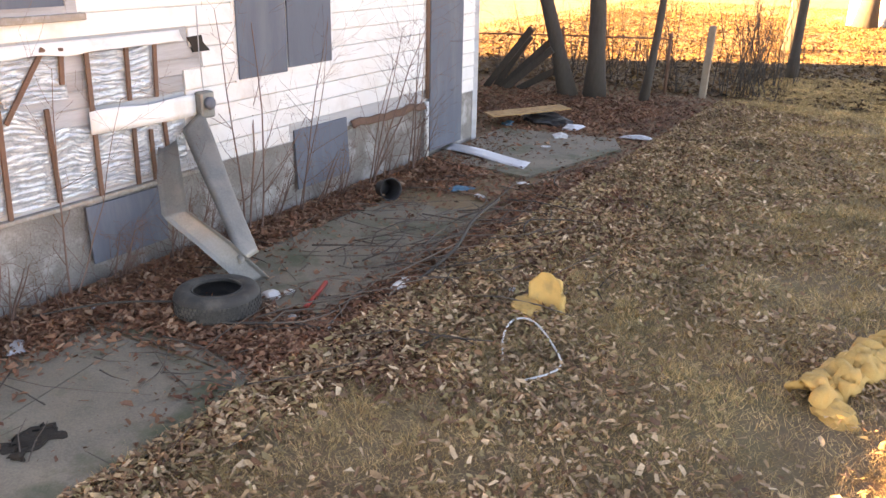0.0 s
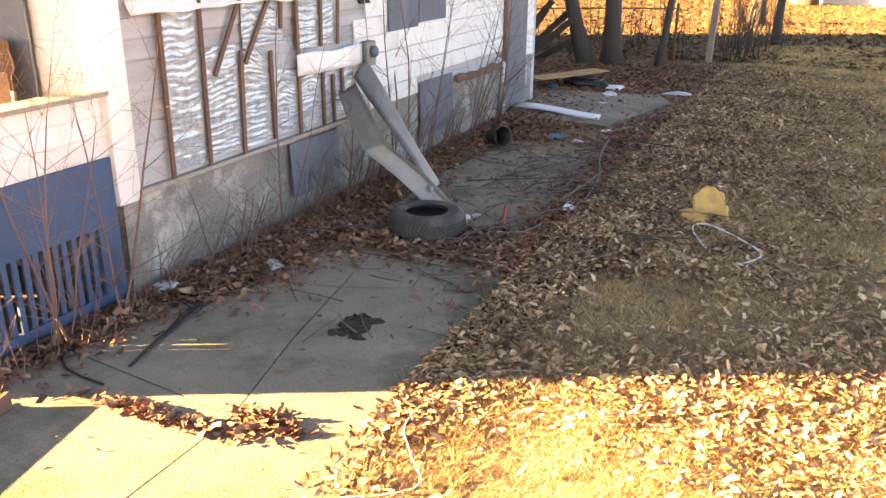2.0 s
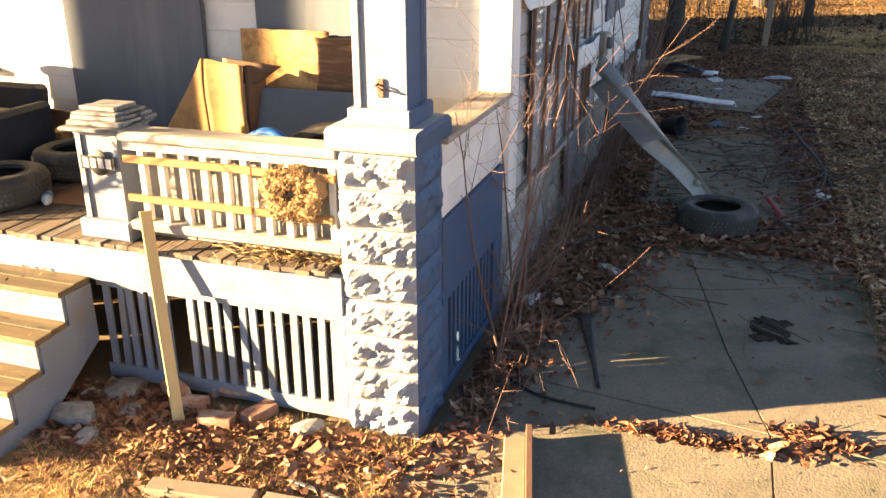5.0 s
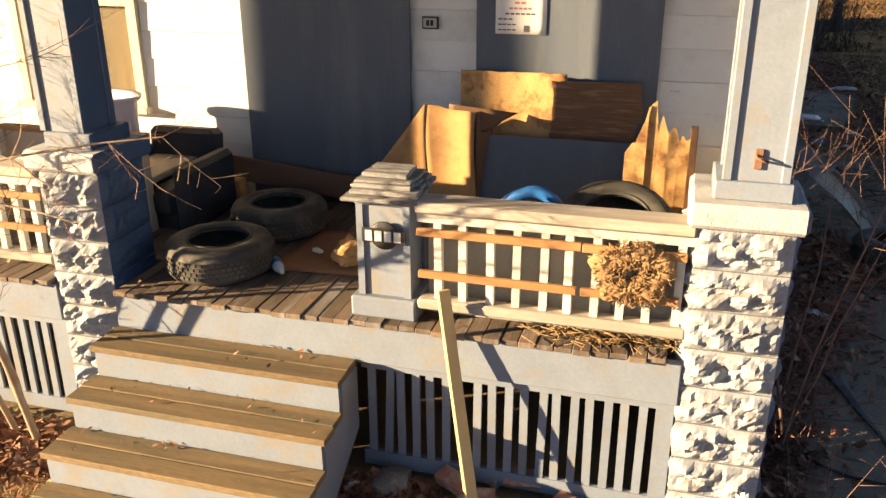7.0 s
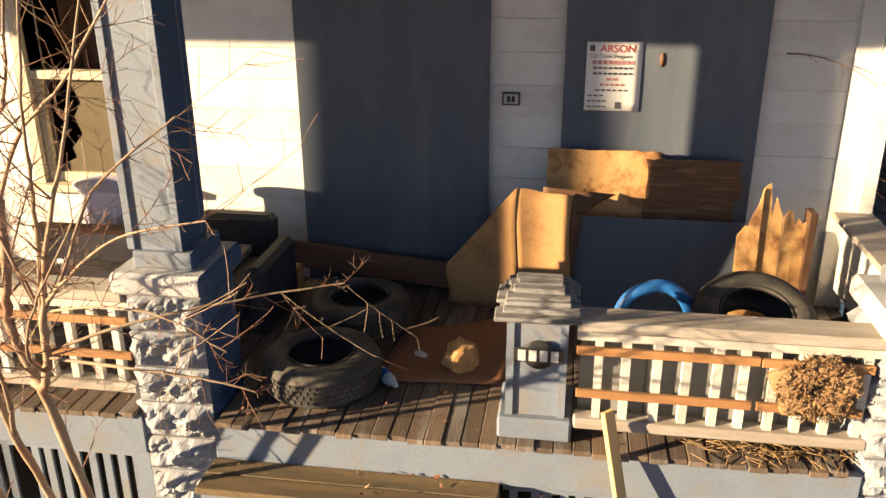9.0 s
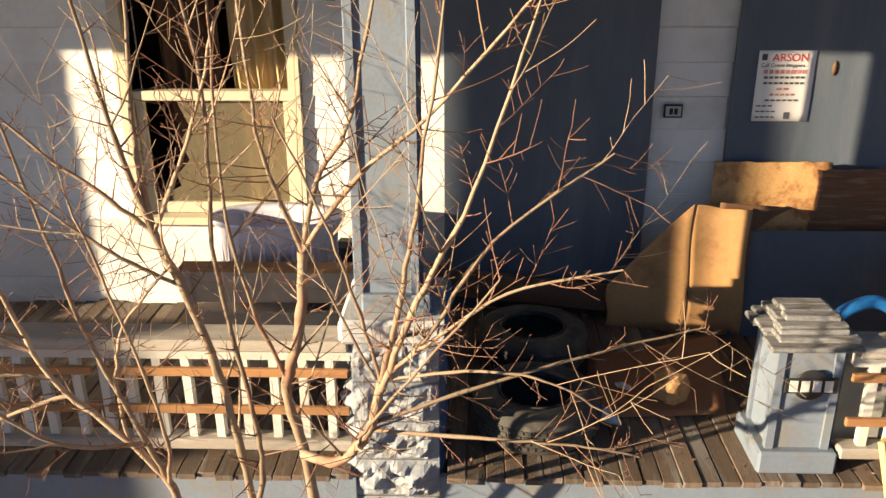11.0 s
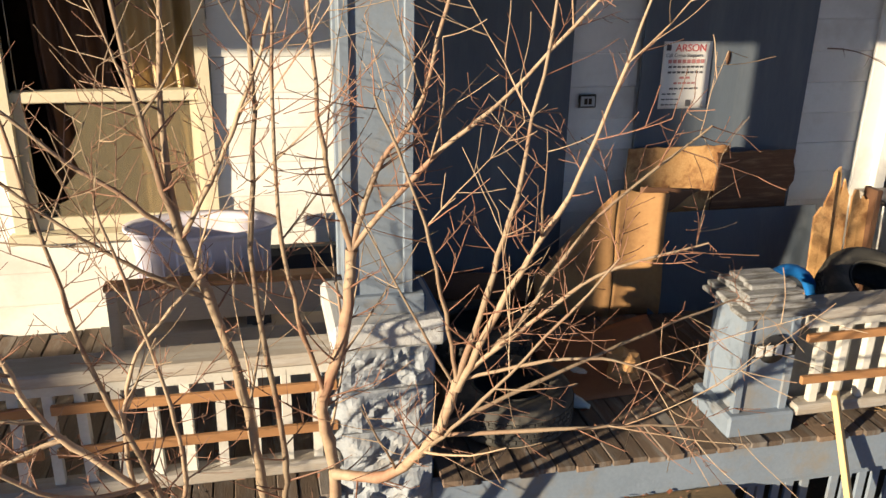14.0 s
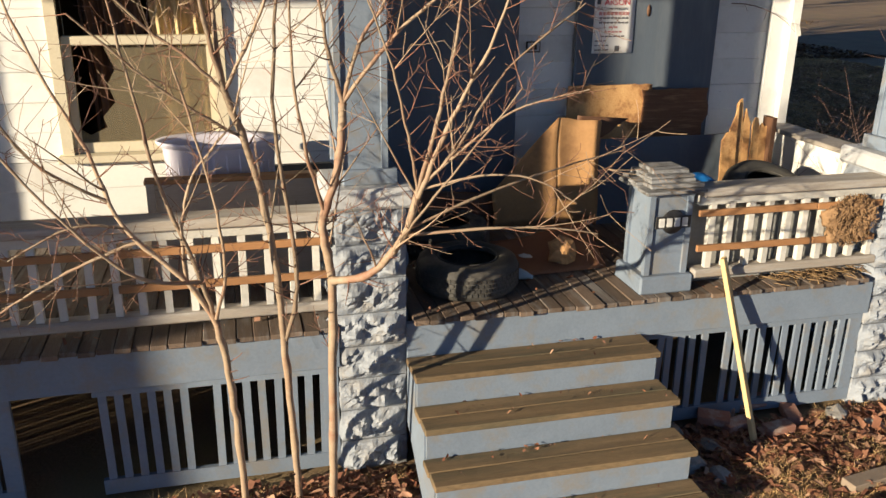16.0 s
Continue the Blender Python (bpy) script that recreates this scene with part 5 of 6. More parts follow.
crumple("foam_lump", (0.05, 5.78, 0.03), (0.15, 0.12, 0.08), FOAM, "crumpled lump of yellow foam on the lawn", "foam", 9.0)


def cord(name, pts, r, material, label, category):
    q = smooth_path(pts)
    return solid(name, Geo().tube(q, [r] * len(q), 5), material, label, category)


cord("white_cord", [(-2.19, 5.22, 0.09), (-2.36, 5.55, 0.1), (-2.44, 5.85, 0.1), (-2.38, 5.98, 0.1), (-2.24, 5.93, 0.1), (-2.0, 5.68, 0.1), (-1.8, 5.4, 0.1), (-1.82, 5.2, 0.1), (-1.95, 5.02, 0.09)], 0.009, PAPER, "white cord looped on the lawn", "cord")
cord("pale_hose", [(-2.9, 2.62, 0.06), (-3.15, 2.45, 0.07), (-3.33, 2.0, 0.07), (-3.36, 1.7, 0.07), (-3.2, 1.45, 0.07), (-3.05, 1.25, 0.07), (-3.15, 1.1, 0.07), (-3.4, 0.95, 0.06), (-3.45, 0.75, 0.06)], 0.004, PAPER, "pale cord winding over the lawn edge", "cord")
cord("black_cable", [(-5.95, 2.05, 0.02), (-6.0, 1.75, 0.02), (-5.7, 1.45, 0.02), (-5.3, 1.38, 0.02)], 0.009, BLACK, "black cable curved on the driveway", "cable")
solid("rubber_strip", Geo().sheet(lambda u, v: (-5.32 - 0.25 * u + (0.025 + 0.10 * u * u) * (v - 0.5), 1.62 + 1.0 * u, 0.017 + 0.01 * math.sin(6 * u) ** 2), 16, 4, 0.006), BLACK, "black torn rubber strip on the driveway", "rubber strip")
# Flat clump of dark brown leaf muck on the slab.
solid("ash_patch", Geo().sheet(lambda u, v: (-4.43 + 0.24 * u + 0.09 * noise.noise((v * 5, u, 4)), 2.6 + 0.36 * v + 0.10 * noise.noise((u * 5, v, 7)), 0.016 + 0.02 * abs(noise.noise((u * 6, v * 6, 3)))), 14, 14, 0.004), mat("black_brown_muck", (0.055, 0.042, 0.03), (0.03, 0.024, 0.018), 0.95, 20, 90, 0.9, 0.8), "dark brown leaf clump on the driveway", "clump")
cord("red_stick", [(-4.14, 5.28, 0.03), (-4.2, 5.5, 0.05), (-4.28, 5.76, 0.08)], 0.022, RED, "faded red plastic stick on the driveway", "stick")
TEAL = mat("dull_blue_cloth", (0.05, 0.17, 0.24), (0.03, 0.10, 0.15), 0.9, 8, 60, 0.7, 0.3)
FOIL = mat("crumpled_foil", (0.62, 0.64, 0.66), (0.45, 0.46, 0.48), 0.35, 14, 60, 0.7, 0.4, metal=0.4)
for i, (x, y, sx, sy, m_, lb, ct) in enumerate((
    (-4.15, 5.09, 0.12, 0.05, PAPER, "torn white paper scrap beside the tyre", "paper"), (-3.78, 5.22, 0.10, 0.05, PAPER, "crumpled white paper scrap on the leaves", "paper"),
    (-4.5, 5.5, 0.07, 0.05, PAPER, "white paper scrap by the tyre", "paper"), (-3.75, 6.3, 0.11, 0.07, PAPER, "crumpled white paper by the branches", "paper"),
    (-3.1, 5.0, 0.08, 0.06, FOIL, "grey crumpled wrapper on the lawn", "wrapper"), (-2.79, 6.63, 0.08, 0.06, PAPER, "white paper scrap by the foam", "paper"),
    (-2.2, 12.95, 0.2, 0.07, PAPER, "white paper litter far on the lawn", "paper"), (-1.95, 13.0, 0.17, 0.08, PAPER, "white paper litter far on the lawn", "paper"),
    (-5.56, 3.53, 0.13, 0.08, FOIL, "grey crumpled wrapper on the driveway edge", "wrapper"), (-6.0, 2.72, 0.15, 0.11, FOIL, "crumpled silver plastic bag by the foundation", "bag"),
    (-5.95, 2.12, 0.05, 0.10, PAPER, "white paper cup by the skirting", "cup"), (-1.45, 8.2, 0.07, 0.06, PAPER, "white paper scrap on the lawn", "paper"),
    (-5.0, 12.9, 0.2, 0.17, PAPER, "white plastic bag behind the house", "bag"), (-4.85, 9.3, 0.22, 0.09, TEAL, "dull blue cloth heap among the leaves", "cloth"),
    (-4.5, 9.15, 0.10, 0.06, PAPER, "white paper scrap beside the blue cloth", "paper"), (-5.4, 14.0, 0.25, 0.2, BLACK, "dark rubbish heap behind the house", "rubbish"),
    (-5.1, 13.7, 0.3, 0.15, FOIL, "grey rubbish scraps behind the house", "rubbish"), (-3.9, 13.6, 0.3, 0.12, FOIL, "grey litter beside the rear slab", "litter"),
    (-1.05, 4.6, 0.04, 0.03, PAPER, "small white scrap on the lawn", "scrap"), (-0.95, 4.1, 0.05, 0.04, FOAM, "small yellow foam crumb on the lawn", "foam"),
    (-5.65, 4.3, 0.07, 0.04, PAPER, "white scrap among leaves by the wall", "scrap"), (-6.0, 4.7, 0.06, 0.05, PAPER, "white scrap among leaves by the wall", "scrap"),
    (-3.45, 1.95, 0.06, 0.05, PAPER, "crushed clear cup at the driveway edge", "cup"), (-8.2, 0.62, 0.07, 0.05, PAPER, "white paper scrap under the porch", "paper"),
    (-6.3, 0.42, 0.035, 0.03, PAPER, "small white disc in the grass", "scrap"), (-2.9, 8.8, 0.06, 0.05, RED, "red scrap among the leaves", "scrap"),
    (-4.14, 4.92, 0.16, 0.05, PAPER, "torn white foam strip beside the tyre", "foam scrap"), (-3.74, 5.05, 0.13, 0.05, PAPER, "torn white foam strip on the leaves", "foam scrap"),
    (-4.57, 5.35, 0.12, 0.09, PAPER, "folded white paper beside the tyre", "paper"), (-3.73, 6.13, 0.13, 0.09, PAPER, "crumpled white paper by the branches", "paper"), (-3.2, 8.0, 0.09, 0.07, RED, "faded red rag among the leaves", "rag"),
    (-2.76, 8.8, 0.1, 0.07, FOIL, "pale wrapper among the leaves", "wrapper"), (-5.66, 4.3, 0.09, 0.06, FOIL, "silver wrapper among leaves by the wall", "wrapper"), (-5.5, 3.46, 0.12, 0.06, FOIL, "silver wrapper on the driveway edge", "wrapper"),
    (-4.3, 10.0, 0.1, 0.06, PAPER, "white paper scrap behind the brushwood", "paper"), (-3.6, 9.6, 0.08, 0.06, FOIL, "grey wrapper among the leaves", "wrapper"), (-3.4, 10.9, 0.1, 0.07, PAPER, "white paper scrap at the lawn edge", "paper"), (-4.9, 12.1, 0.12, 0.07, FOIL, "grey wrapper on the rear slab", "wrapper"),
    (-2.6, 9.9, 0.09, 0.05, BLUE, "blue scrap among the leaves", "scrap"), (-6.2, 13.4, 0.2, 0.12, TEAL, "dull blue litter beside the rear corner", "litter"),
)):
    crumple("litter" if ct in ("scrap", "rubbish", "litter") else ct, (x, y, 0.015), (sx * 0.8, sy * 0.8, min(sx, sy) * 0.38), m_, lb, ct, 1.7 * i + 0.3, "litter", 0.3, 2, 0.55)
pot = thing("bucket", "black plastic bucket lying tipped on its side", "bucket")
pot.matrix_basis = pose(-5.5, 8.45, 0.14, 80, 0, 60)
part("wall", Geo().lathe([(0.10, 0.0), (0.135, 0.24), (0.145, 0.25), (0.13, 0.245), (0.095, 0.01)], 24), BLACK, pot)
part("base", Geo().lathe([(0.001, 0.0), (0.1, 0.0), (0.1, 0.01), (0.001, 0.01)], 24, closed=False), BLACK, pot)
solid("plywood_sheet", Geo().box(-0.72, -0.3, 0, 0.72, 0.3, 0.018, m=pose(-6.0, 13.75, 0.22, -3, -4, 44), bevel=0.002), PLY, "pale plywood sheet resting on rubbish behind the house", "plywood")
crumple("rubbish_bag", (-5.75, 14.0, -0.02), (0.42, 0.35, 0.13), BLACK, "dark rubbish bag under the plywood", "rubbish", 2.2)
solid("metal_sheet", Geo().sheet(lambda u, v: (-6.15 + 1.55 * u - 0.05 * v, 11.0 - 0.35 * u + 0.33 * v, 0.06 + 0.02 * math.sin(5 * u) + 0.02 * v), 12, 3, 0.01), FOIL, "pale flat sheet lying across the rear slab", "sheet")

# ---- branches, shrubs, saplings ----
vines = Geo()
rv = random.Random(5)
for i in range(46):
    y, z = rv.uniform(2.2, 6.4), 0.02
    dy = rv.gauss(0, 0.06)
    run = [Vector((SIDE_X + 0.05, y, z))]
    for k in range(rv.randint(4, 9)):
        dy = 0.7 * dy + rv.gauss(0, 0.06)
        z = min(0.78, max(0.03, z + rv.uniform(0.01, 0.11)))
        y += dy
        run.append(Vector((SIDE_X + rv.uniform(0.02, 0.05), y, z)))
    r = rv.uniform(0.0025, 0.006)
    vines.tube(run, [r * (1 - 0.75 * k / len(run)) for k in range(len(run))], 4)
solid("dry_vines", vines, REDTWIG, "thin dry vine stems creeping up the foundation", "vines", kind="stuff")
weeds = Geo()
for i in range(110):
    c = Vector((SIDE_X + rv.uniform(0.06, 0.45), rv.uniform(0.9, 8.5), 0.0))
    h = rv.uniform(0.15, 0.6)
    d = Vector((rv.gauss(0, 0.22), rv.gauss(0, 0.22), 1.0)) * h
    r = rv.uniform(0.002, 0.004)
    weeds.tube([c, c + d * 0.5 + Vector((rv.gauss(0, 0.02), rv.gauss(0, 0.02), 0)), c + d], [r, r * 0.8, r * 0.3], 4)
    for k in range(rv.randint(0, 3)):
        q = c + d * rv.uniform(0.4, 0.9)
        weeds.tube([q, q + Vector((rv.gauss(0, 0.06), rv.gauss(0, 0.06), rv.uniform(0.03, 0.1)))], [r * 0.6, r * 0.25], 4)
solid("dead_weeds", weeds, REDTWIG, "thin dead weed stalks along the house wall", "weeds", kind="stuff")
brush = Geo()
rb = random.Random(11)
for i in range(95):
    c = Vector((-3.7 + rb.gauss(0, 0.5), 7.0 + rb.gauss(0, 1.5), 0.06 + 0.12 * rb.random()))
    a = rb.gauss(1.25, 0.6)
    L = rb.uniform(0.4, 1.3)
    d = Vector((math.cos(a), math.sin(a), rb.uniform(-0.1, 0.18)))
    s = Vector((-math.sin(a), math.cos(a), 0)) * rb.uniform(-0.22, 0.22)
    r = rb.uniform(0.003, 0.011)
    brush.tube([c - d * L / 2, c - d * L * 0.15 + s, c + d * L * 0.2 + s * 0.7, c + d * L / 2], [r, r * 0.85, r * 0.7, r * 0.3], 5)
solid("brushwood", brush, DEADTWIG, "heap of dry brown brushwood on the driveway edge", "brushwood", kind="stuff")
twigs = Geo()
for i in range(150):
    y = rb.uniform(2.6, 10.5)
    c = Vector((rb.uniform(-6.0, -3.2), y, 0.03 + 0.03 * rb.random()))
    a = rb.uniform(0, 6.3)
    L = rb.uniform(0.15, 0.8)
    d = Vector((math.cos(a), math.sin(a), rb.uniform(-0.03, 0.06)))
    s = Vector((-math.sin(a), math.cos(a), 0)) * rb.uniform(-0.05, 0.05)
    twigs.tube([c - d * L / 2, c + s, c + d * L / 2], [0.0055, 0.0045, 0.002], 4)
solid("fallen_twigs", twigs, DEADTWIG, "thin fallen twigs scattered over the driveway", "twigs", kind="stuff")
cord("fallen_branch", [(-3.62, 6.3, 0.05), (-3.68, 7.1, 0.12), (-3.85, 7.8, 0.2), (-3.95, 8.6, 0.22)], 0.019, BARK, "thick fallen branch on the leaf strip", "branch")
cord("fallen_branch", [(-4.95, 4.55, 0.04), (-4.5, 4.62, 0.06), (-4.0, 4.95, 0.05), (-3.75, 5.0, 0.04)], 0.014, BARK, "crooked branch lying beside the tyre", "branch")
cord("fallen_branch", [(-5.9, 3.9, 0.05), (-5.5, 4.35, 0.1), (-5.1, 4.75, 0.06)], 0.010, BARK, "thin branch leaning over leaves by the wall", "branch")


def sprout(g, p, d, L, r, depth, rr, up=0.25):
    n = 6
    pts, rad = [p.copy()], [r]
    q = p.copy()
    for i in range(n):
        d = (d + Vector((rr.gauss(0, 0.055), rr.gauss(0, 0.055), up * 0.10 + rr.gauss(0, 0.03)))).normalized()
        q = q + d * L / n
        pts.append(q.copy())
        rad.append(max(0.0012, r * (1 - 0.75 * (i + 1) / n)))
    g.tube(pts, rad, 7 if r > 0.012 else (5 if r > 0.004 else 3), cap=False)
    if depth > 0:
        for i in range(1, n + 1):
            for k in range(2 if depth > 1 else rr.choice((1, 1, 2))):
                if rr.random() < 0.62:
                    sd = d.orthogonal()
                    sd.rotate(Matrix.Rotation(rr.uniform(0, 6.28), 3, d))
                    nd = (d * 0.75 + sd * rr.uniform(0.5, 0.95)).normalized()
                    sprout(g, pts[i], nd, L * rr.uniform(0.25, 0.5), max(0.0016, rad[i] * 0.55), depth - 1, rr, up)


YOUNG = Geo()


def guided(g, pts, r0, r1, rr, spurs=0.8, reach=0.3, long_shoots=1):
    """A stem along a few points, swollen at its nodes, with short spurs and a few long shoots of young wood."""
    q = smooth_path(pts, 6)
    n = len(q)
    for i in range(2, n - 1):
        q[i] = q[i] + Vector((rr.gauss(0, 0.0025), rr.gauss(0, 0.0025), 0))
    rad = [(r0 + (r1 - r0) * i / (n - 1)) * (1.12 if i % 5 == 0 else 0.95) for i in range(n)]
    g.tube(q, rad, 8, cap=False)

    def side(i, share):
        d = (q[min(i + 1, n - 1)] - q[i - 1]).normalized()
        sd = d.orthogonal()
        sd.rotate(Matrix.Rotation(rr.uniform(0, 6.28), 3, d))
        return (d * share + sd).normalized()

    for k in range(long_shoots):
        i = rr.randrange(n // 3, n)
        sprout(g, q[i], (side(i, 0.9) + Vector((0, 0, 0.25))).normalized(), rr.uniform(1.2, 2.4) * reach, min(rad[i] * 0.55, 0.0055), 1, rr, 0.4)
    for i in range(max(1, n // 6), n):
        if rr.random() < spurs:
            sprout(YOUNG, q[i], side(i, 0.8), reach * rr.uniform(0.2, 1.0), max(0.0022, min(rad[i] * 0.4, 0.0042)), rr.choice((0, 1, 1)), rr, 0.3)
    return q


bush = thing("shrub", "tall bare multi-stemmed shrub with tan bark before the porch", "shrub", at=(0, 0, 0))
rr = random.Random(5)
g = Geo()
guided(g, [(-10.13, 0.52, -0.05), (-10.13, 0.40, 0.6), (-10.13, 0.2, 1.40), (-10.17, 0.14, 1.72), (-10.10, 0.1, 2.0), (-10.07, 0.1, 2.28)], 0.024, 0.017, rr, 0.35, 0.3, 3)
for pts, r in (([(-10.07, 0.1, 2.28), (-10.13, 0.05, 2.5), (-10.16, 0.0, 2.7), (-10.2, 0.0, 3.3)], 0.011), ([(-10.07, 0.1, 2.28), (-10.0, 0.05, 2.53), (-9.88, 0.0, 2.75), (-9.78, -0.03, 3.2)], 0.011), ([(-10.07, 0.1, 2.28), (-9.86, 0.0, 2.57), (-9.65, -0.03, 2.75), (-9.35, -0.1, 3.1)], 0.010), ([(-10.15, 0.14, 1.75), (-10.24, 0.05, 2.1), (-10.28, 0.0, 2.5), (-10.27, 0.0, 3.1)], 0.009)):
    guided(g, pts, r, 0.004, rr, 0.9, 0.26, 2)
part("stem", g, TWIG, bush)
g = Geo()
guided(g, [(-10.13, 0.17, 1.45), (-9.98, 0.02, 1.53), (-9.85, -0.1, 1.74), (-9.80, -0.15, 1.95)], 0.020, 0.015, rr, 0.8, 0.3, 3)
for pts, r in (([(-9.80, -0.15, 1.95), (-9.72, -0.2, 2.3), (-9.66, -0.25, 2.65), (-9.58, -0.25, 3.2)], 0.011), ([(-9.80, -0.15, 1.92), (-9.68, -0.22, 2.25), (-9.52, -0.28, 2.6), (-9.36, -0.3, 3.1)], 0.013), ([(-9.80, -0.15, 1.95), (-9.66, -0.2, 2.12), (-9.46, -0.25, 2.45), (-9.15, -0.25, 2.7)], 0.009), ([(-9.80, -0.15, 1.95), (-9.66, -0.2, 2.1), (-9.42, -0.22, 2.28), (-9.1, -0.23, 2.36)], 0.009), ([(-9.85, -0.1, 1.76), (-9.5, -0.1, 1.9), (-9.1, 0.0, 1.98), (-8.75, 0.1, 2.02)], 0.008), ([(-9.85, -0.1, 1.74), (-9.5, -0.2, 1.78), (-9.2, -0.2, 1.76), (-9.0, -0.2, 1.72)], 0.008), ([(-9.80, -0.15, 1.95), (-9.54, -0.19, 2.01), (-9.3, -0.19, 1.98), (-9.1, -0.18, 1.86)], 0.006), ([(-9.80, -0.15, 1.95), (-9.86, -0.2, 2.24), (-9.93, -0.24, 2.5), (-10.05, -0.26, 2.8)], 0.007), ([(-9.9, -0.03, 1.62), (-9.85, -0.2, 1.8), (-9.7, -0.32, 2.05), (-9.45, -0.4, 2.4)], 0.008)):
    guided(g, pts, r, 0.003, rr, 0.9 if r > 0.0085 else 0.7, 0.24, 2)
part("stem", g, TWIG, bush)
g = Geo()
guided(g, [(-10.31, 0.56, -0.05), (-10.33, 0.42, 0.55), (-10.36, 0.26, 1.11)], 0.020, 0.018, rr, 0.15, 0.2, 0)
guided(g, [(-10.36, 0.26, 1.11), (-10.38, 0.2, 1.5), (-10.44, 0.14, 1.95), (-10.55, 0.1, 2.34)], 0.017, 0.015, rr, 0.6, 0.28, 3)
guided(g, [(-10.36, 0.26, 1.11), (-10.30, 0.2, 1.35), (-10.30, 0.15, 1.65), (-10.36, 0.1, 2.2), (-10.33, 0.05, 2.8), (-10.38, 0.0, 3.3)], 0.013, 0.005, rr, 0.8, 0.28, 3)
for pts, r in (([(-10.55, 0.1, 2.34), (-10.62, 0.05, 2.7), (-10.68, 0.0, 3.2)], 0.013), ([(-10.55, 0.1, 2.34), (-10.57, 0.1, 2.65), (-10.55, 0.1, 3.0), (-10.5, 0.1, 3.4)], 0.012), ([(-10.55, 0.1, 2.34), (-10.44, 0.06, 2.55), (-10.35, 0.04, 2.75), (-10.22, 0.0, 3.1)], 0.009), ([(-10.55, 0.1, 2.34), (-10.68, 0.06, 2.48), (-10.85, 0.05, 2.62), (-11.1, 0.0, 2.9)], 0.009), ([(-10.5, 0.12, 2.15), (-10.66, 0.08, 2.26), (-10.84, 0.07, 2.4), (-11.1, 0.05, 2.65)], 0.008)):
    guided(g, pts, r, 0.004, rr, 0.9, 0.26, 2)
part("stem", g, TWIG, bush)
g = Geo()
guided(g, [(-10.60, 0.58, -0.05), (-10.61, 0.40, 0.6), (-10.63, 0.30, 0.97), (-10.66, 0.22, 1.26)], 0.020, 0.017, rr, 0.15, 0.2, 0)
for pts, r in (([(-10.66, 0.22, 1.26), (-10.77, 0.16, 1.5), (-11.0, 0.13, 1.78), (-11.1, 0.1, 2.12), (-11.25, 0.05, 2.5), (-11.35, 0.0, 2.9)], 0.015), ([(-10.66, 0.22, 1.26), (-10.72, 0.15, 1.55), (-10.84, 0.12, 1.95), (-10.9, 0.08, 2.35), (-10.97, 0.03, 2.8)], 0.013), ([(-10.77, 0.16, 1.5), (-10.77, 0.13, 1.75), (-10.70, 0.1, 2.0), (-10.5, 0.08, 2.24)], 0.009), ([(-10.94, 0.14, 1.71), (-11.1, 0.13, 1.66), (-11.32, 0.12, 1.56), (-11.6, 0.1, 1.4)], 0.010), ([(-11.0, 0.13, 1.78), (-11.2, 0.1, 1.8), (-11.45, 0.08, 1.68)], 0.008), ([(-10.72, 0.15, 1.5), (-10.95, 0.0, 1.6), (-11.2, -0.1, 1.9), (-11.45, -0.15, 2.3)], 0.010), ([(-10.66, 0.2, 1.3), (-10.6, 0.08, 1.6), (-10.64, 0.0, 2.0), (-10.74, -0.05, 2.5)], 0.009), ([(-11.05, 0.12, 1.9), (-11.3, 0.05, 2.1), (-11.5, 0.0, 2.5)], 0.008)):
    guided(g, pts, r, 0.004, rr, 0.9, 0.28, 2)
part("stem", g, TWIG, bush)
part("young_wood", YOUNG, mat("red_brown_young_bark", (0.25, 0.13, 0.085), (0.13, 0.062, 0.042), 0.6, 12, 80, 0.7, 0.2, vary=0.45, island=True), bush, "thin red-brown young shoots")


def sapling(x, y, h, n, seed, label, lean=(0.15, 0), mm=None):
    t = thing("sapling", label, "sapling", "wild saplings by the wall", at=(x, y, 0))
    r2 = random.Random(seed)
    for i in range(n):
        g = Geo()
        sprout(g, Vector((r2.uniform(-0.05, 0.05), r2.uniform(-0.1, 0.1), -0.03)), Vector((lean[0] + r2.gauss(0, 0.12), lean[1] + r2.gauss(0, 0.16), 1)).normalized(), h * r2.uniform(0.75, 1.1), 0.010 * r2.uniform(0.8, 1.4), 2, r2)
        part("stem", g, mm or REDTWIG, t)
    return t


sapling(-6.0, 4.3, 2.2, 2, 1, "thin dark sapling against the torn wall", (0.0, 0.25))
sapling(-5.95, 6.6, 2.6, 3, 2, "thin red-brown saplings by the foundation", (0.02, 0.12))
sapling(-5.95, 7.4, 2.4, 2, 3, "thin red-brown sapling by the foundation", (0.05, 0.1))
sapling(-5.95, 8.9, 2.4, 4, 4, "clump of red-brown saplings by the foundation", (0.04, 0.25))
sapling(-5.9, 9.7, 2.0, 3, 5, "clump of red-brown saplings by the foundation", (0.04, 0.2))
sapling(-6.0, 2.15, 2.1, 2, 6, "thin bare sapling growing beside the porch skirting", (0.03, 0.02))
sapling(-5.98, 1.68, 2.0, 4, 8, "thin bare sapling growing beside the porch skirting", (0.0, 0.0))
sapling(-6.0, 3.2, 1.0, 2, 9, "low dry sprout by the foundation", (0.2, 0.1))
sapling(-6.0, 5.5, 1.0, 3, 10, "low dry sprout by the foundation", (0.25, 0.1))

for i, (y, h) in enumerate(((3.7, 0.55), (4.9, 0.6), (5.9, 0.7), (6.2, 0.6), (7.0, 0.8), (7.8, 0.7), (8.3, 0.6), (9.2, 0.9), (10.1, 0.8), (2.75, 0.5))):
    sapling(-6.0, y, h, 4, 40 + i, "dry red-brown weed stems at the foundation", (0.25, 0.05))
vine = thing("dead_vine", "thin dead vine hanging at the porch wall corner", "vine", at=(-6.5, 2.5, 2.48))
g = Geo()
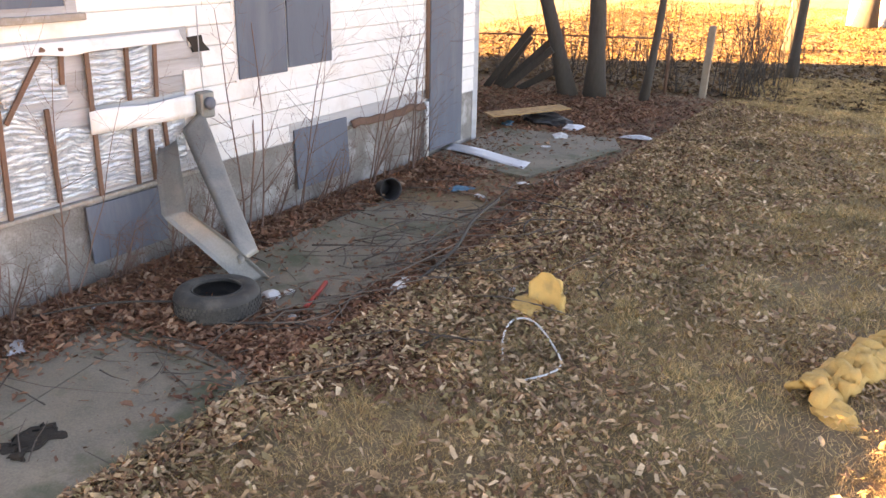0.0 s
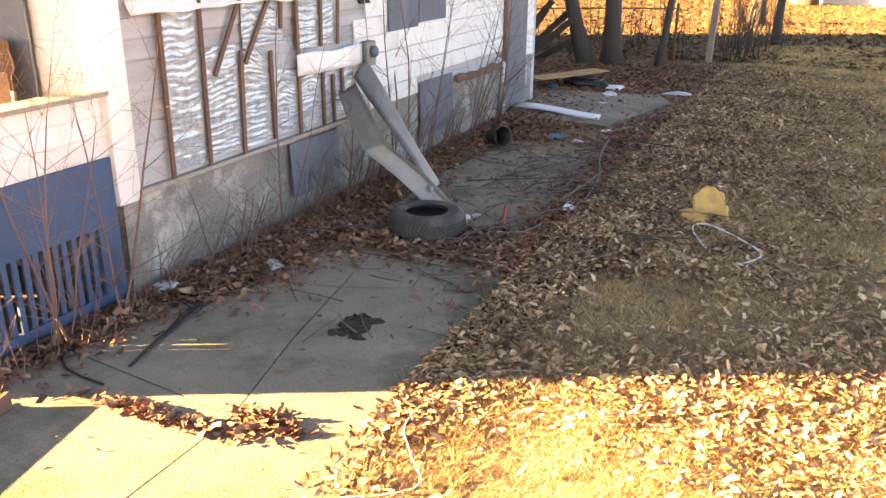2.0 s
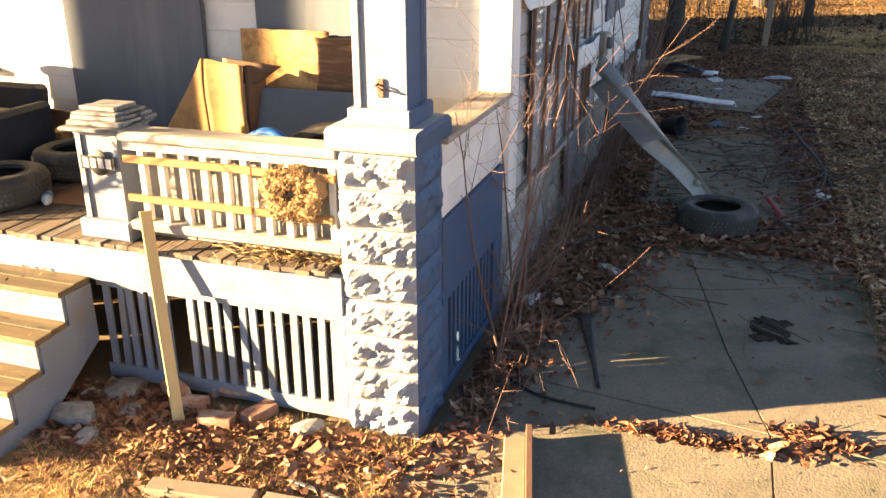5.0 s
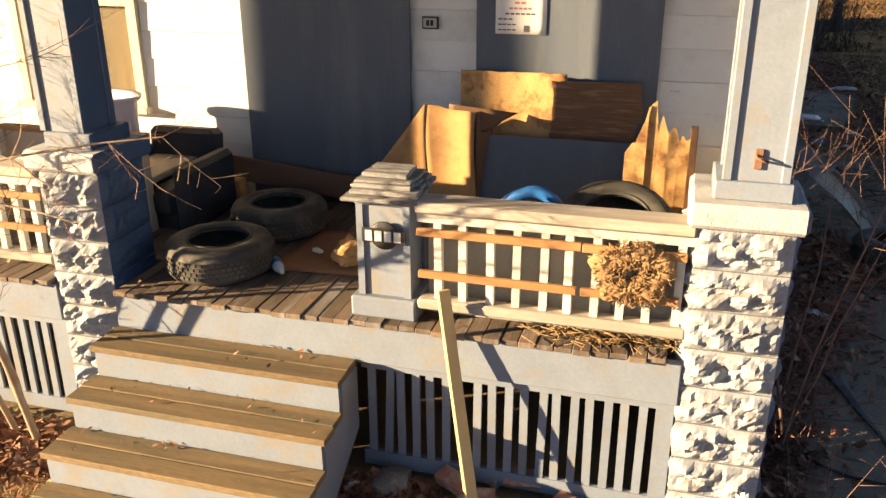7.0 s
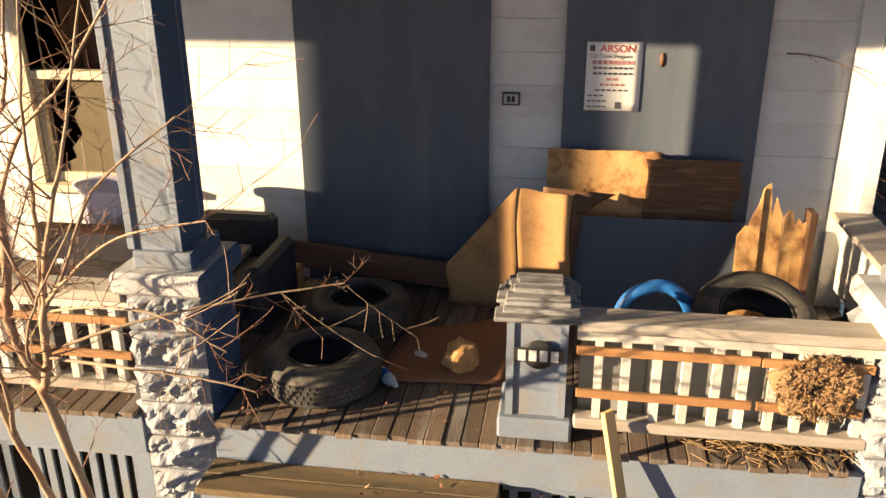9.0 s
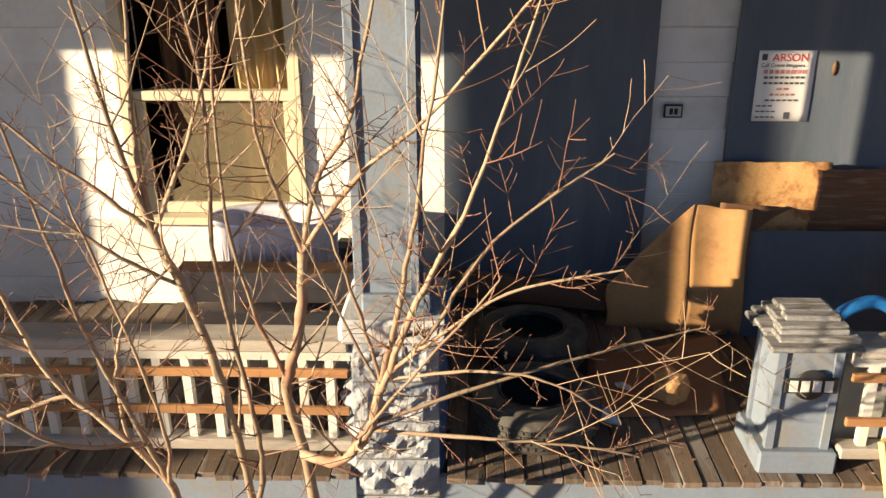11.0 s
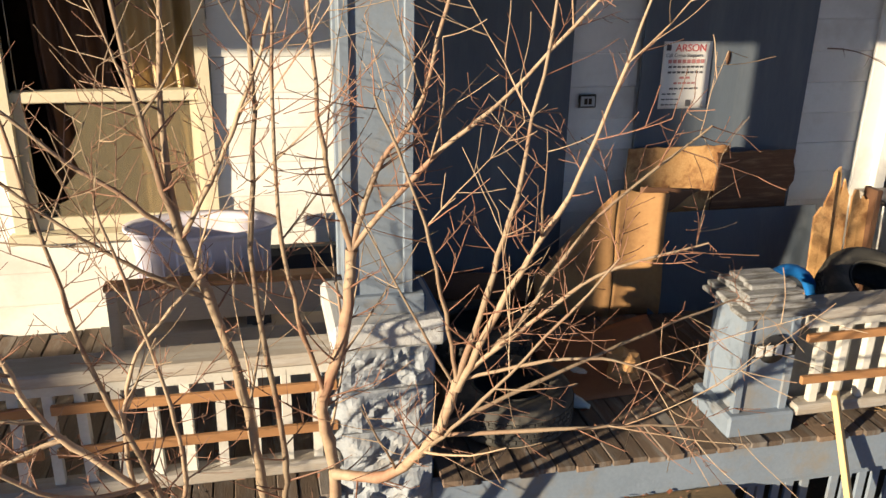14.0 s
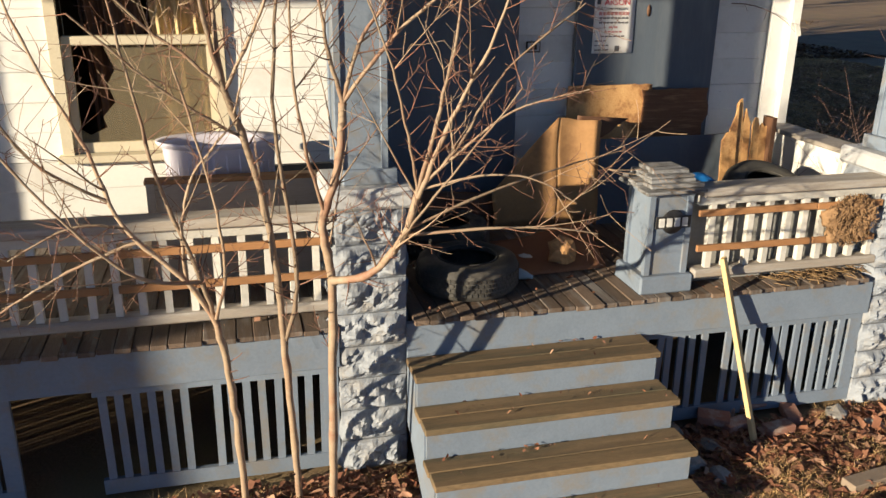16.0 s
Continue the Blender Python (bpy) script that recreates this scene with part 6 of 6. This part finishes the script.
sprout(g, Vector((-0.25, 0.02, 0.06)), Vector((0.9, -0.1, 0.05)).normalized(), 0.6, 0.005, 1, random.Random(2), -1.0)
part("stem", g, REDTWIG, vine)
part("tag", Geo().box(0.24, -0.05, -0.28, 0.28, -0.045, -0.14, m=pose(0, 0, 0, 0, -18, 0)), PAPER, vine, "small white strip")

# ---- yard end: fence, posts, leaning timbers, far garage ----
fence = thing("chainlink_fence", "sagging chain-link fence along the yard end", "fence")
for x in (-9.6, -7.3, -4.85):
    part("post", Geo().tube([(x, 18.25, -0.1), (x + 0.02, 18.25, 1.3)], [0.035, 0.033], 8), BATTEN, fence)
part("top_rail", Geo().tube([(-13.0, 18.25, 0.95), (-9.6, 18.25, 1.0), (-7.3, 18.25, 1.1), (-4.85, 18.25, 1.18)], [0.02] * 4, 6), BATTEN, fence)
g = Geo()
for i in range(110):
    x = -13 + 0.15 * i
    for s in (1, -1):
        x1 = x + s * 0.9
        if -13 < x < -4.9 and -13 < x1 < -4.9:
            g.tube([(x, 18.25, 0.05), (x1, 18.25, 0.98)], [0.0035, 0.0035], 3, cap=False)
part("mesh", g, BATTEN, fence)
solid("fence_post", Geo().box(-0.07, -0.06, -0.1, 0.07, 0.06, 1.5, m=pose(-4.05, 18.3, 0, 0, 2, 0), bevel=0.012), GREYWOOD, "grey weathered wooden post at the yard end", "post")
for i, (x, y, L, rx, ry) in enumerate(((-8.5, 16.9, 1.9, 12, 42), (-8.2, 17.0, 1.6, -5, 46), (-8.0, 16.8, 1.5, 4, 50), (-7.8, 17.1, 1.3, 8, 62), (-8.4, 17.2, 1.4, 0, 35))):
    b = solid("old_timber", Geo().box(-0.07, -0.03, 0, 0.07, 0.03, L, bevel=0.006), BARK, "dark old timber leaning in a heap by the trees", "timber", "leaning timbers")
    b.matrix_basis = pose(x, y, 0.0, rx, ry, 0)
for i, (x, y, h) in enumerate(((-3.5, 20.8, 1.6), (-3.0, 20.6, 1.9), (-2.7, 21.2, 1.5), (-7.0, 18.0, 1.2), (-4.7, 18.6, 1.0), (-9.0, 18.6, 1.4))):
    sapling(x, y, h, 4, 20 + i, "dry brown weed stems at the yard end", (0.05, 0.0), BARK)
stems = Geo()
rf = random.Random(17)
for i in range(150):
    x0 = rf.choice((rf.uniform(-9.4, -4.9), rf.gauss(-3.55, 0.35), rf.uniform(-9.4, -2.5)))
    c = Vector((x0, rf.uniform(18.4, 22.5), 0.0))
    h = rf.uniform(0.6, 2.4)
    d = Vector((rf.gauss(0, 0.18), rf.gauss(0, 0.12), 1.0)) * h
    r = rf.uniform(0.006, 0.017)
    stems.tube([c, c + d * 0.5 + Vector((rf.gauss(0, 0.05), 0, 0)), c + d], [r, r * 0.75, r * 0.3], 4)
    for k in range(rf.randint(1, 4)):
        q = c + d * rf.uniform(0.35, 0.95)
        stems.tube([q, q + Vector((rf.gauss(0, 0.25), rf.gauss(0, 0.1), rf.uniform(0.1, 0.5)))], [r * 0.5, r * 0.2], 3)
solid("brush_stems", stems, BARK, "bare brown brush standing beyond the fence", "brush", kind="stuff")
garage = thing("garage", "white clapboard garage on the far lot", "garage", at=(-3.6, 40, 0))
GW = mat("far_white_wall", (0.75, 0.74, 0.72), (0.66, 0.65, 0.63), 0.7, 1, 20, 0.5, 0.1)
for i in range(13):
    part("siding_board", siding_board(Geo(), "y", 0, 0, 7.5, 0.2 + 0.2 * i, 0.2), GW, garage)
part("wall", Geo().box(0, 0.01, 0, 7.5, 6, 2.9), GW, garage)
part("roof", Geo().add([(-0.3, -0.3, 2.85), (7.8, -0.3, 2.85), (7.8, 3, 4.6), (-0.3, 3, 4.6), (-0.3, 6.3, 2.85), (7.8, 6.3, 2.85)], [(0, 1, 2, 3), (3, 2, 5, 4)]), ROOF, garage)


# ---- grass, leaves ----
def stuff_mesh(name, verts, nv, faces, material, label, category):
    """One object out of many equal small pieces: verts has shape (count, nv, 3)."""
    cnt = len(verts)
    me = bpy.data.meshes.new(name)
    f = np.array(faces)
    allf = (f[None, :, :] + (np.arange(cnt) * nv)[:, None, None]).reshape(-1, f.shape[1])
    me.vertices.add(cnt * nv)
    me.vertices.foreach_set("co", verts.astype(np.float32).ravel())
    me.loops.add(allf.size)
    me.loops.foreach_set("vertex_index", allf.astype(np.int32).ravel())
    me.polygons.add(len(allf))
    me.polygons.foreach_set("loop_start", np.arange(0, allf.size, f.shape[1], dtype=np.int32))
    me.polygons.foreach_set("loop_total", np.full(len(allf), f.shape[1], dtype=np.int32))
    me.materials.append(material)
    me.update(calc_edges=True)
    me.validate()
    return tagged(new(name, me), label, category, "", "stuff")


R = np.random.default_rng(4)


def grass(name, x, y, h0, h1, w, mats, label):
    n = len(x)
    a = R.uniform(0, 2 * np.pi, n)
    h = R.uniform(h0, h1, n)
    lean = R.uniform(0.3, 1.9, n) * h
    b = R.uniform(0, 2 * np.pi, n)
    z = ground_z(x, y)
    v = np.zeros((n, 3, 3))
    w = w * (1 + 0.2 * np.maximum(0, y - 3))
    h = h * (1 + 0.6 * np.clip(patch_noise(x, y, 7.0), -0.6, 1))
    dx, dy = np.cos(a) * w / 2, np.sin(a) * w / 2
    v[:, 0] = np.stack([x - dx, y - dy, z - 0.008], 1)
    v[:, 1] = np.stack([x + dx, y + dy, z - 0.008], 1)
    v[:, 2] = np.stack([x + np.cos(b) * lean, y + np.sin(b) * lean, z + h * 0.8], 1)
    return stuff_mesh(name, v, 3, [(0, 1, 2)], mats, label, "grass")


GRASS = leafy("dead_lawn_grass", [(0.575, 0.376, 0.166), (0.813, 0.540, 0.240), (0.289, 0.241, 0.095), (0.679, 0.436, 0.190), (0.321, 0.180, 0.095), (0.881, 0.616, 0.306), (0.458, 0.255, 0.128)])
N = 950000
x = -3.65 + 10.5 * R.random(N) ** 1.35
y = -3 + 26.0 * R.random(N) ** 1.6
keep = (patch_noise(x, y, 2.1) + R.normal(0, 0.7, N) > -0.7) & (y < 19.0 + 0.5 * (x + 9) + R.normal(0, 0.4, N)) & ((x > -3.3) | (R.random(N) < 0.35)) & ((x > -2.7) | (y < 4.5) | (R.random(N) < 0.4))
grass("grass", x[keep], y[keep], 0.03, 0.08, 0.0040, GRASS, "short dead tan and olive winter grass on the lawn")
TUFT = leafy("straw_lawn_tufts", [(0.323, 0.240, 0.121), (0.388, 0.304, 0.170), (0.235, 0.167, 0.079), (0.352, 0.275, 0.158), (0.200, 0.172, 0.085)])
N, K = 5200, 34
cx = -3.35 + 9.5 * R.random(N) ** 1.3
cy = -3 + 17 * R.random(N) ** 1.7
ok = patch_noise(cx, cy, 1.3) + R.normal(0, 0.35, N) > 0.1
cx, cy = np.repeat(cx[ok], K), np.repeat(cy[ok], K)
spread = R.uniform(0.015, 0.07, ok.sum()).repeat(K)
grass("grass", cx + R.normal(0, 1, len(cx)) * spread, cy + R.normal(0, 1, len(cx)) * spread, 0.05, 0.12, 0.0045, TUFT, "matted pale straw tufts on the lawn")
N = 110000
x = R.uniform(-13, -6.15, N)
y = R.uniform(-2.5, 0.75, N)
keep = (x > -6.9) | (y < 0.7)
keep &= ~((x > -9.7) & (x < -8.15) & (y > -0.3))
grass("grass", x[keep], y[keep], 0.025, 0.08, 0.004, GRASS, "short dead tan winter grass before the porch")
N = 190000
x = R.uniform(-16, 16, N)
y = 17 + 34 * R.random(N) ** 1.5
keep = (y > 19.4 + 0.5 * (x + 9) + R.normal(0, 0.5, N)) & (patch_noise(x, y, 1.9) + R.normal(0, 0.6, N) > -0.5)
x, y = x[keep], y[keep]
grass("tall_grass", x, y, 0.03, 0.13, 0.0035, leafy("straw_coloured_tall_grass", [(0.15, 0.08, 0.024), (0.21, 0.12, 0.036), (0.085, 0.043, 0.015), (0.16, 0.10, 0.036), (0.06, 0.033, 0.015)]), "straw-coloured grass and leaves on the sunlit far lot")


def leaves(name, x, y, z, s0, s1, material, label):
    n = len(x)
    s = s0 + (s1 - s0) * R.random(n) ** 1.5
    a = R.uniform(0, 2 * np.pi, n)
    w = s * R.uniform(0.22, 0.75, n)
    c, d = np.cos(a), np.sin(a)
    t1, t2 = R.normal(0, 0.35, n), R.normal(0, 0.4, n)
    curl = R.uniform(-0.1, 0.5, n)
    loc = np.array([(-0.5, 0.0, 0), (-0.2, -0.5, 1), (0.15, -0.22, 0.7), (0.5, 0.05, 0.3), (0.3, 0.45, 1), (-0.1, 0.3, 0.8)])
    v = np.zeros((n, 6, 3))
    for i, (u, q, k) in enumerate(loc):
        lx, ly = u * s, q * w
        lz = k * curl * s * 0.5 + lx * t1 + ly * t2
        v[:, i] = np.stack([x + lx * c - ly * d, y + lx * d + ly * c, z + np.maximum(lz, -0.012) + 0.012], 1)
    return stuff_mesh(name, v, 6, [(0, 1, 2, 3), (0, 3, 4, 5)], material, label, "leaves")


LEAF = leafy("fallen_brown_leaves", [(0.235, 0.085, 0.043), (0.134, 0.050, 0.028), (0.302, 0.145, 0.081), (0.190, 0.075, 0.043), (0.403, 0.250, 0.162), (0.269, 0.115, 0.057), (0.112, 0.048, 0.030)])
PALELEAF = leafy("faded_lawn_leaves", [(0.422, 0.235, 0.116), (0.575, 0.366, 0.196), (0.219, 0.100, 0.052), (0.779, 0.552, 0.341), (0.339, 0.163, 0.079), (0.144, 0.073, 0.041), (0.406, 0.293, 0.130), (0.271, 0.171, 0.079)])
xs, ys = [], []
for cx, cy, sx, sy, n in ((-5.95, 6.5, 0.18, 2.6, 13000), (-5.6, 9.8, 0.45, 1.2, 6000), (-3.72, 7.2, 0.26, 1.6, 8000), (-4.2, 4.75, 0.8, 0.20, 5500), (-5.7, 3.6, 0.28, 0.45, 3500), (-6.0, 2.3, 0.10, 0.5, 700), (-5.6, 14.5, 1.3, 1.3, 5000), (-3.2, 11.0, 0.6, 1.8, 2500), (-6.0, 1.4, 0.06, 0.4, 250), (-7.0, 0.35, 0.5, 0.25, 900), (-10.2, 0.45, 0.5, 0.18, 1400), (-8.0, 0.5, 0.15, 0.3, 250), (-3.6, 4.7, 0.3, 0.5, 2200), (-4.7, 1.25, 0.25, 0.035, 350), (-4.1, 1.45, 0.12, 0.05, 200), (-6.5, 0.5, 0.2, 0.1, 300), (-3.42, 2.6, 0.10, 0.8, 350), (-3.38, -0.5, 0.10, 1.2, 80), (-4.6, 6.5, 0.7, 1.5, 1500), (-5.75, 5.2, 0.35, 1.2, 5000), (-4.9, 4.6, 0.6, 0.3, 3500), (-3.3, 8.6, 0.5, 1.6, 4500), (-7.2, 15.6, 1.6, 1.4, 7000), (-4.6, 16.2, 1.2, 1.3, 4500), (-7.9, 0.55, 0.3, 0.14, 700)):
    n = int(n * 1.7)
    xs.append(R.normal(cx, sx, n))
    ys.append(R.normal(cy, sy, n))
x, y = np.concatenate(xs), np.concatenate(ys)
ok = (x > -6.1) | (y < 0.72) | (y > 12.3) & (np.hypot(x + 4.74, y - 4.86) > 0.38)
ok &= ~((x > -5.45) & (x < -3.95) & (y > 5.25) & (y < 9.0) & (R.random(len(x)) < 0.78))
ok &= ~((x > -5.5) & (x < -3.6) & (y < 4.25) & (y > 1.6) & (R.random(len(x)) < 0.7))
x, y = x[ok], y[ok]
leaves("leaf_litter", x, y, ground_z(x, y) + R.uniform(0.002, 0.045, len(x)) * R.random(len(x)), 0.025, 0.10, LEAF, "heaped red-brown fallen leaves along the wall and driveway edge")
N = 230000
x = -3.6 + 10 * R.random(N) ** 1.25
y = -3 + 20 * R.random(N) ** 1.4
p_ = patch_noise(x, y, 1.1)
keep = ((p_ + R.normal(0, 0.5, N) > -0.15) | (x < -3.1)) & ((y > 1.7) | (R.random(N) < 0.3))
leaves("lawn_leaves", x[keep], y[keep], ground_z(x[keep], y[keep]) + R.uniform(0.0, 0.03, keep.sum()) + 0.026, 0.024, 0.088, PALELEAF, "faded tan leaves scattered over the lawn")
N = 34000
x = R.uniform(-14, 9, N)
y = 18.4 + 24 * R.random(N) ** 1.4
leaves("far_leaves", x, y, np.full(N, 0.03), 0.07, 0.20, leafy("far_orange_leaves", [(0.17, 0.08, 0.02), (0.07, 0.034, 0.014), (0.22, 0.12, 0.035), (0.045, 0.024, 0.012), (0.13, 0.07, 0.022)]), "orange-brown leaves strewn over the far lot")
N = 900
x = R.uniform(-6.05, -3.5, N)
y = R.uniform(-2, 10, N)
leaves("driveway_leaves", x, y, np.full(N, 0.010), 0.008, 0.032, LEAF, "small leaf bits scattered on the driveway")
N = 260
x = np.concatenate([R.uniform(-9.6, -6.6, N), R.uniform(-14.5, -10.1, N)])
y = np.concatenate([R.uniform(0.78, 2.4, N), R.uniform(0.78, 1.4, N)])
leaves("porch_leaves", x, y, np.full(2 * N, DECK_Z + 0.006), 0.012, 0.05, LEAF, "leaf bits scattered on the porch floor")
sx, sy, sz = [], [], []
for i in range(4):
    k = 26
    sx.append(R.uniform(-9.6, -8.25, k))
    sy.append(0.77 - 0.235 * i - R.random(k) ** 2 * 0.2 - 0.02)
    sz.append(np.full(k, 0.71 - 0.185 * i + 0.002))
leaves("step_leaves", np.concatenate(sx), np.concatenate(sy), np.concatenate(sz), 0.01, 0.035, LEAF, "leaf bits lying on the porch steps")
